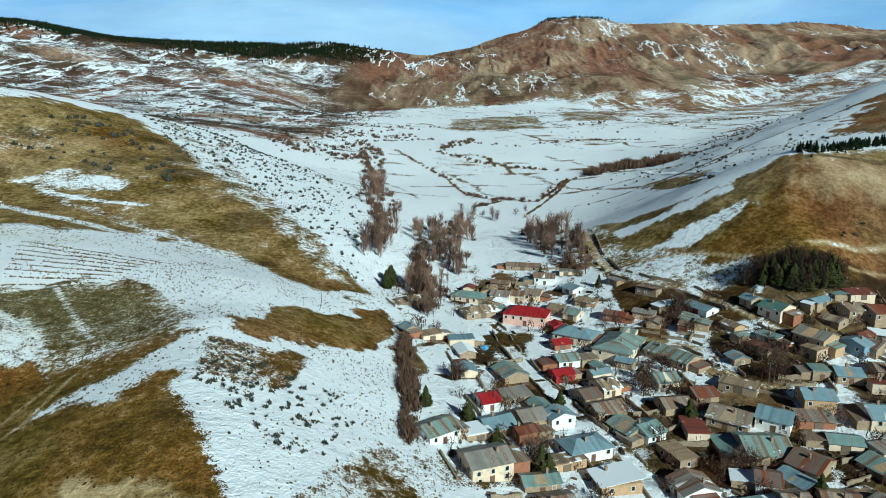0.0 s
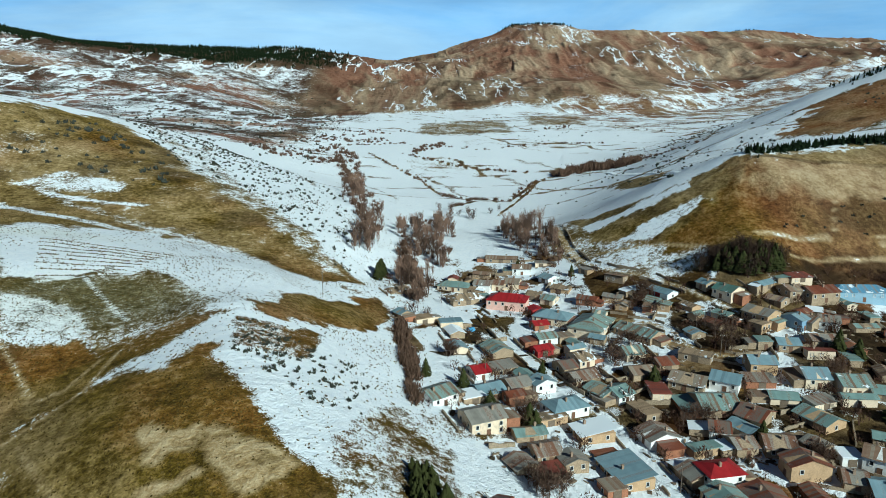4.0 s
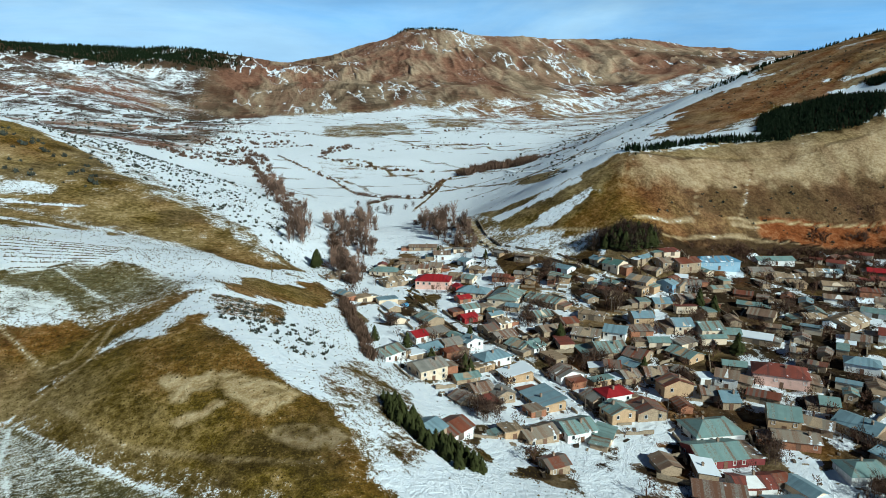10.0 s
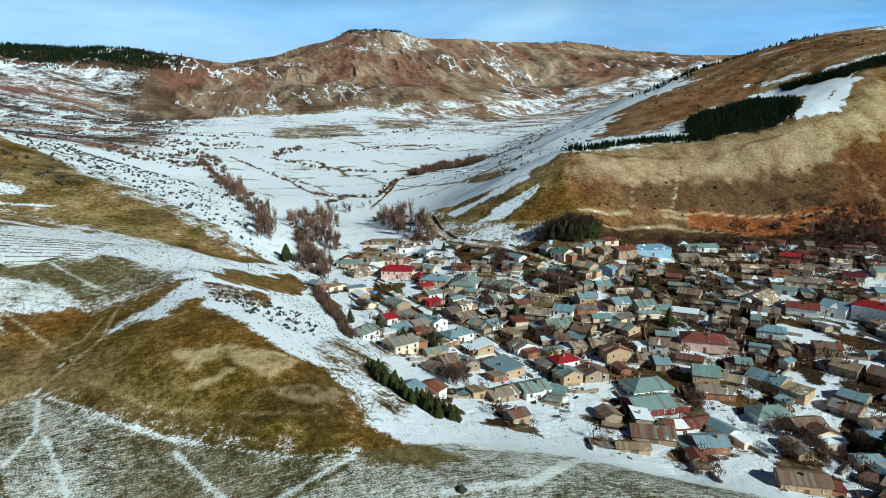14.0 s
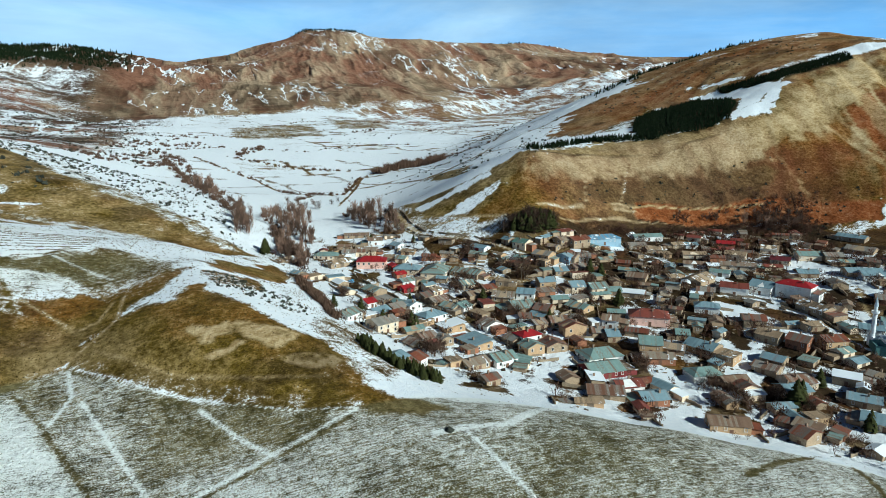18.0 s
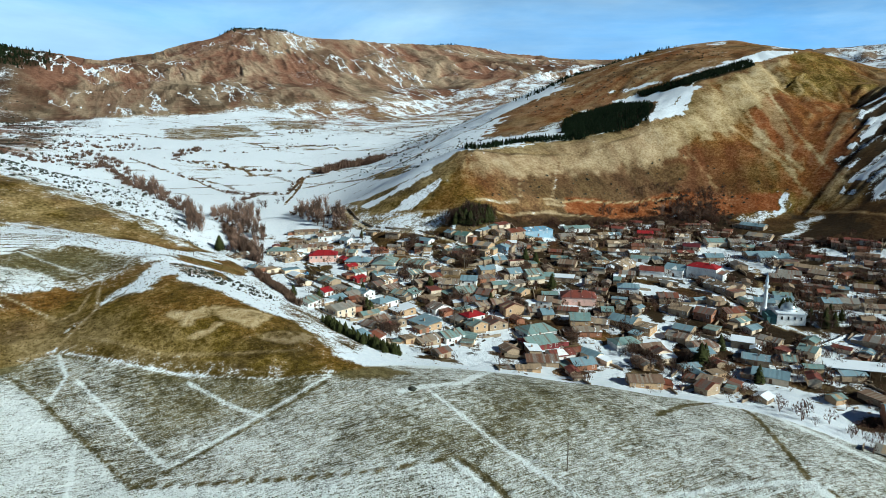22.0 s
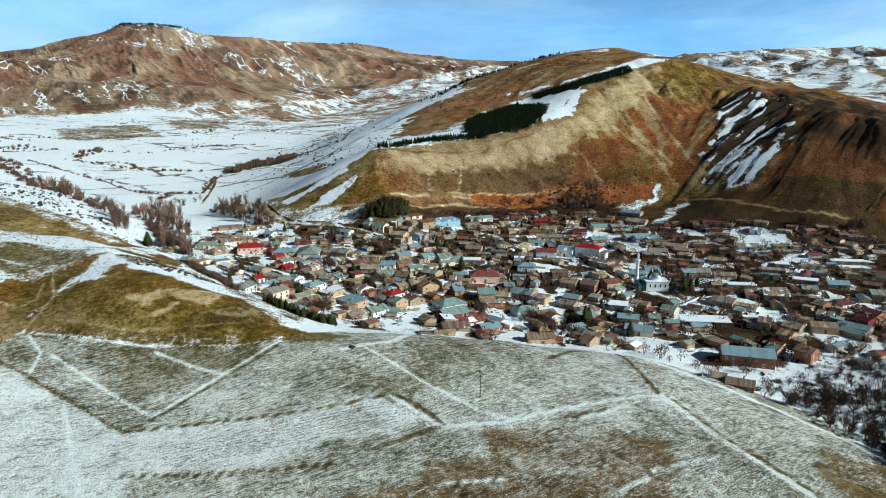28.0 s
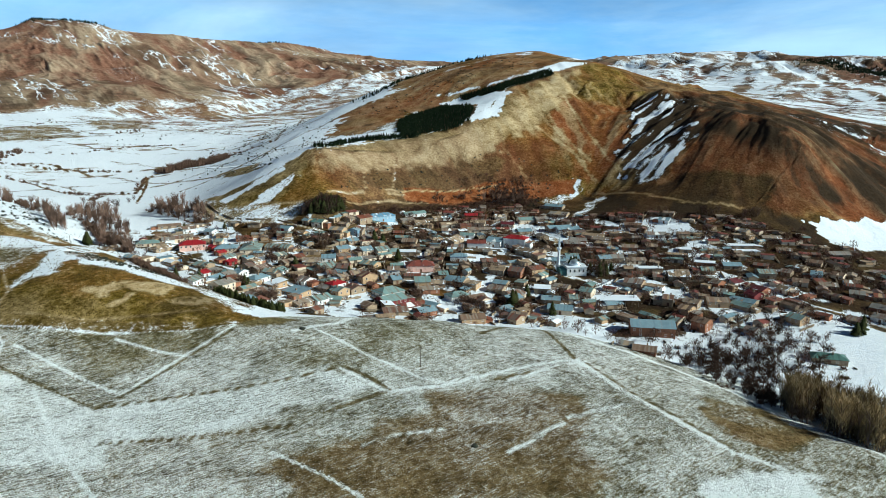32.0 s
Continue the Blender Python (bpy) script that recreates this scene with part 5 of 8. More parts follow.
def roof_mesh(kind, length, depth, h, rise, rng):
    bm = bmesh.new()
    o, g = 0.55, 0.45
    a, d = length / 2 + g, depth / 2 + o
    if kind == "gable":
        drop, th = rise * o / (depth / 2), 0.13
        sag = rng.uniform(0, 0.22)
        rings = []
        for x in (-a, -a * rng.uniform(0.3, 0.5), 0.0, a * rng.uniform(0.3, 0.5), a):
            m = (1 - abs(x) / a) * sag + (rng.uniform(-0.04, 0.04) if abs(x) < a else 0)
            rings.append([bm.verts.new(q) for q in ((x, -d, h - drop - m + th), (x, 0, h + rise - m + th + 0.04), (x, d, h - drop - m + th), (x, d, h - drop - m + 0.01), (x, 0, h + rise - m + 0.01), (x, -d, h - drop - m + 0.01))])
        for r0, r1 in zip(rings, rings[1:]):
            for k in range(6):
                j = (k + 1) % 6
                bm.faces.new((r0[k], r0[j], r1[j], r1[k]))
        bm.faces.new((rings[0][5], rings[0][4], rings[0][1], rings[0][0]))
        bm.faces.new((rings[0][4], rings[0][3], rings[0][2], rings[0][1]))
        bm.faces.new((rings[-1][0], rings[-1][1], rings[-1][4], rings[-1][5]))
        bm.faces.new((rings[-1][1], rings[-1][2], rings[-1][3], rings[-1][4]))
        bmesh.ops.recalc_face_normals(bm, faces=bm.faces)
    elif kind == "hip":
        e, lo = depth / 2 * 0.9, h - rise * o / (depth / 2)
        r = max(length / 2 - e, 0.4)
        p = [(-a, -d, lo), (a, -d, lo), (a, d, lo), (-a, d, lo), (-r, 0, h + rise), (r, 0, h + rise)]
        v, w = [bm.verts.new(q) for q in p], [bm.verts.new((x, y, z + 0.14)) for x, y, z in p]
        for q in ((0, 1, 5, 4), (1, 2, 5), (2, 3, 4, 5), (3, 0, 4)):
            bm.faces.new([w[k] for k in q])
            bm.faces.new([v[k] for k in q][::-1])
        for k in range(4):
            j = (k + 1) % 4
            bm.faces.new((v[k], v[j], w[j], w[k]))
    elif kind == "shed":
        sheet(bm, ((-a, -d, h - 0.1), (a, -d, h - 0.1)), ((-a, d, h + rise * 2), (a, d, h + rise * 2)))
    else:
        box(bm, -a + 0.2, a - 0.2, -d + 0.3, d - 0.3, h, h + 0.32)
    return bm


def window_mesh():
    """A window frame: one ring with a sill that juts out."""
    bm = bmesh.new()
    outer, inner = ((-0.58, -0.78), (0.58, -0.78), (0.58, 0.72), (-0.58, 0.72)), ((-0.45, -0.60), (0.45, -0.60), (0.45, 0.60), (-0.45, 0.60))
    ring = []
    for y in (-0.07, 0.06):
        ring.append([[bm.verts.new((x, y - (0.07 if y < 0 and z < -0.7 else 0), z)) for x, z in o] for o in (outer, inner)])
    for k in range(4):
        j = (k + 1) % 4
        bm.faces.new((ring[0][0][k], ring[0][0][j], ring[0][1][j], ring[0][1][k]))
        bm.faces.new((ring[1][0][j], ring[1][0][k], ring[1][1][k], ring[1][1][j]))
        bm.faces.new((ring[0][0][j], ring[0][0][k], ring[1][0][k], ring[1][0][j]))
        bm.faces.new((ring[0][1][k], ring[0][1][j], ring[1][1][j], ring[1][1][k]))
    bmesh.ops.recalc_face_normals(bm, faces=bm.faces)
    me = bpy.data.meshes.new("window")
    bm.to_mesh(me)
    bm.free()
    me.materials.append(FRAME)
    return me


def pane_mesh():
    bm = bmesh.new()
    box(bm, -0.45, 0.45, 0.0, 0.04, -0.62, 0.62)
    me = bpy.data.meshes.new("pane")
    bm.to_mesh(me)
    bm.free()
    me.materials.append(GLASS)
    return me


def door_mesh(mat, wide=1.1):
    bm = bmesh.new()
    box(bm, -wide / 2, wide / 2, -0.04, 0.05, -1.05, 1.05)
    box(bm, -wide / 2 - 0.1, -wide / 2, -0.08, 0.05, -1.05, 1.12)
    box(bm, wide / 2, wide / 2 + 0.1, -0.08, 0.05, -1.05, 1.12)
    box(bm, -wide / 2 - 0.1, wide / 2 + 0.1, -0.08, 0.05, 1.05, 1.16)
    me = bpy.data.meshes.new("door")
    bm.to_mesh(me)
    bm.free()
    me.materials.append(mat)
    return me


def chimney_mesh():
    bm = bmesh.new()
    box(bm, -0.32, 0.32, -0.32, 0.32, -0.8, 1.0)
    box(bm, -0.42, 0.42, -0.42, 0.42, 1.0, 1.14)
    box(bm, -0.22, 0.22, -0.22, 0.22, 1.14, 1.4)
    me = bpy.data.meshes.new("chimney")
    bm.to_mesh(me)
    bm.free()
    me.materials.append(CHIMNEY)
    return me


WINDOW, PANE, DOORS, CHIM = window_mesh(), pane_mesh(), {"wood": door_mesh(DOOR), "red": door_mesh(DOOR_RED, 2.6), "barn": door_mesh(TIMBER, 2.2)}, chimney_mesh()
ROOFWORD = {"teal": "weathered teal sheet-metal", "blue": "blue-grey sheet-metal", "sky": "bright blue sheet-metal", "grey": "streaked grey sheet-metal", "green": "green sheet-metal", "brown": "brown patched", "tan": "flat earthen",
            "rust": "rust-striped metal", "red": "crimson metal", "redbrown": "red-brown tiled", "maroon": "dark maroon metal", "snow": "snow-covered"}
WALLWORD = {"tan": "rubble-stone", "yellow": "ochre mud-plastered", "cream": "cream-plastered", "white": "whitewashed", "pink": "pink-plastered", "brick": "red brick", "maroon": "maroon", "red": "red-painted",
            "blue": "blue-painted", "sky": "sky-blue painted", "grey": "grey-rendered"}
SHAPEWORD = {"gable": "gabled", "hip": "hipped", "shed": "lean-to", "flat": "flat"}
PLOTS = []


def beside_street(x, y, turn, length, depth):
    """Houses stand along the streets, square to them and clear of the roadway."""
    best = None
    for ax, ay, bx, by, width in STREETS:
        t = min(1.0, max(0.0, ((x - ax) * (bx - ax) + (y - ay) * (by - ay)) / ((bx - ax) ** 2 + (by - ay) ** 2 + 1e-9)))
        px_, py_ = ax + t * (bx - ax), ay + t * (by - ay)
        d = math.hypot(x - px_, y - py_)
        if best is None or d < best[0]:
            best = (d, px_, py_, math.degrees(math.atan2(by - ay, bx - ax)), width)
    d, px_, py_, along, width = best
    if d > 26:
        return x, y, turn
    turn = along + round((turn - along) / 90) * 90
    across = depth if round((turn - along) / 90) % 2 == 0 else length
    need = across / 2 + width / 2 + 1.6
    if 0.01 < d < need:
        x, y = px_ + (x - px_) / d * need, py_ + (y - py_) / d * need
    return x, y, turn


def annex(thing, rng, length, depth, h, wall, at, turn):
    """A lower byre or porch built against an end or the back of the house."""
    wide, deep, tall = rng.uniform(3.0, 6.0), depth * rng.uniform(0.6, 0.95), max(2.0, h * rng.uniform(0.5, 0.75))
    end = rng.choice((-1, 1))
    cx = end * (length / 2 + wide / 2)
    c, s = math.cos(radians(turn)), math.sin(radians(turn))
    for u, v in ((cx, 0), (cx + end * wide / 2, deep / 2), (cx + end * wide / 2, -deep / 2)):
        wx, wy = at[0] + u * c - v * s, at[1] + u * s + v * c
        if any(math.hypot(wx - a, wy - b) < 3.2 for a, b in ROADS) or any(abs((wx - p[0]) * math.cos(radians(p[5])) + (wy - p[1]) * math.sin(radians(p[5]))) < p[3] / 2 + 0.6 and abs(-(wx - p[0]) * math.sin(radians(p[5])) + (wy - p[1]) * math.cos(radians(p[5]))) < p[4] / 2 + 0.6 for p in PLOTS[:-1]):
            return
    PLOTS.append((at[0] + cx * c, at[1] + cx * s, max(wide, deep) / 2, wide, deep, turn))
    bm = bmesh.new()
    box(bm, min(cx - wide / 2, cx + wide / 2) + (0.02 if end > 0 else 0), max(cx - wide / 2, cx + wide / 2) - (0.02 if end < 0 else 0), -deep / 2, deep / 2, -2.2, tall)
    part("annex", bm, WALLS[rng.choice((wall, "tan", "brick", "tan"))], thing, "lower byre of rough stone")
    bm = bmesh.new()
    x0, x1 = cx - end * wide / 2, cx + end * (wide / 2 + 0.4)
    sheet(bm, ((x1, -deep / 2 - 0.4, tall), (x1, deep / 2 + 0.4, tall)), ((x0 + end * 0.03, -deep / 2 - 0.4, tall + 0.6), (x0 + end * 0.03, deep / 2 + 0.4, tall + 0.6)))
    part("annex_roof", bm, ROOFS[rng.choice(("tan", "rust", "grey", "brown", "grey", "snow", "teal"))], thing, "sloping lean-to roof")


def house(x, y, turn, length, depth, h, kind, roof, wall, near=False, doors="wood", small=0.95):
    rng = random.Random(int(x * 31 + y * 17 + length * 7))
    x, y, turn = beside_street(x, y, turn, length * small, depth * small)
    h = max(2.4, h * 0.9)
    length, depth = length * small, depth * small
    rise = {"gable": 0.18, "hip": 0.20, "shed": 0.06, "flat": 0.0}[kind] * depth
    c, s = math.cos(radians(turn)), math.sin(radians(turn))
    low = min(height(x + u * length / 2 * c - v * depth / 2 * s, y + u * length / 2 * s + v * depth / 2 * c) for u in (-1, 1) for v in (-1, 1))
    mid = height(x, y)
    z = max(low + 0.15, mid - 0.9)
    thing = tagged(new("house" if h > 2.75 else "barn"), "%s village %s under a %s %s roof" % (WALLWORD[wall], "house" if h > 2.75 else "outbuilding", ROOFWORD[roof], SHAPEWORD[kind]),
                   "house" if h > 2.75 else "barn", "village houses" if h > 2.75 else "village outbuildings")
    thing.matrix_basis = pose(x, y, z, 0, 0, turn)
    PLOTS.append((x, y, max(length, depth) * 0.5, length, depth, turn))
    if kind == "gable":
        bm = gable_wall(length, depth, h, rise)
    else:
        bm = bmesh.new()
        box(bm, -length / 2, length / 2, -depth / 2, depth / 2, -2.2, h + (0.0 if kind != "shed" else 0.0))
    part("wall", bm, WALLS[wall], thing)
    part("roof", roof_mesh(kind, length, depth, h, rise, rng), ROOFS[roof], thing)
    storeys = 2 if h >= 4.7 else 1
    for side in range(4):
        run, off = (length, depth / 2) if side % 2 == 0 else (depth, length / 2)
        ang = side * 90
        count = int(run / (3.0 if h > 2.75 else 4.6))
        if side % 2 and count > 2:
            count = 2
        for st in range(storeys):
            zc = (h - 1.35 if h < 4.2 else h - 1.6) if st == storeys - 1 else h / 2 - 1.25
            zc = max(zc, 1.15)
            for k in range(count):
                u = (k + 0.5) / count * run - run / 2 + rng.uniform(-0.25, 0.25)
                m = pose(0, 0, 0, 0, 0, ang) @ pose(u, -off - 0.03, zc)
                if side == 0 and st == 0 and k == count // 2:
                    continue
                if rng.random() < (0.12 if near else 0.35 if h > 3.0 else 0.7):
                    continue
                w = part("window", WINDOW, None, thing, at=m)
                if near:
                    part("pane", PANE, None, w)
        if side == 0:
            part("door", DOORS["barn" if h <= 2.75 and doors == "wood" else doors], None, thing, at=pose((rng.uniform(-0.4, 0.4) if count % 2 else 0.3), -off - 0.02, 1.06))
    if doors == "red":
        part("door", DOORS["red"], None, thing, at=pose(-length * 0.28, -depth / 2 - 0.02, 1.06))
    if h > 2.75 and kind != "flat":
        part("chimney", CHIM, None, thing, at=pose(rng.uniform(-0.3, 0.3) * length, rng.choice((-1, 1)) * depth * 0.14, h + rise * 0.72))
    if rng.random() < 0.5:
        annex(thing, rng, length, depth, h, wall, (x, y), turn)
    return thing


def fill_village(count, outline, colours):
    """The smaller, older houses and sheds that crowd the gaps between the rest."""
    rng = random.Random(5)
    x0, x1, y0, y1 = min(p[0] for p in outline), max(p[0] for p in outline), min(p[1] for p in outline), max(p[1] for p in outline)
    made = tries = 0
    while made < count and tries < 9000:
        tries += 1
        x, y = rng.uniform(x0, x1), rng.uniform(y0, y1)
        inside = False
        for (ax, ay), (bx, by) in zip(outline, outline[1:] + outline[:1]):
            if (ay > y) != (by > y) and x < (bx - ax) * (y - ay) / (by - ay) + ax:
                inside = not inside
        if not inside:
            continue
        length, depth = rng.uniform(5, 11), rng.uniform(4, 6.5)
        r = math.hypot(length, depth) / 2
        if any(math.hypot(x - p[0], y - p[1]) < (r + math.hypot(p[3], p[4]) / 2) * 0.73 for p in PLOTS):
            continue
        if any(math.hypot(x - ax, y - ay) < r + 1.5 for ax, ay in ROADS):
            continue
        i, j = int(np.searchsorted(GX, x)), int(np.searchsorted(GY, y))
        if SNOWC[j, i] > 0.93:
            continue
        near_plot = min(PLOTS, key=lambda p: math.hypot(x - p[0], y - p[1]))
        roof, wall = rng.choice(colours if x < 240 or rng.random() < 0.3 else colours[5:10])
        house(round(x, 1), round(y, 1), round(near_plot[5] + rng.choice((0, 90)) + rng.uniform(-12, 12)), length, depth, rng.choice((2.4, 2.7, 3.0, 3.6)), rng.choice(("gable", "gable", "gable", "shed", "flat")), roof, wall, small=1.0)
        made += 1


# ---- the village, from the head of the valley down to the river ----
house(-15.8, 280.5, 35, 17.2, 7.5, 3, "hip", "tan", "tan", near=True)
house(11.3, 291.9, 13, 16.6, 8.6, 3.4, "hip", "teal", "cream", near=True)
house(18.8, 286.7, -6, 6.3, 4.3, 3, "flat", "tan", "tan", near=True)
house(25.9, 290.8, -8, 8.9, 8.6, 4.3, "gable", "grey", "white", near=True)
house(34.0, 291.1, -13, 6.3, 7.5, 3.9, "gable", "grey", "cream", near=True)
house(41.1, 292.2, -21, 7.8, 9.6, 3.9, "gable", "brown", "cream", near=True)
house(49.1, 311.6, -13, 10.2, 8.6, 4.3, "gable", "brown", "white", near=True)
house(60.3, 293.9, -17, 8.0, 8.6, 3, "gable", "blue", "white", near=True)
house(34.5, 266.0, -13, 19.0, 11.8, 5.2, "hip", "red", "pink", near=True)
house(17.1, 268.7, 4, 17.5, 9.6, 3, "hip", "tan", "tan", near=True)
house(48.8, 274.6, -28, 7.6, 7.5, 3, "flat", "tan", "tan", near=True)
house(54.8, 266.8, -36, 6.7, 7.5, 3, "gable", "teal", "cream", near=True)
house(51.9, 244.9, -31, 16.5, 11.4, 3.9, "hip", "blue", "cream", near=True)
house(46.0, 255.2, -69, 6.2, 5.2, 3, "gable", "red", "red", near=True)
house(44.3, 238.6, -14, 6.8, 6.4, 2.8, "gable", "red", "brick", near=True)
house(43.8, 223.4, -8, 8.7, 7.5, 3.4, "gable", "teal", "white", near=True)
house(51.7, 224.1, -30, 7.0, 6.4, 3, "flat", "brown", "tan", near=True)
house(-14.5, 243.6, -58, 6.3, 6.4, 3.4, "gable", "blue", "tan", near=True)
house(-6.0, 241.8, 26, 8.9, 6.4, 3, "flat", "tan", "cream", near=True)
house(28.0, 215.0, -58, 11.0, 9.6, 3, "gable", "teal", "tan", near=True)
house(37.7, 211.5, 1, 7.7, 6.4, 3, "gable", "red", "red", near=True)
house(22.6, 196.9, -5, 9.9, 6.4, 2.5, "shed", "grey", "tan", near=True)
house(13.0, 191.1, 12, 6.3, 8.6, 3.4, "gable", "red", "white", near=True)
house(25.4, 183.2, 14, 8.7, 9.6, 3.4, "gable", "grey", "tan", near=True)
house(34.4, 182.7, -41, 6.3, 8.6, 4.3, "gable", "blue", "white", near=True)
house(14.8, 177.1, 24, 9.9, 9.6, 3.4, "gable", "blue", "tan", near=True)
house(22.8, 172.4, -14, 6.3, 5.4, 4.3, "gable", "rust", "brick", near=True)
house(-2.6, 167.1, 35, 10.8, 9.6, 3.9, "gable", "teal", "white", near=True)
house(8.4, 171.7, 21, 8.2, 7.5, 3, "flat", "snow", "tan", near=True)
house(10.3, 154.2, 21, 12.1, 10.7, 5.6, "gable", "grey", "cream", near=True)
house(31.5, 160.6, 8, 13.4, 5.1, 3, "flat", "tan", "yellow", near=True)
house(41.4, 168.7, 8, 13.7, 9.1, 3.9, "hip", "blue", "white", near=True)
house(45.3, 154.1, -37, 8.9, 11.8, 3.4, "shed", "snow", "yellow", near=True)
house(59.5, 177.9, -14, 7.6, 9.6, 3.4, "gable", "teal", "white", near=True)
house(64.9, 166.7, -49, 10.7, 6.4, 3, "flat", "tan", "tan", near=True)
house(58.9, 150.6, -37, 9.2, 10.7, 3.4, "gable", "grey", "white", near=True)
house(47.9, 133.7, -61, 14.7, 10.6, 3.4, "shed", "blue", "yellow", near=True)
house(42.1, 126.2, 4, 6.3, 6.1, 2.5, "flat", "brown", "brick", near=True)
house(18.8, 133.1, -65, 7.1, 7.5, 3, "gable", "grey", "tan", near=True)
house(27.0, 141.4, 12, 8.1, 8.6, 3.4, "gable", "grey", "tan", near=True)
house(33.9, 136.5, -64, 6.3, 7.5, 3.9, "gable", "grey", "tan", near=True)
house(7.3, 103.7, 36, 12.4, 9.6, 3, "gable", "rust", "white", near=True)
house(0.5, 98.7, 40, 6.3, 8.6, 3, "gable", "blue", "tan", near=True)
house(28.2, 110.1, 9, 6.3, 6.4, 3.4, "flat", "tan", "yellow", near=True)
house(36.7, 108.9, 15, 11.7, 8.6, 3.4, "gable", "brown", "tan", near=True)
house(50.2, 111.1, 11, 11.3, 10.7, 4.3, "gable", "teal", "white", near=True)
house(60.6, 130.4, -55, 7.6, 8.8, 3, "gable", "grey", "tan", near=True)
house(73.1, 130.5, -27, 11.0, 8.2, 5.2, "hip", "red", "white", near=True)
house(63.8, 119.3, -52, 8.1, 9.6, 4.3, "gable", "teal", "yellow", near=True)
house(80.8, 120.1, -81, 9.4, 10.7, 3.4, "gable", "rust", "tan", near=True)
house(98.3, 132.2, -62, 7.3, 11.8, 5.2, "gable", "rust", "yellow", near=True)
house(97.2, 144.4, -13, 9.2, 10.7, 3.4, "gable", "grey", "tan", near=True)
house(107.8, 142.0, -71, 6.2, 7.4, 3.4, "gable", "grey", "tan", near=True)
house(83.9, 153.7, -19, 6.3, 8.6, 3.4, "gable", "rust", "white", near=True)
house(86.4, 145.1, 4, 7.0, 8.6, 3.4, "gable", "grey", "tan", near=True)
house(89.6, 168.8, -2, 13.3, 13.9, 3.4, "gable", "teal", "tan", near=True)
house(98.6, 159.9, -51, 9.0, 11.8, 3.4, "gable", "rust", "tan", near=True)
house(91.9, 153.4, -66, 9.1, 6.4, 3, "gable", "blue", "tan", near=True)
house(117.7, 156.7, -70, 12.3, 9.6, 3, "gable", "teal", "yellow", near=True)
house(121.3, 134.1, -40, 8.2, 9.6, 5.2, "gable", "brown", "white", near=True)
house(109.0, 127.4, -21, 6.3, 8.6, 3.4, "gable", "grey", "tan", near=True)
house(113.2, 122.3, -17, 6.3, 10.7, 3.4, "gable", "blue", "tan", near=True)
house(95.9, 106.1, -17, 17.7, 12.8, 3.4, "hip", "teal", "white", near=True)
house(114.0, 137.1, -8, 6.2, 6.3, 3, "flat", "snow", "white", near=True)
house(66.9, 233.6, 20, 22.5, 14.6, 4.3, "hip", "teal", "cream", near=True)
house(82.7, 223.0, -48, 18.9, 10.5, 3.4, "gable", "teal", "tan", near=True)
house(104.9, 256.2, -43, 12.5, 7.5, 3, "gable", "blue", "white", near=True, doors="red")
house(123.2, 253.6, -31, 6.3, 7.5, 3.4, "gable", "blue", "tan", near=True)
house(123.6, 241.2, -29, 9.9, 10.7, 4.3, "gable", "green", "cream", near=True)
house(133.4, 224.9, -33, 11.8, 10.7, 6, "gable", "grey", "yellow", near=True)
house(129.7, 216.8, -24, 6.3, 7.5, 4.3, "flat", "tan", "yellow", near=True)
house(116.5, 196.2, -53, 9.6, 9.6, 5.2, "gable", "blue", "yellow", near=True)
house(132.8, 202.7, -46, 8.4, 8.6, 3.4, "gable", "blue", "tan", near=True)
house(146.1, 220.0, 1, 6.3, 9.6, 5.2, "gable", "blue", "blue", near=True)
house(152.8, 219.8, -17, 6.3, 9.6, 4.3, "gable", "grey", "tan", near=True)
house(160.7, 220.4, -26, 8.0, 9.6, 4.3, "gable", "grey", "white", near=True)
house(168.8, 241.5, 9, 14.8, 10.7, 5.2, "gable", "rust", "tan", near=True)
house(157.5, 243.3, 10, 8.2, 9.6, 4.3, "gable", "brown", "tan", near=True)
house(149.3, 239.1, -18, 7.9, 7.5, 3, "gable", "grey", "tan", near=True)
house(74.0, 207.1, -2, 8.2, 9.6, 3.4, "gable", "teal", "cream", near=True)
house(72.4, 192.1, 9, 9.6, 8.6, 3, "gable", "brown", "tan", near=True)
house(83.2, 197.5, -2, 8.0, 8.6, 3, "gable", "rust", "tan", near=True)
house(96.8, 200.4, -20, 12.2, 6.4, 3, "flat", "tan", "tan", near=True)
house(87.1, 183.5, 2, 12.4, 11.6, 3.4, "gable", "brown", "tan", near=True)
house(99.2, 180.9, -37, 9.9, 10.4, 4.3, "gable", "blue", "white", near=True)
house(110.3, 180.0, -48, 10.3, 6.3, 3, "shed", "grey", "brick", near=True)
house(129.1, 179.5, -4, 9.0, 11.8, 4.3, "gable", "blue", "cream", near=True)
house(46.3, 198.4, 14, 6.7, 8.6, 3, "gable", "rust", "tan", near=True)
house(53.5, 204.0, -9, 7.1, 9.6, 3.4, "gable", "tan", "cream", near=True)
house(48.0, 189.3, 28, 11.1, 8.6, 3, "gable", "grey", "tan", near=True)
house(49.9, 176.7, -66, 9.7, 8.5, 3, "gable", "teal", "tan", near=True)
house(41.1, 333.1, -12, 18.5, 6.4, 3, "gable", "brown", "tan", near=True)
house(190.6, 246.0, -6, 26.1, 10.7, 5.2, "hip", "sky", "sky")
house(231.5, 250.5, -11, 22.4, 8.6, 3.4, "gable", "teal", "white")
house(213.3, 238.3, -13, 13.0, 8.6, 3.4, "gable", "grey", "tan")
house(223.2, 230.1, -19, 13.8, 8.6, 3.4, "gable", "tan", "tan")
house(245.9, 234.6, -12, 10.9, 7.5, 3, "gable", "tan", "tan")
house(254.5, 231.7, -20, 9.0, 7.5, 3.4, "gable", "blue", "white")
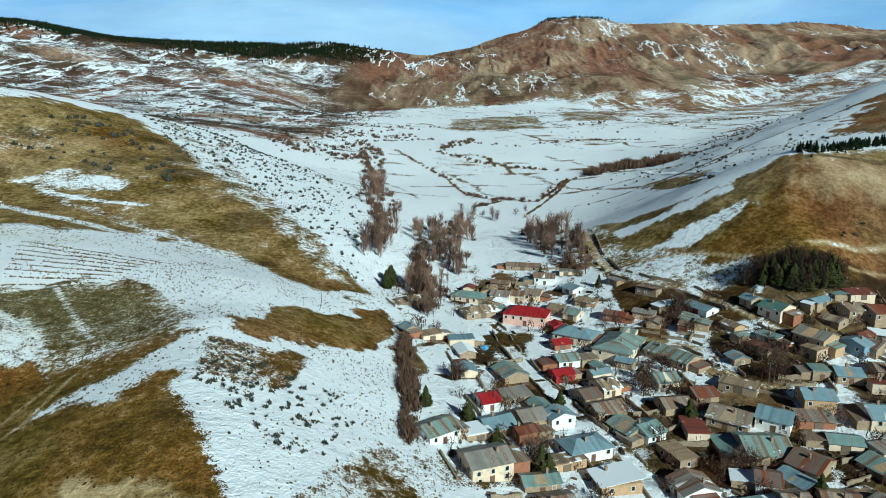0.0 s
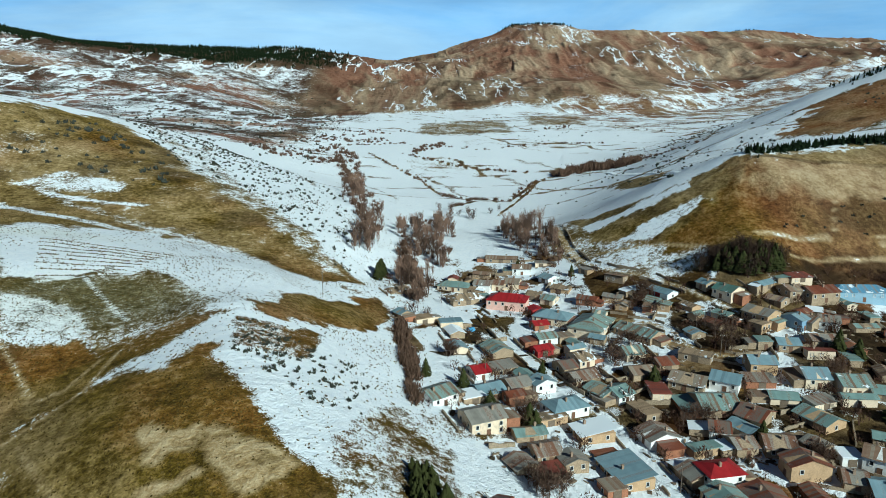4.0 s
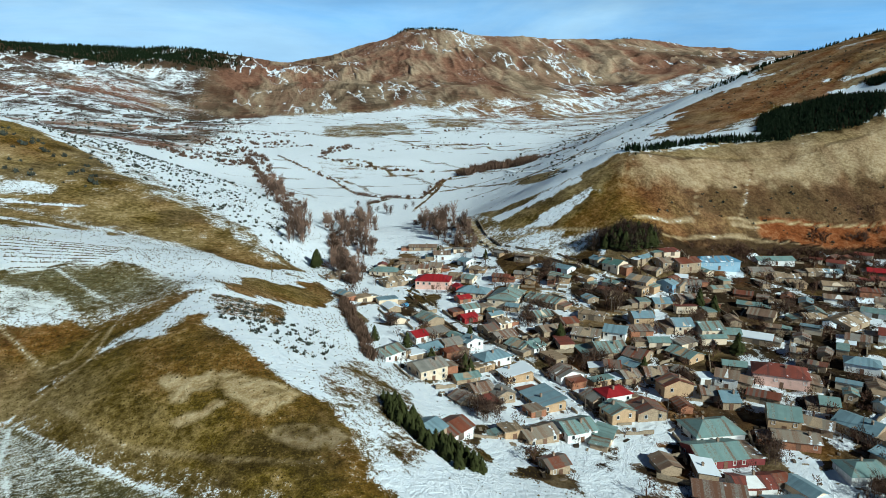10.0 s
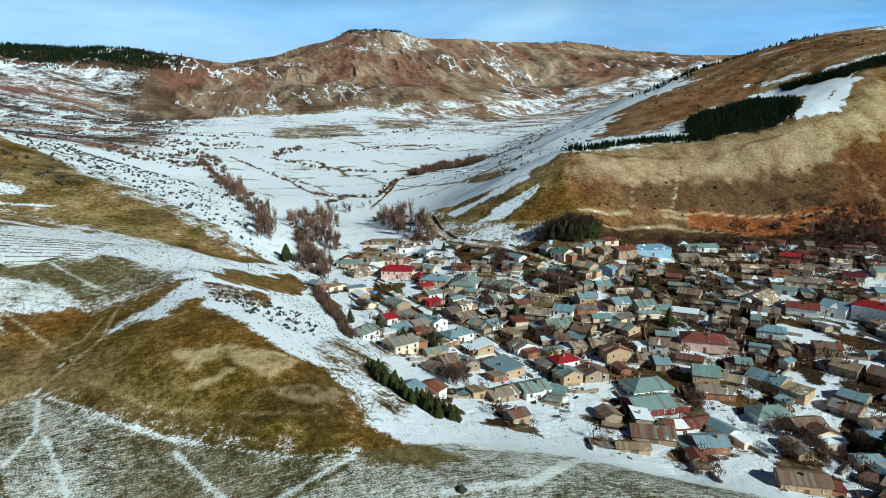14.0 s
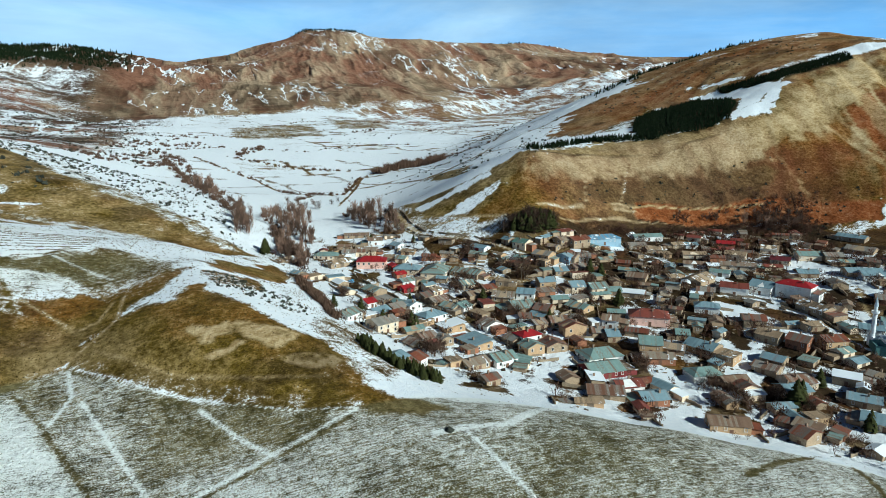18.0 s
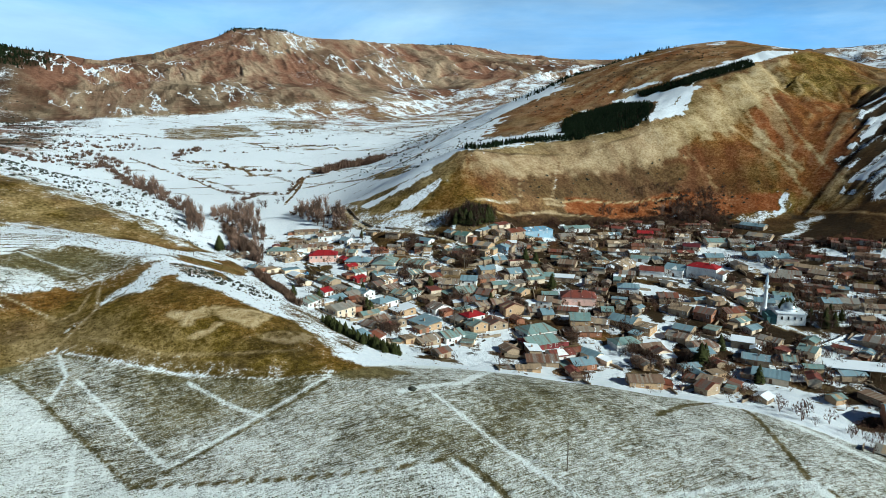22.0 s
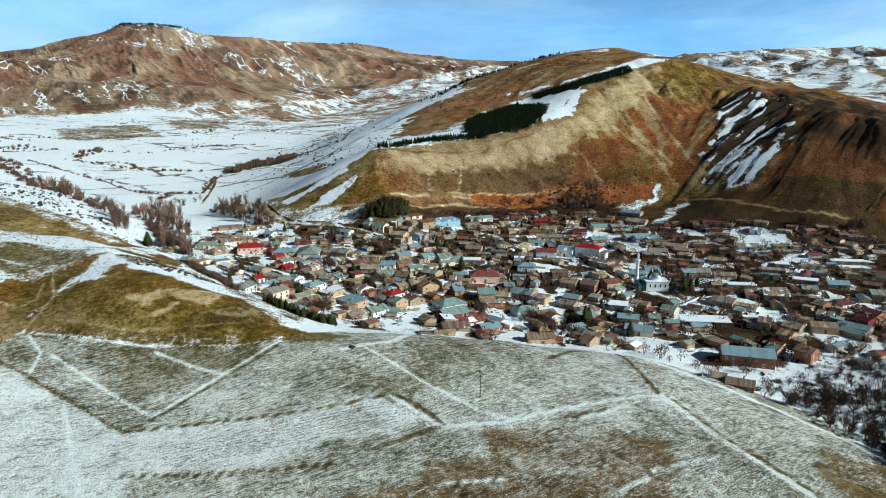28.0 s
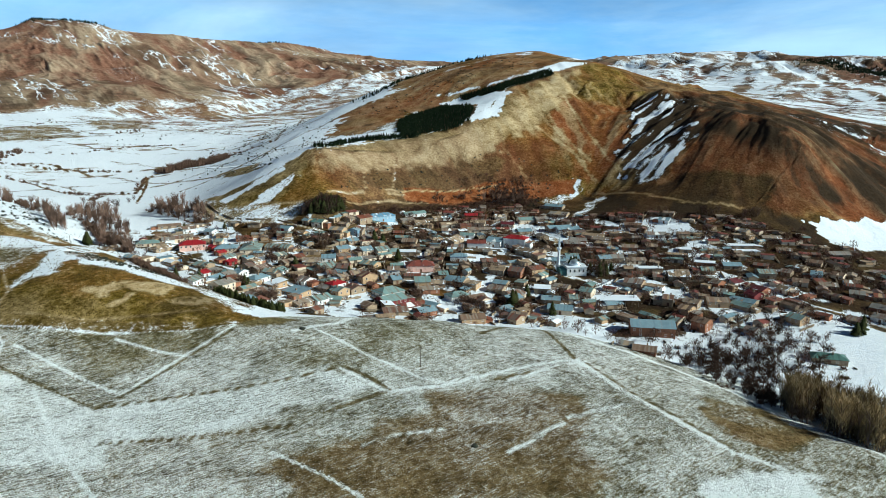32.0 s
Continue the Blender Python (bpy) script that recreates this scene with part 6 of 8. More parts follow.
house(242.5, 214.6, -27, 16.0, 8.6, 3.4, "gable", "tan", "cream")
house(228.9, 198.3, -36, 14.1, 7.5, 3, "gable", "brown", "white")
house(148.3, 205.4, -4, 9.8, 8.6, 3.4, "gable", "grey", "tan")
house(173.8, 183.5, -48, 11.6, 10.7, 3, "gable", "brown", "tan")
house(192.5, 176.6, -12, 6.3, 8.6, 3, "gable", "tan", "tan")
house(205.9, 169.1, -14, 20.7, 12.8, 3.4, "gable", "tan", "tan")
house(194.4, 148.9, -36, 9.7, 8.6, 3.4, "gable", "grey", "tan")
house(139.1, 173.5, -38, 10.5, 11.8, 4.3, "gable", "teal", "cream")
house(146.1, 167.9, -21, 7.8, 8.6, 3, "gable", "teal", "tan")
house(154.7, 162.1, -42, 13.2, 9.6, 3, "flat", "snow", "tan")
house(142.0, 131.8, -34, 20.0, 12.8, 5.2, "hip", "redbrown", "pink")
house(176.4, 129.5, -40, 12.6, 8.6, 4.3, "hip", "blue", "white")
house(123.5, 106.9, -33, 10.3, 12.8, 5.2, "gable", "teal", "yellow")
house(145.1, 111.0, -33, 6.3, 8.6, 3.4, "gable", "teal", "tan")
house(144.6, 96.3, -45, 13.9, 11.8, 4.3, "gable", "blue", "tan")
house(132.4, 101.4, -46, 10.2, 8.6, 3, "gable", "brown", "tan")
house(119.0, 95.8, -26, 14.5, 8.6, 3.4, "gable", "brown", "brick")
house(88.9, 94.0, -27, 16.6, 12.8, 3.4, "gable", "teal", "maroon")
house(89.7, 77.6, -9, 11.7, 8.6, 3.4, "gable", "redbrown", "white")
house(92.2, 65.6, -11, 11.1, 9.6, 3.4, "gable", "blue", "brick")
house(77.1, 73.8, -28, 14.6, 7.5, 3, "shed", "grey", "tan")
house(127.2, 77.0, -51, 13.8, 9.6, 3.4, "hip", "teal", "white")
house(148.3, 83.8, -34, 10.5, 9.6, 4.3, "flat", "tan", "yellow")
house(134.9, 68.0, -36, 11.6, 7.5, 3, "gable", "brown", "tan")
house(140.5, 59.9, -65, 6.3, 8.6, 3.4, "gable", "rust", "cream")
house(158.7, 58.4, -35, 12.5, 10.5, 3.4, "gable", "grey", "cream")
house(104.1, 39.3, -29, 14.3, 8.6, 4.3, "gable", "brown", "yellow")
house(123.6, 24.1, -80, 6.3, 9.6, 4.3, "gable", "rust", "tan")
house(164.6, 77.2, -34, 9.6, 8.6, 3.4, "gable", "blue", "tan")
house(156.3, 71.2, -49, 10.7, 8.5, 3.4, "gable", "grey", "tan")
house(206.6, 142.2, -17, 14.9, 10.7, 5.2, "gable", "redbrown", "white")
house(228.5, 142.8, -25, 12.7, 13.9, 5.2, "gable", "blue", "white")
house(237.2, 129.4, -34, 18.7, 10.7, 8.5, "hip", "red", "white")
house(274.6, 155.0, -45, 12.2, 9.6, 3.4, "gable", "blue", "tan")
house(282.8, 181.1, -54, 11.7, 9.6, 3.4, "gable", "maroon", "cream")
house(294.4, 201.2, -45, 11.4, 9.6, 4.3, "gable", "tan", "cream")
house(266.6, 202.2, -53, 13.2, 9.6, 4.3, "gable", "tan", "cream")
house(250.9, 184.3, -41, 21.4, 8.6, 3.4, "gable", "brown", "cream")
house(280.6, 226.2, -39, 12.2, 8.6, 3, "gable", "red", "brick")
house(230.5, 177.7, -51, 11.9, 7.5, 3, "gable", "teal", "white")
house(303.8, 179.3, -44, 14.7, 10.7, 4.3, "gable", "teal", "cream")
house(314.2, 170.1, -54, 11.7, 9.6, 4.3, "gable", "grey", "tan")
house(291.8, 146.5, -65, 21.1, 10.7, 3.4, "gable", "blue", "tan")
house(304.6, 132.4, -64, 20.6, 10.7, 3.4, "gable", "blue", "white")
house(272.5, 132.6, -77, 10.7, 8.6, 3.4, "gable", "grey", "tan")
house(341.6, 171.0, -68, 17.5, 11.8, 3.4, "gable", "grey", "tan")
house(363.5, 194.5, -72, 19.4, 9.6, 3.4, "gable", "blue", "tan")
house(220.4, 107.5, -50, 17.5, 10.7, 4.3, "gable", "tan", "tan")
house(233.3, 101.6, -81, 7.8, 9.6, 3.4, "gable", "brown", "tan")
house(186.3, 108.8, -33, 10.8, 9.6, 4.3, "gable", "rust", "tan")
house(180.7, 93.1, -37, 10.7, 9.6, 4.3, "gable", "tan", "tan")
house(187.7, 82.8, -46, 9.6, 10.7, 5.2, "gable", "rust", "brick")
house(199.9, 77.2, -41, 11.4, 9.6, 5.2, "gable", "rust", "yellow")
house(212.2, 92.2, -35, 10.0, 7.5, 3.4, "gable", "tan", "tan")
house(244.5, 80.5, -42, 9.5, 7.5, 3.4, "gable", "teal", "white")
house(271.6, 101.6, -52, 13.2, 9.6, 3.4, "gable", "grey", "brick")
house(228.5, 79.4, -68, 10.3, 8.6, 3.4, "gable", "blue", "white")
house(238.4, 75.1, -32, 9.2, 8.6, 4.3, "gable", "blue", "white")
house(257.5, 61.3, -35, 9.0, 9.6, 4.3, "gable", "blue", "tan")
house(266.0, 56.3, -42, 9.1, 9.6, 4.3, "gable", "grey", "tan")
house(178.6, 52.0, -53, 10.3, 8.6, 4.3, "gable", "snow", "tan")
house(192.0, 46.9, -45, 10.3, 7.5, 3.4, "gable", "grey", "tan")
house(196.6, 30.2, -58, 8.1, 9.6, 4.3, "gable", "teal", "cream")
house(161.1, 23.2, -56, 14.9, 10.7, 3.4, "gable", "blue", "cream")
house(181.4, 29.7, -43, 6.6, 8.6, 3.4, "gable", "teal", "cream")
house(169.6, 37.5, -53, 11.8, 8.6, 3.4, "gable", "blue", "tan")
house(149.7, 52.4, -51, 11.3, 9.6, 4.3, "gable", "blue", "tan")
house(335.5, 66.9, -48, 15.3, 9.6, 3.4, "gable", "grey", "white")
house(368.4, 78.6, -74, 8.9, 9.6, 3.4, "gable", "blue", "white")
house(332.7, 106.9, -60, 11.8, 8.6, 3, "flat", "snow", "brick")
house(345.5, 94.8, -61, 13.8, 7.5, 3, "gable", "brown", "tan")
house(302.1, 103.6, -64, 18.0, 7.5, 3, "gable", "tan", "cream")
house(296.5, 65.5, -53, 12.1, 8.6, 3, "gable", "brown", "brick")
house(309.8, 54.6, -59, 8.6, 8.6, 3, "gable", "brown", "tan")
house(273.6, 45.3, -41, 14.3, 7.5, 3.4, "gable", "brown", "cream")
house(253.6, 38.4, -44, 6.3, 7.5, 3.4, "gable", "tan", "tan")
house(266.1, 29.4, -43, 19.0, 7.5, 3, "flat", "snow", "tan")
house(266.3, 7.1, -50, 14.6, 11.8, 4.3, "gable", "tan", "tan")
house(292.8, 0.5, -50, 9.0, 9.6, 3.4, "gable", "teal", "tan")
house(314.7, -5.9, -46, 13.0, 9.6, 3.4, "gable", "blue", "tan")
house(285.4, -21.9, -54, 9.9, 9.6, 3.4, "gable", "maroon", "white")
house(273.4, -17.0, 85, 6.3, 9.6, 4.3, "gable", "brown", "brick")
house(233.3, 19.8, -49, 12.4, 10.7, 4.3, "gable", "grey", "tan")
house(238.7, 8.9, -42, 13.3, 7.5, 3, "flat", "tan", "white")
house(221.5, -11.8, -64, 6.3, 9.6, 5.2, "gable", "grey", "yellow")
house(228.3, -23.8, -81, 9.3, 9.6, 4.3, "gable", "brown", "tan")
house(241.3, -32.7, -50, 13.6, 9.6, 4.3, "gable", "brown", "yellow")
house(256.5, -42.2, -87, 15.7, 8.6, 3, "gable", "blue", "tan")
house(316.8, -29.2, -49, 11.7, 10.7, 4.3, "gable", "teal", "tan")
house(284.2, -41.0, 86, 9.1, 9.6, 3.4, "gable", "maroon", "brick")
house(388.2, 19.1, 84, 7.2, 8.6, 3.4, "gable", "grey", "tan")
house(378.1, 20.5, -48, 7.0, 7.5, 3, "flat", "tan", "tan")
house(322.2, 33.8, -53, 9.6, 8.6, 3, "flat", "snow", "tan")
house(360.5, 8.7, -45, 24.4, 8.6, 3, "flat", "snow", "tan")
house(173.3, -30.0, -51, 24.0, 13.9, 6, "gable", "blue", "brick")
house(199.2, -45.3, -88, 8.5, 9.6, 6, "gable", "brown", "brick")
house(268.5, -42.9, -82, 7.7, 9.6, 4.3, "gable", "maroon", "maroon")
house(193.4, -33.2, 90, 6.3, 8.6, 4.3, "gable", "teal", "tan")
house(213.2, -28.6, 89, 7.1, 9.6, 5.2, "gable", "brown", "yellow")
house(248.1, -45.4, 84, 12.3, 7.5, 3, "gable", "teal", "tan")
house(261.0, -24.9, -78, 7.9, 9.6, 3.4, "gable", "grey", "white")
house(289.4, -49.0, -67, 8.9, 8.6, 3.4, "gable", "tan", "cream")
house(341.6, -52.8, -70, 7.0, 9.6, 4.3, "gable", "blue", "white")
house(319.5, -50.9, -69, 9.5, 9.6, 3.4, "gable", "brown", "cream")
house(348.5, -39.8, 81, 7.1, 8.6, 3.4, "gable", "tan", "tan")
house(355.5, -62.0, -86, 8.0, 8.6, 3.4, "gable", "brown", "cream")
house(343.9, -72.8, -63, 7.5, 8.6, 3.4, "gable", "brown", "white")
house(325.9, -65.3, -57, 11.0, 8.6, 3.4, "gable", "brown", "tan")
house(323.8, -83.3, -70, 8.4, 8.6, 3.4, "gable", "grey", "tan")
house(329.3, -94.3, -67, 6.9, 8.6, 3.4, "gable", "rust", "yellow")
house(286.7, -107.0, -58, 9.4, 9.6, 3.4, "gable", "grey", "white")
house(306.9, -103.5, -79, 14.1, 9.6, 3.4, "gable", "grey", "brick")
house(274.3, -98.8, -56, 7.9, 8.6, 3, "gable", "grey", "tan")
house(248.4, -76.7, 80, 8.7, 9.6, 4.3, "gable", "teal", "yellow")
house(214.5, -66.4, 84, 6.3, 7.5, 3.4, "gable", "grey", "grey")
house(133.7, -40.3, -63, 6.3, 7.5, 3, "gable", "grey", "tan")
house(134.8, -49.6, -62, 11.2, 8.6, 3.4, "gable", "brown", "brick")
house(131.3, 29.5, -65, 9.6, 6.4, 3, "shed", "brown", "tan")
house(210.9, -105.7, -59, 16.8, 8.6, 3.4, "hip", "green", "tan")
house(394.0, 0.4, -52, 14.4, 8.6, 3, "gable", "brown", "tan")
house(305.7, 9.0, -62, 15.1, 8.6, 3.4, "flat", "snow", "brick")
house(409.3, -43.3, -44, 16.4, 9.6, 3, "gable", "grey", "tan")
house(352.1, 0.9, -44, 19.1, 7.5, 3, "flat", "snow", "tan")
house(306.5, 31.5, -52, 16.1, 7.5, 3, "flat", "tan", "tan")
house(378.1, -16.1, -64, 11.0, 8.6, 3, "gable", "brown", "brick")
house(369.9, -41.2, -79, 10.5, 8.6, 3.4, "gable", "brown", "tan")
house(331.6, -37.4, -84, 7.0, 8.6, 3.4, "gable", "grey", "tan")
house(282.6, 104.2, -70, 13.4, 9.6, 3, "gable", "grey", "brick")
house(298.5, 92.6, -69, 15.7, 8.6, 3, "gable", "brown", "tan")
fill_village(270, [(0, 300), (60, 325), (95, 298), (130, 258), (190, 250), (290, 256), (340, 225), (345, 190), (375, 105), (415, 20), (440, -40), (390, -95), (300, -95), (230, -75), (175, -30), (150, -5), (120, 30), (80, 58), (45, 75), (20, 105), (5, 150), (-2, 200), (-5, 250)],
             [("teal", "tan"), ("teal", "cream"), ("blue", "tan"), ("grey", "tan"), ("grey", "cream"), ("rust", "tan"), ("rust", "brick"), ("brown", "tan"), ("tan", "yellow"), ("redbrown", "cream"), ("teal", "yellow"), ("snow", "tan"), ("grey", "yellow"), ("blue", "cream")])


# ---- trees and scrub ----
def blade(bm, a, b, w, rng):
    """A thin twig: a long triangle from a to b."""
    side = (b - a).cross(Vector((rng.uniform(-1, 1), rng.uniform(-1, 1), rng.uniform(-0.3, 0.3))))
    if side.length < 1e-4:
        return
    side = side.normalized() * w / 2
    bm.faces.new([bm.verts.new(p) for p in (a - side, a + side, b)])


def limb(bm, a, b, r0, r1, sides=5):
    d = (b - a).normalized()
    u = d.orthogonal().normalized()
    v = d.cross(u)
    ring = []
    for p, r in ((a, r0), (b, r1)):
        ring.append([bm.verts.new(p + (u * math.cos(2 * math.pi * k / sides) + v * math.sin(2 * math.pi * k / sides)) * r) for k in range(sides)])
    for k in range(sides):
        j = (k + 1) % sides
        bm.faces.new((ring[0][k], ring[0][j], ring[1][j], ring[1][k]))


def bare_tree(seed, slim, twig, kind_name, label, thick=1.0):
    """A leafless tree one unit high: trunk with forking limbs, and a crown of twigs."""
    rng = random.Random(seed)
    thing = tagged(new(kind_name), label, "tree", "bare trees")
    bt, bc = bmesh.new(), bmesh.new()
    limb(bt, Vector((0, 0, -0.04)), Vector((0.01, 0, 0.30)), 0.020, 0.014, 6)
    limb(bt, Vector((0.01, 0, 0.30)), Vector((rng.uniform(-0.03, 0.03), rng.uniform(-0.03, 0.03), 0.74)), 0.014, 0.005)
    for k in range(13 if slim else 11):
        z0 = rng.uniform(0.05, 0.62)
        a = rng.uniform(0, 2 * math.pi)
        out = (rng.uniform(0.10, 0.22) if slim else rng.uniform(0.20, 0.38))
        up = (rng.uniform(0.24, 0.40) if slim else rng.uniform(0.14, 0.34))
        p, q = Vector((0, 0, z0)), Vector((math.cos(a) * out, math.sin(a) * out, min(z0 + up, 0.97)))
        limb(bt, p, q, 0.008, 0.003, 4)
        for j in range(30):
            s = rng.uniform(0.1, 1.0)
            o = p.lerp(q, s)
            w = Vector((rng.uniform(-1, 1), rng.uniform(-1, 1), rng.uniform(-0.1, 1.2) + (0.9 if slim else 0.15)))
            blade(bc, o, o + w.normalized() * rng.uniform(0.06, 0.20), rng.uniform(0.005, 0.012) * thick, rng)
    for j in range(130):
        z = rng.uniform(0.06, 0.82)
        r = (0.15 if slim else 0.28) * math.sqrt(rng.random())
        a = rng.uniform(0, 2 * math.pi)
        o = Vector((math.cos(a) * r, math.sin(a) * r, z))
        blade(bc, o, o + Vector((rng.uniform(-0.05, 0.05), rng.uniform(-0.05, 0.05), rng.uniform(0.08, 0.2))), 0.010 * thick, rng)
    part("trunk", bt, BARK, thing)
    part("crown", bc, twig, thing)
    thing.scale = (0.001, 0.001, 0.001)
    return thing


def conifer_tree(seed):
    rng = random.Random(seed)
    thing = tagged(new("pine_tree"), "small dark green conifer with drooping tiers of branches", "tree", "conifers")
    bt, bc = bmesh.new(), bmesh.new()
    limb(bt, Vector((0, 0, -0.04)), Vector((0, 0, 0.9)), 0.022, 0.004, 6)
    for tier in range(9):
        z = 0.10 + tier * 0.10
        r = 0.27 * (1 - z) ** 0.75 + 0.02
        for k in range(20):
            a = rng.uniform(0, 2 * math.pi)
            rr = r * rng.uniform(0.65, 1.1)
            c = Vector((math.cos(a) * rr, math.sin(a) * rr, z - 0.05 + rng.uniform(-0.03, 0.02)))
            side = Vector((-math.sin(a), math.cos(a), 0)) * rr * 0.28
            top = Vector((0, 0, z + 0.10 + rng.uniform(-0.02, 0.03)))
            bc.faces.new([bc.verts.new(p) for p in (top, c - side, c + side)])
    part("trunk", bt, BARK, thing)
    part("crown", bc, CONIFER, thing)
    thing.scale = (0.001, 0.001, 0.001)
    return thing


MODELS = {
    "poplar": [bare_tree(11 + k, True, POPLAR, "poplar_tree", "tall leafless poplar with upright pinkish-brown twigs") for k in range(3)],
    "willow": [bare_tree(31 + k, True, WILLOW, "willow_tree", "tall leafless riverside tree with yellowish-olive twigs") for k in range(3)],
    "bare": [bare_tree(51 + k, False, TWIG, "bare_tree", "leafless orchard tree with spreading reddish-brown twigs", 1.4) for k in range(4)],
    "thorn": [bare_tree(91 + k, False, THORN, "thicket_tree", "dark leafless tree in a dense thicket", 1.8) for k in range(3)],
    "conifer": [conifer_tree(71 + k) for k in range(3)],
}


def in_outline(x, y, pts):
    inside = False
    for (ax, ay), (bx, by) in zip(pts, pts[1:] + pts[:1]):
        if (ay > y) != (by > y) and x < (bx - ax) * (y - ay) / (by - ay) + ax:
            inside = not inside
    return inside


def on_house(x, y, gap=0.8):
    for hx, hy, r, length, depth, turn in PLOTS:
        dx, dy = x - hx, y - hy
        if abs(dx) + abs(dy) > 40:
            continue
        c, s = math.cos(radians(turn)), math.sin(radians(turn))
        if abs(dx * c + dy * s) < length / 2 + gap and abs(-dx * s + dy * c) < depth / 2 + gap:
            return True
    return False


SCRUBS = []


def plant(kind, x, y, h, rng):
    if kind in ("scrub", "bush"):
        SCRUBS.append((x, y, h, kind))
        return
    src = rng.choice(MODELS[kind])
    wide = h * rng.uniform(0.85, 1.2) * (1.35 if kind == "conifer" else 1.0)
    t = copy_thing(src, pose(0, 0, 0))
    t.matrix_basis = pose(x, y, height(x, y), 0, 0, rng.uniform(0, 360)) @ Matrix.Diagonal((wide, wide, h, 1))


def grove(kind, count, lo, hi, *pts):
    pts = list(pts)
    rng = random.Random(int(sum(p[0] * 3 + p[1] for p in pts)) + count)
    x0, x1, y0, y1 = min(p[0] for p in pts), max(p[0] for p in pts), min(p[1] for p in pts), max(p[1] for p in pts)
    made = tries = 0
    while made < count and tries < count * 60:
        tries += 1
        x, y = rng.uniform(x0, x1), rng.uniform(y0, y1)
        if in_outline(x, y, pts) and not on_house(x, y, 1.2):
            plant(kind, x, y, rng.triangular(lo * 0.6, hi * 1.25, lo) if kind == "poplar" else rng.uniform(lo, hi), rng)
            made += 1


grove("poplar", 34, 9, 15, (-73, 586), (-66, 677), (-46, 497), (-43, 460), (-58, 426))
grove("poplar", 24, 9, 14, (-43, 329), (-38, 388), (-32, 379), (-34, 327), (-40, 317))
grove("poplar", 84, 7, 14, (-21, 400), (10, 465), (21, 413), (10, 330), (1, 293), (-9, 288), (-13, 329))
grove("poplar", 64, 8, 14, (51, 424), (75, 440), (76, 326), (68, 309), (56, 335), (47, 377))
grove("bare", 12, 6, 9, (13, 500), (41, 488), (64, 504), (58, 465), (32, 451), (10, 459))
grove("bush", 150, 5, 10, (150, 702), (204, 744), (256, 722), (244, 683), (191, 698), (145, 667))
grove("bush", 70, 2, 5, (-21, 400), (10, 465), (21, 413), (10, 330), (1, 293), (-9, 288), (-13, 329))
grove("bush", 60, 2, 5, (51, 424), (75, 440), (76, 326), (68, 309), (56, 335), (47, 377))
grove("bush", 70, 2, 6, (150, 702), (204, 744), (256, 722), (244, 683), (191, 698), (145, 667))
grove("bush", 16, 2, 4, (-73, 586), (-66, 677), (-46, 497), (-43, 460), (-58, 426))
grove("poplar", 40, 8, 13, (-20, 309), (-8, 300), (-1, 281), (-6, 259), (-16, 275))
grove("bush", 110, 3, 7, (-118, 914), (-85, 891), (-58, 628), (-31, 457), (-29, 360), (-39, 351), (-54, 450), (-89, 689))
grove("poplar", 24, 7, 12, (-45, 408), (-31, 457), (-26, 350), (-35, 333))
grove("bush", 60, 2, 5, (-203, 1031), (-88, 1155), (-81, 1033), (-179, 935))
grove("bush", 40, 3, 6, (-10, 940), (46, 1026), (42, 967), (-3, 876))
grove("bush", 60, 3, 7, (-15, 362), (-8, 320), (-5, 273), (-11, 271), (-16, 318))
grove("scrub", 150, 1, 2.4, (342, 546), (492, 550), (644, 502), (608, 422), (482, 461), (386, 471))
grove("scrub", 110, 0.8, 2.2, (161, 284), (243, 307), (382, 300), (429, 213), (387, 227), (224, 282))
grove("bush", 80, 1.2, 3, (156, -48), (198, -51), (228, -74), (225, -114), (157, -133), (119, -113), (124, -88))
grove("conifer", 3, 6, 9, (234, 73), (238, 71), (230, 65), (226, 67))
grove("conifer", 6, 5, 8, (236, 58), (250, 49), (241, 43), (226, 51))
grove("bush", 36, 2, 6, (-170, 774), (-121, 958), (-109, 912), (-158, 735))
grove("bush", 28, 2, 6, (-130, 764), (-108, 814), (-98, 769), (-119, 725))
grove("bush", 28, 2, 6, (-114, 1040), (-48, 1081), (-47, 1030), (-106, 978))
grove("bush", 28, 2, 6, (-246, 919), (-185, 821), (-165, 743), (-212, 793))
grove("bush", 16, 2, 6, (275, 1354), (332, 1380), (308, 1281), (257, 1269))
grove("bush", 130, 2.2, 5.0, (-17, 228), (-14, 239), (-9, 190), (-8, 158), (-11, 157), (-15, 205))
grove("conifer", 105, 2.6, 5.2, (-11, 113), (-7, 113), (2, 98), (10, 86), (12, 78), (5, 77), (-4, 88), (-11, 97))
grove("conifer", 3, 8, 11, (-29, 298), (-26, 307), (-24, 296), (-28, 287))
grove("conifer", 40, 6, 10, (126, 266), (131, 270), (141, 264), (162, 261), (159, 253), (145, 251))
grove("thorn", 34, 8, 12, (126, 266), (131, 270), (141, 264), (162, 261), (159, 253), (145, 251))
grove("thorn", 20, 4, 8, (333, 268), (365, 258), (388, 239), (353, 211), (318, 234))
grove("scrub", 70, 1, 3, (325, 271), (365, 258), (390, 237), (353, 207), (307, 237))
grove("poplar", 12, 9, 13, (318, 255), (330, 260), (352, 240), (345, 226), (322, 236))
grove("bare", 30, 6, 11, (332, 256), (345, 254), (365, 236), (354, 225), (329, 237))
grove("bare", 14, 5, 9, (271, 275), (307, 268), (311, 256), (264, 266))
grove("thorn", 30, 5, 10, (150, -60), (156, -71), (147, -98), (136, -123), (125, -143), (131, -147), (175, -102), (189, -69), (184, -50))
grove("thorn", 56, 6, 11, (146, -68), (166, -70), (192, -86), (200, -112), (166, -140), (130, -150), (121, -120), (136, -92))
grove("bare", 14, 5, 9, (196, -60), (236, -66), (250, -100), (210, -110))
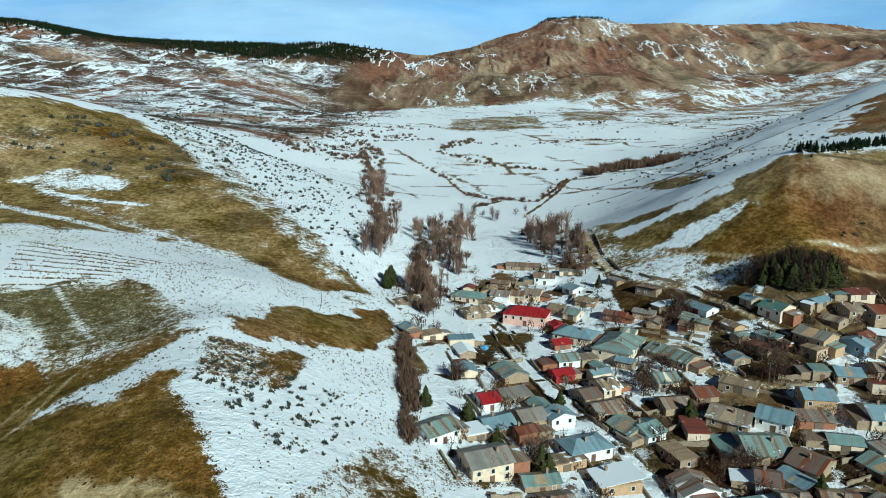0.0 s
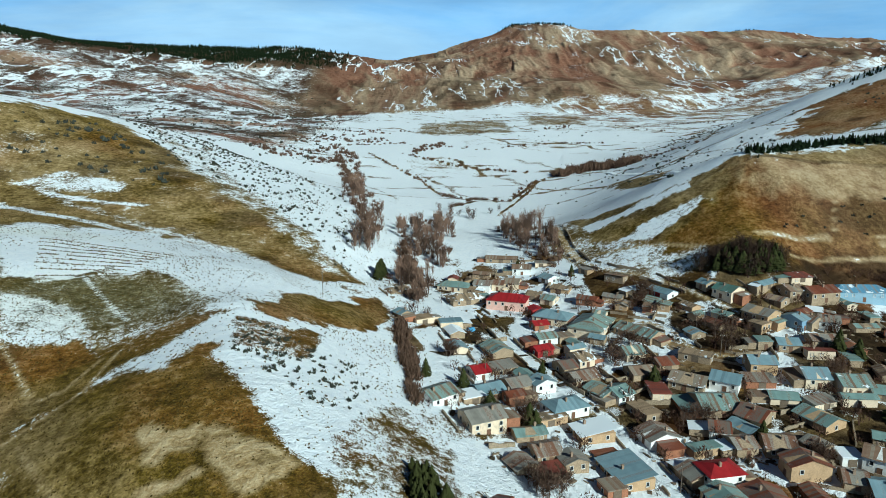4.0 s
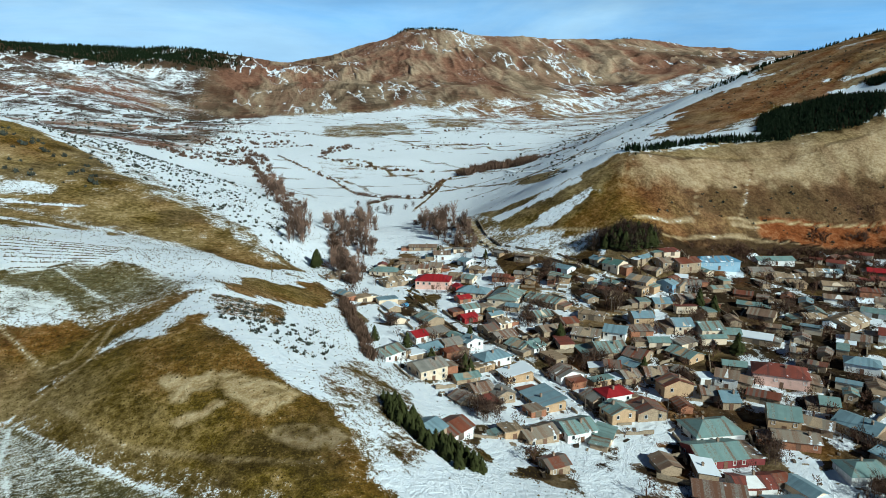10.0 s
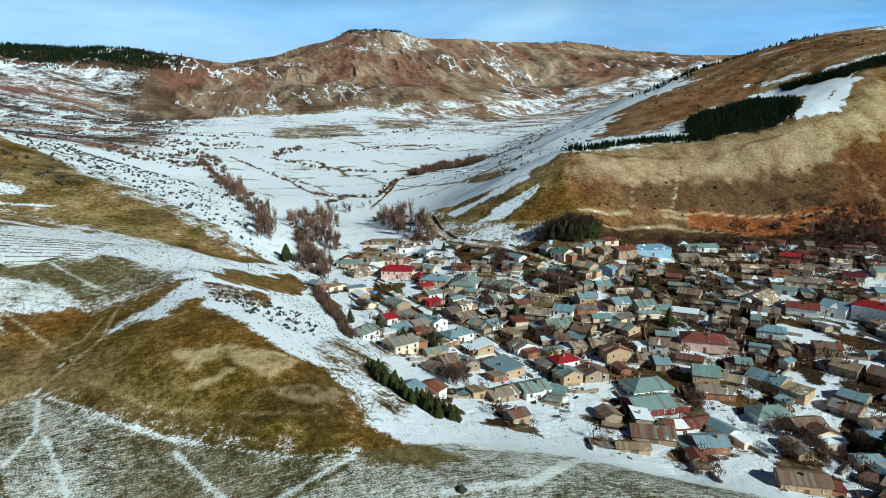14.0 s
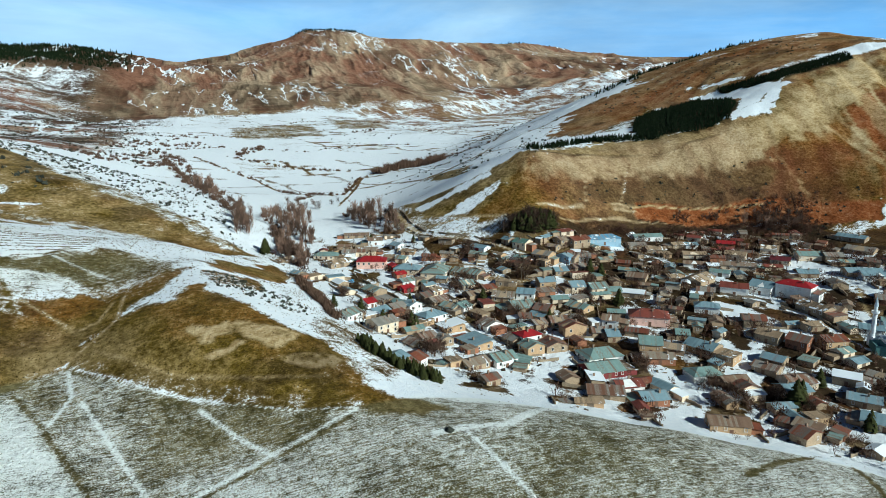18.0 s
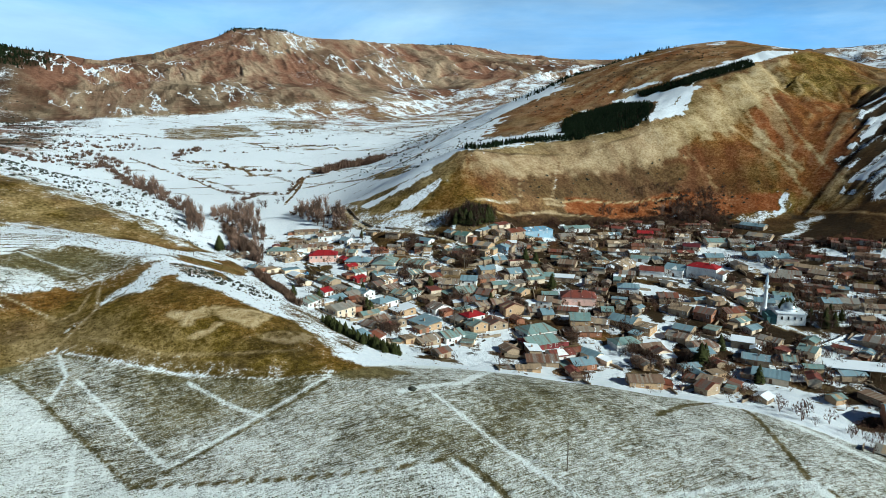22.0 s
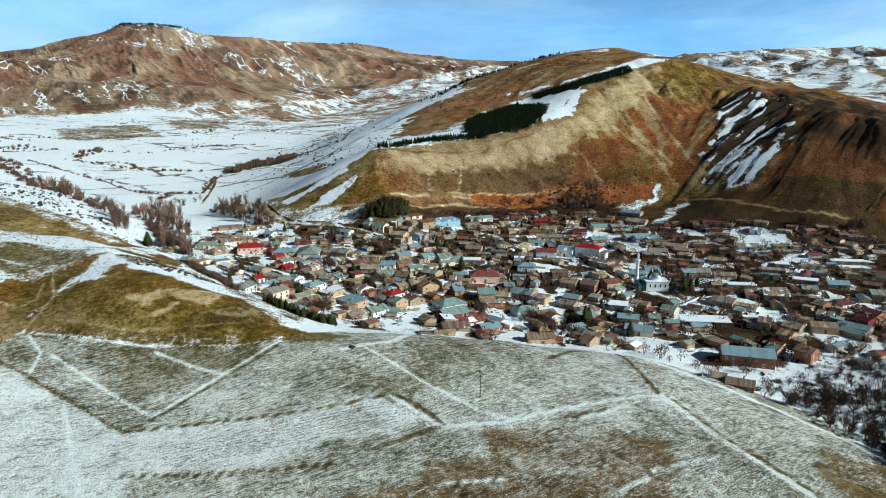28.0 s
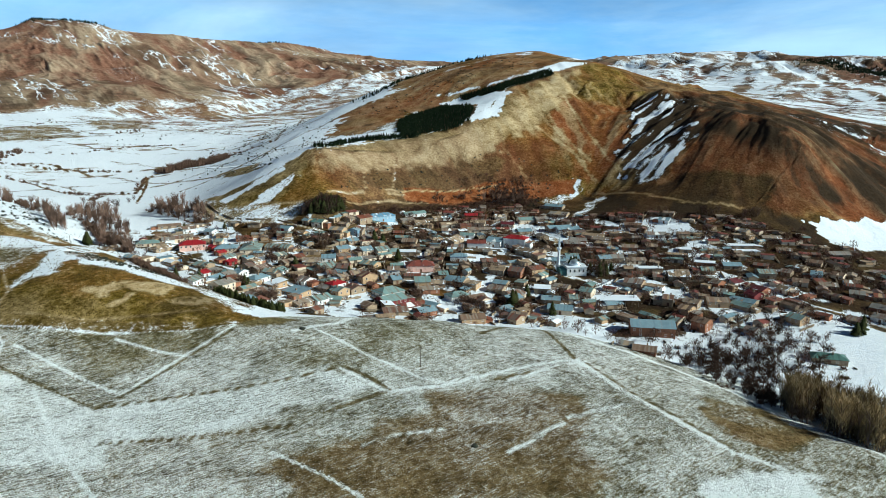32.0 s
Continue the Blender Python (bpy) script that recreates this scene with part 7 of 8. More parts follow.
grove("willow", 104, 12, 19, (126, -112), (156, -112), (164, -128), (146, -158), (120, -162), (116, -148), (120, -130))
grove("thorn", 36, 5, 9, (227, -44), (242, -70), (207, -90), (156, -92), (172, -59))
grove("thorn", 60, 5, 9, (139, -60), (150, -72), (141, -105), (130, -150), (118, -152), (123, -118), (131, -84))
grove("conifer", 3, 7, 10, (251, -99), (270, -104), (256, -111), (239, -106))
grove("conifer", 2, 9, 12, (147, 49), (151, 48), (144, 42), (140, 43))
grove("conifer", 2, 9, 12, (223, 65), (227, 62), (222, 57), (218, 61))
grove("bare", 14, 6, 10, (234, 63), (248, 47), (236, 39), (220, 50))
grove("bare", 10, 5, 9, (23, 169), (29, 169), (26, 153), (21, 156))
grove("bare", 16, 5, 9, (20, 131), (31, 133), (31, 120), (19, 118))
grove("bare", 10, 6, 9, (96, 262), (105, 262), (97, 238), (89, 238))
grove("bare", 12, 6, 10, (109, 231), (126, 231), (114, 202), (100, 204))
grove("bare", 10, 5, 8, (64, 205), (82, 228), (84, 222), (66, 197))
grove("bare", 8, 5, 8, (75, 162), (87, 169), (85, 161), (74, 155))
grove("bare", 12, 5, 9, (97, 137), (108, 140), (104, 130), (95, 128))
grove("bare", 8, 5, 8, (135, 184), (145, 185), (137, 172), (132, 176))
grove("bare", 6, 4, 7, (3, 213), (10, 217), (9, 206), (2, 205))
grove("bare", 12, 5, 8, (125, 85), (129, 72), (135, 59), (125, 53), (116, 72))
grove("bare", 10, 5, 8, (110, 103), (119, 106), (107, 86), (101, 88))
grove("bare", 8, 5, 8, (144, 56), (153, 47), (145, 40), (134, 47))
grove("bare", 10, 5, 9, (188, 201), (208, 204), (190, 177), (176, 181))
grove("bare", 8, 6, 9, (399, 64), (410, 53), (401, 48), (390, 59))
grove("bare", 8, 7, 10, (421, 37), (433, 26), (423, 22), (411, 32))
grove("bare", 14, 4, 8, (119, 63), (140, 54), (128, 43), (108, 51))
grove("scrub", 520, 0.8, 2.4, (-299, 779), (-188, 644), (-115, 581), (-61, 470), (-41, 338), (-37, 273), (-49, 293), (-80, 338), (-122, 401))
grove("scrub", 130, 1.0, 2.6, (-280, 610), (-234, 623), (-140, 452), (-135, 399), (-194, 461))
grove("scrub", 70, 1.6, 4.2, (-291, 445), (-252, 502), (-170, 419), (-148, 362), (-202, 383), (-256, 386))
grove("scrub", 120, 0.6, 1.7, (-64, 170), (-54, 169), (-35, 166), (-23, 166), (-24, 130), (-36, 124), (-50, 136), (-59, 140))
grove("scrub", 60, 0.4, 1, (-61, 172), (-53, 170), (-46, 151), (-55, 144), (-63, 151))
grove("scrub", 60, 1, 3, (238, 1723), (612, 1835), (390, 1007), (191, 1047), (11, 1080))
grove("scrub", 60, 1, 3, (197, 555), (270, 537), (373, 611), (325, 529), (167, 344), (133, 378))
LONE = ((-6, 183, 6.5), (10, 180, 7.5), (13, 178, 6), (37, 195, 5.5), (25, 157, 9), (27, 155, 7.5), (96, 145, 7), (140, 154, 9), (75, 185, 7), (152, 196, 10), (155, 193, 8), (166, 54, 8), (157, 26, 8.5), (48, 318, 6), (72, 295, 6), (231, 46, 9), (236, 44, 8))
lone_rng = random.Random(8)
for x, y, h in LONE:
    for turn in range(12):
        if not on_house(x, y, 1.0):
            break
        x, y = x + lone_rng.uniform(-2.5, 2.5), y + lone_rng.uniform(-2.5, 2.5)
    plant("conifer", x, y, h, lone_rng)
grove("scrub", 70, 1.5, 4, (-466, 1488), (-240, 1908), (-74, 984), (-150, 764), (-277, 955))


# ---- stuff nobody could count: woods on the hill, scrub on the slopes, hedges in the valley ----
def joined(name, tris, mat, label, category):
    v = np.array(tris, np.float32).reshape(-1, 3)
    me = bpy.data.meshes.new(name)
    me.vertices.add(len(v))
    me.vertices.foreach_set("co", v.ravel())
    me.loops.add(len(v))
    me.loops.foreach_set("vertex_index", np.arange(len(v), dtype=np.int32))
    me.polygons.add(len(v) // 3)
    me.polygons.foreach_set("loop_start", np.arange(0, len(v), 3, dtype=np.int32))
    me.update()
    me.materials.append(mat)
    return tagged(new(name, me), label, category, kind="stuff")


def small_conifer(out, x, y, z, h, rng):
    for tier in range(5):
        zz = 0.08 + tier * 0.18
        r = (0.26 * (1 - zz) + 0.03) * h
        for k in range(5):
            a = rng.uniform(0, 2 * math.pi)
            rr = r * rng.uniform(0.7, 1.15)
            cx, cy, cz = x + math.cos(a) * rr, y + math.sin(a) * rr, z + (zz - 0.06 + rng.uniform(-0.03, 0.03)) * h
            sx, sy = -math.sin(a) * rr * 0.75, math.cos(a) * rr * 0.75
            out += [(x, y, z + (zz + 0.22) * h), (cx - sx, cy - sy, cz), (cx + sx, cy + sy, cz)]


def clump(out, x, y, z, h, rng, twigs=26):
    for k in range(twigs):
        a, r = rng.uniform(0, 2 * math.pi), rng.uniform(0.0, 0.55) * h
        px_, py_, pz_ = x + math.cos(a) * r, y + math.sin(a) * r, z + rng.uniform(-0.05, 0.35) * h
        b = rng.uniform(0, 2 * math.pi)
        w, u = (rng.uniform(0.12, 0.30) if twigs < 20 else rng.uniform(0.03, 0.08)) * h, rng.uniform(0.25, 0.70) * h
        out += [(px_ - math.cos(b) * w, py_ - math.sin(b) * w, pz_), (px_ + math.cos(b) * w, py_ + math.sin(b) * w, pz_), (px_ + rng.uniform(-0.3, 0.3) * h, py_ + rng.uniform(-0.3, 0.3) * h, pz_ + u)]


def crown(out, x, y, z, h, rng):
    """A bare bush or small tree: a few stems, and a round head of fine twigs."""
    for k in range(5):
        a, r = rng.uniform(0, 2 * math.pi), rng.uniform(0.05, 0.3) * h
        out += [(x - 0.025 * h, y, z), (x + 0.025 * h, y, z), (x + math.cos(a) * r, y + math.sin(a) * r, z + rng.uniform(0.5, 0.8) * h)]
    for k in range(95):
        a, c = rng.uniform(0, 2 * math.pi), rng.uniform(-0.7, 1.0)
        r = 0.42 * h * rng.random() ** 0.4
        px_, py_, pz_ = x + math.cos(a) * r * math.sqrt(1 - c * c), y + math.sin(a) * r * math.sqrt(1 - c * c), z + 0.55 * h + c * r
        w, u, b = rng.uniform(0.018, 0.050) * h, rng.uniform(0.10, 0.24) * h, rng.uniform(0, 2 * math.pi)
        dx, dy, dz = (px_ - x) / h * 0.5 + rng.uniform(-0.5, 0.5), (py_ - y) / h * 0.5 + rng.uniform(-0.5, 0.5), rng.uniform(-0.1, 1.0)
        out += [(px_ - math.cos(b) * w, py_ - math.sin(b) * w, pz_), (px_ + math.cos(b) * w, py_ + math.sin(b) * w, pz_), (px_ + dx * u, py_ + dy * u, pz_ + dz * u)]


def woods(count, lo, hi, *pts):
    pts = list(pts)
    rng = random.Random(count)
    x0, x1, y0, y1 = min(p[0] for p in pts), max(p[0] for p in pts), min(p[1] for p in pts), max(p[1] for p in pts)
    made = 0
    while made < count:
        x, y = rng.uniform(x0, x1), rng.uniform(y0, y1)
        if in_outline(x, y, pts):
            small_conifer(WOOD, x, y, height(x, y) - 0.2, rng.uniform(lo, hi), rng)
            made += 1


WOOD = []
woods(2300, 2.6, 4.6, (303, 358), (320, 392), (333, 408), (367, 448), (410, 449), (443, 444), (424, 373), (390, 345), (352, 345))
woods(1100, 2.4, 4.0, (467, 446), (497, 407), (586, 394), (577, 375), (484, 384), (461, 429))


def tree_line(count, lo, hi, spread_, *pts):
    """Small conifers strung along a crest."""
    rng = random.Random(count)
    for k in range(count):
        s = rng.uniform(0, len(pts) - 1.001)
        (ax, ay), (bx, by) = pts[int(s)], pts[int(s) + 1]
        f = s - int(s)
        x, y = ax + (bx - ax) * f + rng.gauss(0, spread_), ay + (by - ay) * f + rng.gauss(0, spread_)
        small_conifer(WOOD, x, y, height(x, y) - 0.2, rng.uniform(lo, hi), rng)


tree_line(420, 2.0, 5.5, 3, (180, 334), (245, 369), (279, 358), (319, 352))
tree_line(260, 3, 6, 9, (420, 610), (500, 620), (600, 632), (680, 600))
tree_line(2600, 10, 17, 105, (-1900, 2190), (-1587, 2450), (-1408, 2660), (-1230, 2850), (-842, 2990), (-495, 3165))
tree_line(2600, 9, 15, 70, (-1830, 2070), (-1510, 2330), (-1330, 2530), (-1150, 2720), (-770, 2840), (-440, 3020))
tree_line(3000, 9, 15, 80, (-1740, 1960), (-1430, 2210), (-1250, 2410), (-1070, 2590), (-690, 2700), (-380, 2890))
tree_line(160, 10, 15, 30, (520, 3650), (840, 3650))
tree_line(1500, 4, 8, 38, (2235, 650), (2220, 560), (2190, 470), (2150, 370))
tree_line(120, 10, 15, 30, (1720, 3670), (1900, 3690), (2100, 3570))
joined("hill_woods", WOOD, NEEDLES, "dark conifer plantation on the snowy hillside", "woods")


def hedge(count, lo, hi, *pts):
    rng = random.Random(count * 7 + int(pts[0][0]))
    for k in range(count):
        s = rng.uniform(0, len(pts) - 1.001)
        (ax, ay), (bx, by) = pts[int(s)], pts[int(s) + 1]
        f = s - int(s)
        SCRUBS.append((ax + (bx - ax) * f + rng.gauss(0, 2), ay + (by - ay) * f + rng.gauss(0, 2), rng.uniform(lo, hi), "hedge"))


hedge(60, 1.2, 4.5, (24, 516), (50, 565), (78, 549), (125, 665))
hedge(50, 1.2, 4.5, (-68, 879), (1, 684), (19, 582), (44, 558))
hedge(40, 1.2, 4.5, (-22, 885), (62, 768), (127, 729))
hedge(70, 1.2, 4.5, (-128, 952), (-21, 1020), (97, 934), (224, 1025), (300, 1012))
hedge(60, 1.2, 4.5, (-290, 1263), (-163, 1215), (-39, 1170))
hedge(40, 1.2, 4.5, (26, 1265), (189, 1661), (379, 1844), (585, 1953))
hedge(40, 1.2, 4.5, (-11, 1972), (128, 2015), (343, 2016))
hedge(50, 1.2, 4.5, (127, 663), (183, 721), (254, 715), (284, 617))
hedge(30, 1.2, 4.5, (305, 1178), (500, 1328), (598, 1252))
hedge(60, 1.2, 4.5, (-483, 1383), (-308, 1086), (-194, 876), (-130, 764))
hedge(30, 1.2, 4.5, (393, 1754), (408, 1367), (456, 1150))
hedge(50, 1.2, 4.5, (-497, 1673), (-380, 1961), (-226, 1829), (-69, 1570))
hedge(40, 1.2, 4.5, (-99, 1171), (-62, 1264), (44, 1196), (132, 1211))
hedge(40, 1.2, 4.5, (726, 2034), (836, 2011), (889, 1790), (897, 1604))


# brown brush and fruit bushes in the yards between the houses
rng_b = random.Random(41)
made = 0
while made < 110:
    x, y = rng_b.uniform(125, 232), rng_b.uniform(-110, 8)
    if in_outline(x, y, [(134, 6), (162, -20), (196, -42), (232, -66), (225, -108), (190, -104), (150, -75), (138, -50), (128, -18)]) and not on_house(x, y, 0.5):
        SCRUBS.append((x, y, rng_b.triangular(2.0, 8.0, 4.0), "brush"))
        made += 1
for k in range(150):
    x, y = rng_b.uniform(312, 390), rng_b.uniform(208, 284)
    if in_outline(x, y, [(312, 284), (345, 277), (390, 246), (355, 209), (316, 236)]) and not on_house(x, y, 0.5):
        SCRUBS.append((x, y, rng_b.uniform(3.0, 7.0), "brush"))
made = 0
made = 0
while made < 2200:
    p = rng_b.choice(PLOTS)
    if p[0] < 240 and rng_b.random() < (0.7 if p[0] < 130 else 0.4):
        continue
    a, d = rng_b.uniform(0, 2 * math.pi), p[2] + rng_b.uniform(1.0, 6.0)
    x, y = p[0] + math.cos(a) * d, p[1] + math.sin(a) * d
    if not on_house(x, y, 0.6) and min(math.hypot(x - q, y - r) for q, r in ROADS) > 3.0:
        SCRUBS.append((x, y, rng_b.triangular(1.8, 7.5, 3.2), "brush"))
        made += 1
# dark thickets along the foot of the red bank
for k in range(320):
    f = rng_b.random()
    x, y = 205 + 150 * f + rng_b.gauss(0, 4), 262 - 26 * f * f - abs(rng_b.gauss(0, 7))
    if not on_house(x, y, 0.6):
        SCRUBS.append((x, y, rng_b.triangular(2.0, 6.5, 3.0), "brush"))
# scattered growth in the broken hills west of the valley and on the far flank
rng_ = random.Random(99)
for k in range(2600):
    x, y = rng_.uniform(-1300, 300), rng_.uniform(700, 2300)
    if x < -70 - 0.14 * (y - 700) or rng_.random() < 0.03:
        SCRUBS.append((x, y, rng_.uniform(1.5, 5.0), "far"))
for k in range(260):
    f = rng_.random()
    x, y = 150 + f * 500 + rng_.gauss(0, 45), 520 + f * 640 + rng_.gauss(0, 60)
    SCRUBS.append((x, y, rng_.uniform(1.0, 3.0), "far"))
BUSH, HEDGE, BRUSH = [], [], []
for x, y, h, kind in SCRUBS:
    if kind == "brush":
        crown(BRUSH, x, y, height(x, y) - 0.1, h, rng_)
        continue
    clump(HEDGE if kind in ("hedge", "bush") else BUSH, x, y, height(x, y) - 0.1, h, rng_, 14 if kind == "far" else 18 if kind == "scrub" else 64)
joined("scrub", BUSH, SCRUB, "dark low scrub dotted over the snowy slopes", "scrub")
joined("yard_brush", BRUSH, BRUSHWOOD, "dark leafless brush between the village houses", "brush")
joined("hedges", HEDGE, TWIG, "leafless brown hedges along the field edges", "hedge")
for kind in MODELS:
    for t in MODELS[kind]:
        for o in list(t.children_recursive) + [t]:
            bpy.data.objects.remove(o)


# ---- the mosque ----
def lathe(bm, profile, sides=16, x=0.0, y=0.0):
    rings = [[bm.verts.new((x + r * math.cos(2 * math.pi * k / sides), y + r * math.sin(2 * math.pi * k / sides), z)) for k in range(sides)] for r, z in profile]
    for a, b in zip(rings, rings[1:]):
        for k in range(sides):
            j = (k + 1) % sides
            bm.faces.new((a[k], a[j], b[j], b[k]))
    bm.faces.new(rings[-1])
    bm.faces.new(rings[0][::-1])


MINARET = plain("minaret_paint", (0.78, 0.80, 0.80), 0.7, 0.0, 0.06, 0.6)
DOME = plain("dome_lead", (0.52, 0.58, 0.60), 0.35, 0.6, 0.12, 0.8)
TEALWALL = wall_material("wall_teal", (0.10, 0.20, 0.19), (0.06, 0.12, 0.12))

mx, my = 222.0, 60.0
mosque = tagged(new("mosque"), "small village mosque with a grey lead dome and pale walls", "mosque")
mosque.matrix_basis = pose(mx, my, height(mx, my), 0, 0, -38) @ Matrix.Diagonal((0.85, 0.85, 0.85, 1))
bm = bmesh.new()
box(bm, -8, 8, -7, 7, -2.5, 6.2)
part("wall", bm, WALLS["white"], mosque)
bm = bmesh.new()
box(bm, -8.5, 8.5, -7.5, 7.5, 6.2, 6.7)
part("roof", bm, ROOFS["snow"], mosque)
bm = bmesh.new()
lathe(bm, [(4.6, 6.7), (4.6, 7.6), (4.4, 8.0)], 20)
part("drum", bm, MINARET, mosque)
bm = bmesh.new()
lathe(bm, [(4.5 * math.cos(a), 8.0 + 3.4 * math.sin(a)) for a in [k * math.pi / 2 / 9 for k in range(9)]] + [(0.25, 11.5), (0.08, 12.6)], 24)
part("dome", bm, DOME, mosque, "ribbed grey lead dome")
bm = bmesh.new()
box(bm, -13.5, -8.0, -6, 6, -2.5, 4.4)
part("porch", bm, TEALWALL, mosque, "dark teal glazed porch")
for k in range(4):
    w = part("window", WINDOW, None, mosque, at=pose(-5.4 + k * 3.6, -7.05, 3.4) @ Matrix.Diagonal((1.1, 1, 1.7, 1)))
    part("pane", PANE, None, w)

minaret = tagged(new("minaret"), "slender white minaret with one balcony and a pointed cap", "minaret")
minaret.matrix_basis = pose(217.0, 70.3, height(217.0, 70.3))
bm = bmesh.new()
box(bm, -1.4, 1.4, -1.4, 1.4, -2.0, 4.5)
part("base", bm, MINARET, minaret)
bm = bmesh.new()
lathe(bm, [(1.25, 4.5), (1.0, 5.6), (0.92, 15.0)], 14)
part("shaft", bm, MINARET, minaret)
bm = bmesh.new()
lathe(bm, [(0.95, 14.6), (1.65, 15.3), (1.65, 16.3), (1.5, 16.3), (1.5, 15.5)], 14)
part("balcony", bm, MINARET, minaret)
bm = bmesh.new()
lathe(bm, [(0.72, 15.0), (0.70, 18.4)], 14)
part("upper_shaft", bm, MINARET, minaret)
bm = bmesh.new()
lathe(bm, [(0.95, 18.4), (0.5, 20.6), (0.06, 23.2), (0.05, 24.2)], 14)
part("cap", bm, DOME, minaret, "pointed grey metal cap")


# ---- an open shed with a snowed roof ----
shed = tagged(new("open_shed"), "long open shed on timber posts under a snow-covered roof", "shed")
shed.matrix_basis = pose(198.0, 9.0, height(198.0, 9.0), 0, 0, -42) @ Matrix.Diagonal((0.86, 0.86, 0.9, 1))
bm = bmesh.new()
sheet(bm, ((-15, -6, 3.9), (15, -6, 3.9)), ((-15, 6, 4.6), (15, 6, 4.6)), 0.3)
part("roof", bm, ROOFS["snow"], shed)
for k in range(7):
    for sy in (-1, 1):
        bm = bmesh.new()
        box(bm, -0.14, 0.14, -0.14, 0.14, -2.0, 4.0)
        part("post", bm, TIMBER, shed, at=pose(-14 + k * 4.66, sy * 5.4, 0.0))


# ---- poles with their cross-arms ----
def pole_thing():
    thing = tagged(new("utility_pole"), "weathered wooden power pole with a cross-arm", "pole", "power poles")
    bm = bmesh.new()
    limb(bm, Vector((0, 0, -1)), Vector((0, 0, 8.6)), 0.16, 0.11, 8)
    part("post", bm, POLE, thing)
    bm = bmesh.new()
    box(bm, -0.9, 0.9, -0.07, 0.07, 7.9, 8.05)
    part("cross_arm", bm, POLE, thing)
    for k in (-0.8, 0.0, 0.8):
        bm = bmesh.new()
        lathe(bm, [(0.06, 8.05), (0.09, 8.15), (0.04, 8.28)], 6, k)
        part("insulator", bm, FRAME, thing)
    return thing


first = pole_thing()
POLES = ((106.3, 200.4), (60.8, 126.5), (15.4, 189.3), (68.9, 218.9), (207.2, 66.8), (142.0, 93.2), (20.1, -18.7), (259.6, -75.2), (278.9, -59.7), (-48.5, 244.1), (84.5, 113.5), (178.6, 92.4), (242.5, 3.8), (321.3, 26.5), (151.7, 246.8), (158.1, 59.4), (-12.7, 318.9), (197.5, -61.8))
for k, (x, y) in enumerate(POLES):
    m = pose(x, y, height(x, y), 0, 0, (k * 47) % 180)
    if k == 0:
        first.matrix_basis = m
    else:
        copy_thing(first, m)


# ---- stone walls along the streets and round the yards ----
def yard_wall(x, y, turn, length, h, rng):
    bm = bmesh.new()
    n = max(2, int(length / 1.6))
    rows_ = []
    for k in range(n + 1):
        u = -length / 2 + length * k / n
        top = h * rng.uniform(0.72, 1.08)
        w = 0.26 * rng.uniform(0.85, 1.15)
        c, s = math.cos(radians(turn)), math.sin(radians(turn))
        g = height(x + u * c, y + u * s) - height(x, y)
        rows_.append([bm.verts.new(p) for p in ((u, -w, g - 0.6), (u, -w * 0.8, g + top), (u, w * 0.8, g + top), (u, w, g - 0.6))])
    for a, b in zip(rows_, rows_[1:]):
        for k in range(4):
            j = (k + 1) % 4
            bm.faces.new((a[k], b[k], b[j], a[j]))
    bm.faces.new(rows_[0])
    bm.faces.new(rows_[-1][::-1])
    bmesh.ops.recalc_face_normals(bm, faces=bm.faces)
    me = bpy.data.meshes.new("yard_wall")
    bm.to_mesh(me)
    bm.free()
    me.materials.append(STONEWALL)
    ob = tagged(new("yard_wall", me), "low dry-stone wall bordering a village yard", "wall", "yard walls")
    ob.matrix_basis = pose(x, y, height(x, y), 0, 0, turn)
    return ob


rng_w = random.Random(17)
walls_made = 0
for (ax, ay), (bx, by) in zip(ROADS, ROADS[1:]):
    d = math.hypot(bx - ax, by - ay)
    if d > 8 or d < 1 or walls_made > 120 or ax < -20:
        continue
    turn = math.degrees(math.atan2(by - ay, bx - ax))
    for side in (-1, 1):
        ox, oy = -(by - ay) / d * 3.1 * side, (bx - ax) / d * 3.1 * side
        x, y = (ax + bx) / 2 + ox, (ay + by) / 2 + oy
        if rng_w.random() < 0.62 and not on_house(x, y, 0.4) and not on_house(ax + ox, ay + oy, 0.2) and not on_house(bx + ox, by + oy, 0.2):
            yard_wall(x, y, turn, d * 1.0, rng_w.uniform(0.8, 1.5), rng_w)
            walls_made += 1
for hx, hy, r, length, depth, turn in PLOTS:
    for again in range(1 if rng_w.random() < 0.7 else 0):
        side = rng_w.choice((-1, 1))
        c, s = math.cos(radians(turn)), math.sin(radians(turn))
        u, v = side * (length / 2 + rng_w.uniform(1.5, 5)), rng_w.uniform(-5, 5)
        x, y = hx + u * c - v * s, hy + u * s + v * c
        if not on_house(x, y, 1.2) and not any(math.hypot(x - a, y - b) < 4 for a, b in ROADS):
            yard_wall(x, y, turn + (0 if rng_w.random() < 0.5 else 90), rng_w.uniform(7, 15), rng_w.uniform(0.9, 1.8), rng_w)


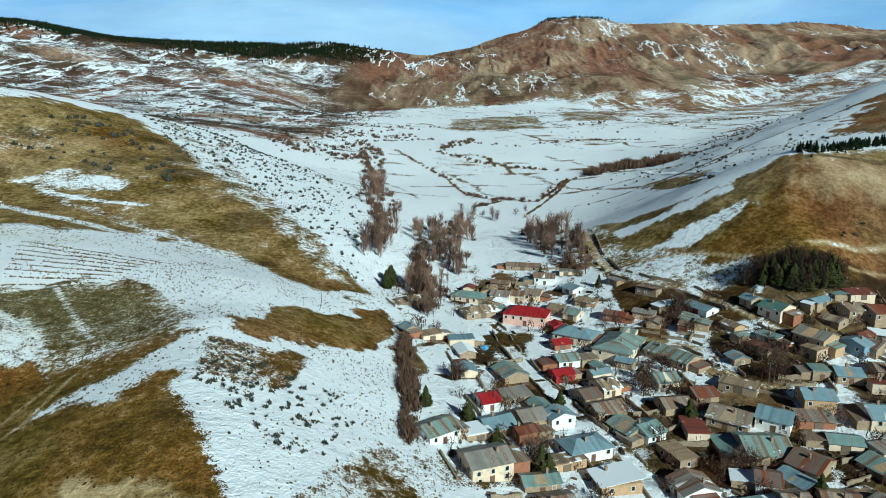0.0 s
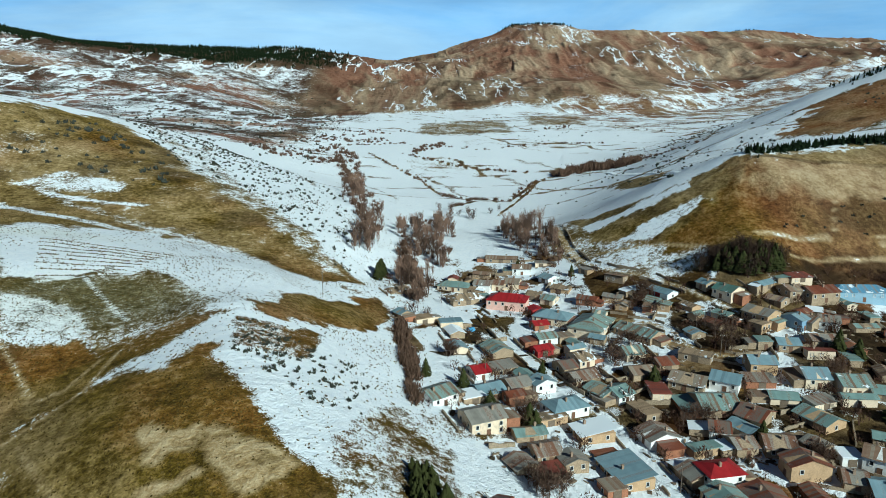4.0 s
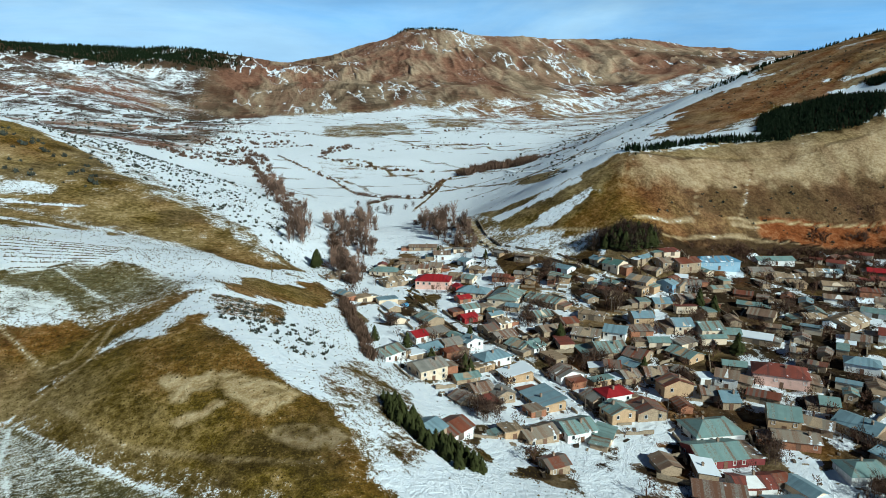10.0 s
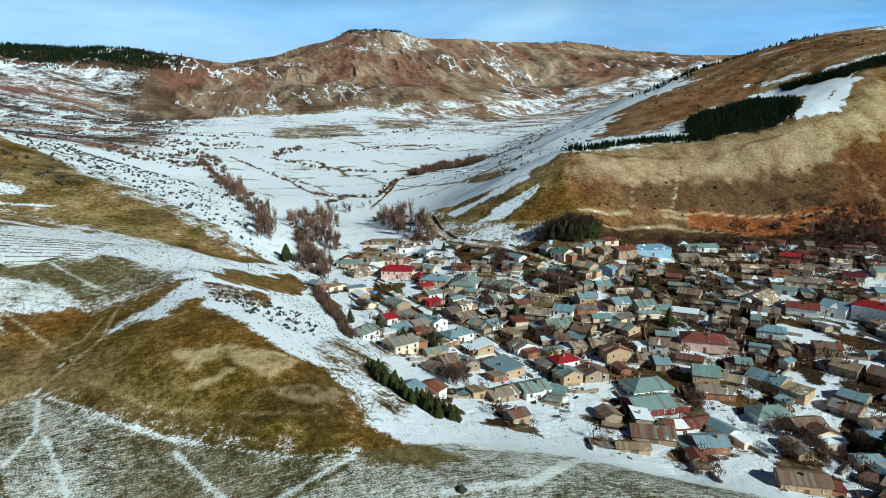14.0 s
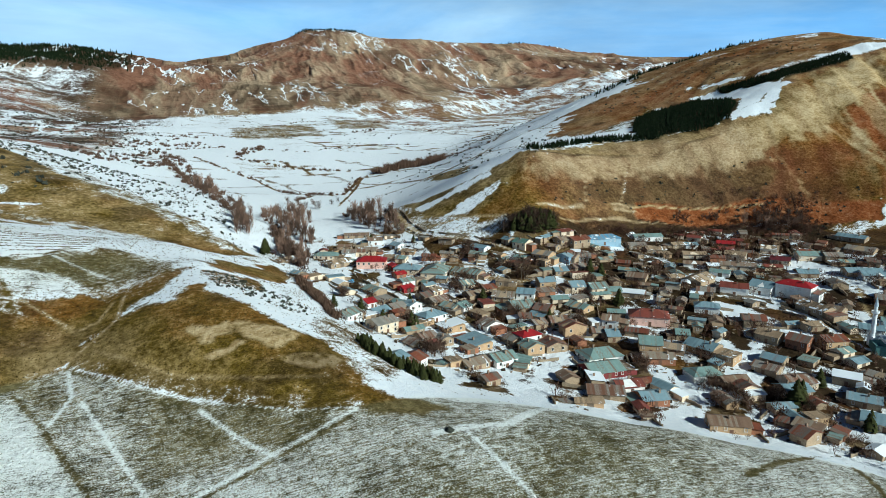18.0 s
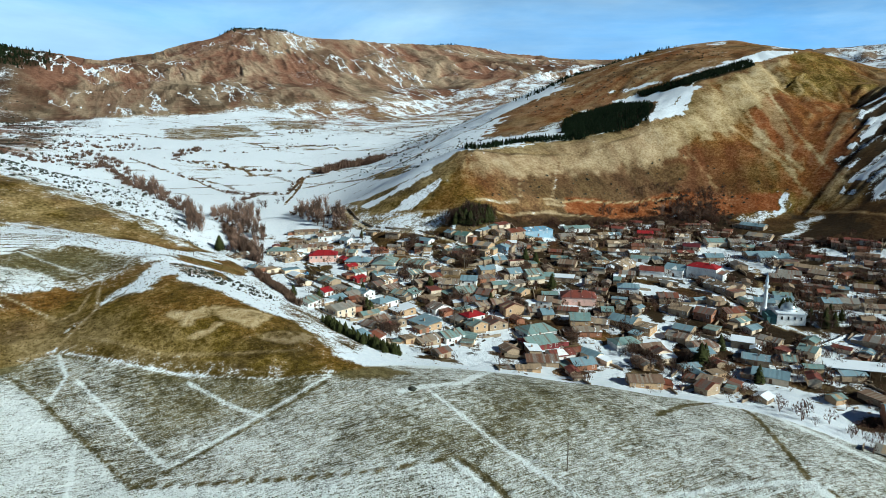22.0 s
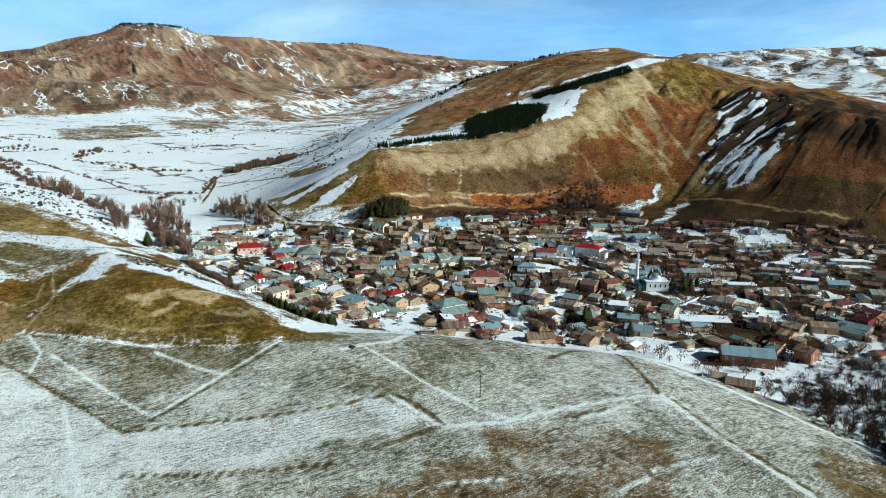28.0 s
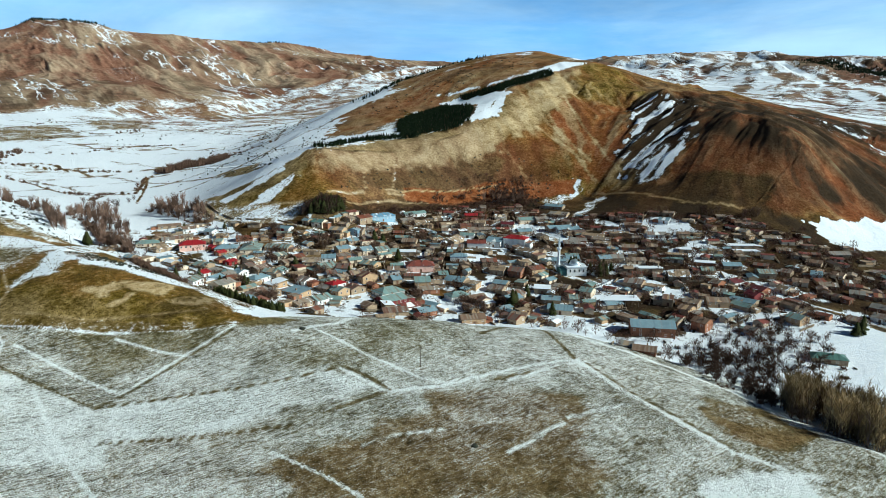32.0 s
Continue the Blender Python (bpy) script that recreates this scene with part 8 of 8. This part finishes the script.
# ---- what lies about in the yards: woodpiles, rubble, scrap ----
def yard_litter(name, mat, label, count, seed, big):
    rng = random.Random(seed)
    out = []
    made = 0
    while made < count:
        p = rng.choice(PLOTS)
        a, d = rng.uniform(0, 2 * math.pi), p[2] + rng.uniform(0.5, 5)
        x, y = p[0] + math.cos(a) * d, p[1] + math.sin(a) * d
        if on_house(x, y, 0.2):
            continue
        z, w, l, h = height(x, y) - 0.1, rng.uniform(0.2, 0.7) * big, rng.uniform(0.4, 1.6) * big, rng.uniform(0.2, 0.8) * big
        t = rng.uniform(0, math.pi)
        ex, ey = (math.cos(t) * l, math.sin(t) * l), (-math.sin(t) * w, math.cos(t) * w)
        lo = [(x + i * ex[0] + j * ey[0], y + i * ex[1] + j * ey[1], z) for i, j in ((-1, -1), (1, -1), (1, 1), (-1, 1))]
        hi = [(q[0] + rng.uniform(-0.15, 0.15), q[1] + rng.uniform(-0.15, 0.15), z + h * rng.uniform(0.6, 1.1)) for q in lo]
        for i in range(4):
            j = (i + 1) % 4
            out += [lo[i], lo[j], hi[j], lo[i], hi[j], hi[i]]
        out += [hi[0], hi[1], hi[2], hi[0], hi[2], hi[3]]
        made += 1
    joined(name, out, mat, label, "clutter")


yard_litter("woodpiles", TIMBER, "stacked firewood and old timber in the yards", 1500, 3, 0.9)
yard_litter("rubble", STONEWALL, "tumbled stones and low ruined walls among the houses", 1500, 4, 0.8)
yard_litter("dung_heaps", plain("dark_earth", (0.045, 0.034, 0.024), 0.95), "dark heaps of earth and dung beside the barns", 260, 6, 1.2)

# ---- single things out in the open ----
def heap(x, y, size, name, mat, label, category):
    rng = random.Random(int(x * 7 + y))
    bm = bmesh.new()
    bmesh.ops.create_icosphere(bm, subdivisions=2, radius=1)
    for v in bm.verts:
        v.co *= rng.uniform(0.75, 1.15)
        v.co.z = max(v.co.z, -0.3) * 0.6
    me = bpy.data.meshes.new(name)
    bm.to_mesh(me)
    bm.free()
    me.materials.append(mat)
    ob = tagged(new(name, me), label, category)
    ob.matrix_basis = pose(x, y, height(x, y)) @ Matrix.Diagonal((size, size, size, 1))


heap(-2.7, 34.8, 1.5, "field_boulder", SCRUB, "dark rounded boulder on the edge of a snowy field", "boulder")
heap(-3.0, -74.3, 1.2, "thorn_bush", SCRUB, "dark thorny bush alone in a ploughed field", "bush")
heap(14.8, 236.7, 2.2, "tarpaulin", plain("blue_tarpaulin", (0.10, 0.28, 0.48), 0.5), "blue tarpaulin over a heap in a snowy yard", "tarpaulin")


# ---- tussocks of dry grass standing out of the snow on the near slopes and fields ----
def heights(x, y):
    i, j = np.clip(np.searchsorted(GX, x) - 1, 0, len(GX) - 2), np.clip(np.searchsorted(GY, y) - 1, 0, len(GY) - 2)
    u, v = (x - GX[i]) / (GX[i + 1] - GX[i]), (y - GY[j]) / (GY[j + 1] - GY[j])
    return (ZZ[j, i] * (1 - u) + ZZ[j, i + 1] * u) * (1 - v) + (ZZ[j + 1, i] * (1 - u) + ZZ[j + 1, i + 1] * u) * v


def tussocks(name, mat, label, count, x0, x1, y0, y1, lo, hi, keep, seed, rows=0.0):
    """Low pointed clumps, set out by chance or along furrows, where the ground's cover suits them."""
    r = np.random.default_rng(seed)
    x, y = r.uniform(x0, x1, count), r.uniform(y0, y1, count)
    if rows:
        c, s = math.cos(radians(24)), math.sin(radians(24))
        p, q = c * x - s * y, s * x + c * y
        q = np.round(q / rows) * rows + r.normal(0, 0.16 * rows, count)
        x, y = c * p + s * q, -s * p + c * q
    i, j = np.clip(np.searchsorted(GX, x), 0, len(GX) - 1), np.clip(np.searchsorted(GY, y), 0, len(GY) - 1)
    ok = r.random(count) < keep(SNOWC[j, i], RED[j, i], PALE[j, i], near[j, i], fbm(x, y, 12, 3, seed))
    x, y = x[ok], y[ok]
    z, n = heights(x, y), len(x)
    rad, tall = r.uniform(lo, hi, n), r.uniform(lo, hi, n) * 0.9
    turn = r.uniform(0, 2 * math.pi, n)
    v = np.zeros((n, 5, 3), np.float32)
    for k in range(4):
        a, w = turn + k * math.pi / 2, rad * r.uniform(0.6, 1.3, n)
        v[:, k, 0], v[:, k, 1] = x + np.cos(a) * w, y + np.sin(a) * w
        v[:, k, 2] = heights(v[:, k, 0], v[:, k, 1]) - 0.05
    v[:, 4, 0], v[:, 4, 1], v[:, 4, 2] = x + r.normal(0, 0.3, n) * rad, y + r.normal(0, 0.3, n) * rad, z + tall
    f = np.array([(0, 1, 4), (1, 2, 4), (2, 3, 4), (3, 0, 4)])[None] + (np.arange(n) * 5)[:, None, None]
    me = bpy.data.meshes.new(name)
    me.vertices.add(n * 5)
    me.vertices.foreach_set("co", v.ravel())
    me.loops.add(n * 12)
    me.loops.foreach_set("vertex_index", f.astype(np.int32).ravel())
    me.polygons.add(n * 4)
    me.polygons.foreach_set("loop_start", np.arange(0, n * 12, 3, dtype=np.int32))
    me.update()
    me.materials.append(mat)
    tagged(new(name, me), label, "grass", kind="stuff")


def tuft_material(name, dark, light):
    m, n, l, b = material(name, 0.95)
    geo = n.new("ShaderNodeNewGeometry")
    l.new(ramp_node(n, l, geo.outputs["Random Per Island"], (0.0, dark), (1.0, light)), b.inputs["Base Color"])
    return m


def plough_rows(name, mat, label, lines_, seed, gap=0.25, size=1.0):
    """Ridges of dry weeds along the plough lines of a snowed field: from, to and how many lines between."""
    rng = random.Random(seed)
    out = []
    for ax, ay, bx, by, cx, cy, dx, dy, count in lines_:
        for k in range(count):
            f = k / max(1, count - 1)
            p, q = (ax + (cx - ax) * f, ay + (cy - ay) * f), (bx + (dx - bx) * f, by + (dy - by) * f)
            n_ = int(math.hypot(q[0] - p[0], q[1] - p[1]) / 0.4)
            for m in range(n_):
                if rng.random() < gap:
                    continue
                t = (m + rng.random()) / n_
                x, y = p[0] + (q[0] - p[0]) * t + rng.gauss(0, 0.15), p[1] + (q[1] - p[1]) * t + rng.gauss(0, 0.15)
                z, r, h = height(x, y), rng.uniform(0.3, 0.65) * size, rng.uniform(0.25, 0.55) * size
                a = rng.uniform(0, 6.3)
                c = [(x + math.cos(a + i * 2.09) * r, y + math.sin(a + i * 2.09) * r, z - 0.06) for i in range(3)]
                for i in range(3):
                    out += [c[i], c[(i + 1) % 3], (x, y, z + h)]
    joined(name, out, mat, label, "weeds")


STRAW = tuft_material("dry_grass", (0.040, 0.027, 0.006), (0.145, 0.097, 0.026))
STUBBLE = tuft_material("stubble", (0.045, 0.043, 0.020), (0.15, 0.142, 0.075))
tussocks("stubble", STUBBLE, "stubble and dry weeds in rows through thin snow", 55000, -330, 190, -300, 70, 0.10, 0.28,
         lambda s, r_, p, k, f: k * np.clip(0.9 - 0.9 * step01(0.5, 0.75, s) + 0.5 * f, 0.06, 1), 61, 2.4)
tussocks("hill_tussocks", STRAW, "brown tussock grass on the bare near hill", 100000, -330, 40, 40, 330, 0.12, 0.42,
         lambda s, r_, p, k, f: (1 - k) * (1 - 0.95 * step01(0.3, 0.8, p)) * np.clip(0.75 - 0.95 * step01(0.45, 0.78, s) + 0.6 * f, 0.02, 1), 67)
tussocks("slope_tussocks", STRAW, "dry tufts of grass poking out of the snowy slope", 60000, -330, -5, 90, 420, 0.15, 0.5,
         lambda s, r_, p, k, f: (1 - k) * step01(0.5, 0.62, s) * np.clip(0.25 + 0.8 * f, 0, 1), 71)
plough_rows("plough_rows", STRAW, "dark plough lines showing through the snow of a hillside field",
            [(-166, 249, -108, 242, -144, 202, -119, 212, 9)], 5)
plough_rows("field_rows", STUBBLE, "dark green rows of winter crop showing through thin snow",
            [(57, -52, 42, -112, 80, -57, 63, -118, 20), (-84, 12, -10, -4, -80, -2, -6, -18, 9)], 9, 0.55, 0.6)
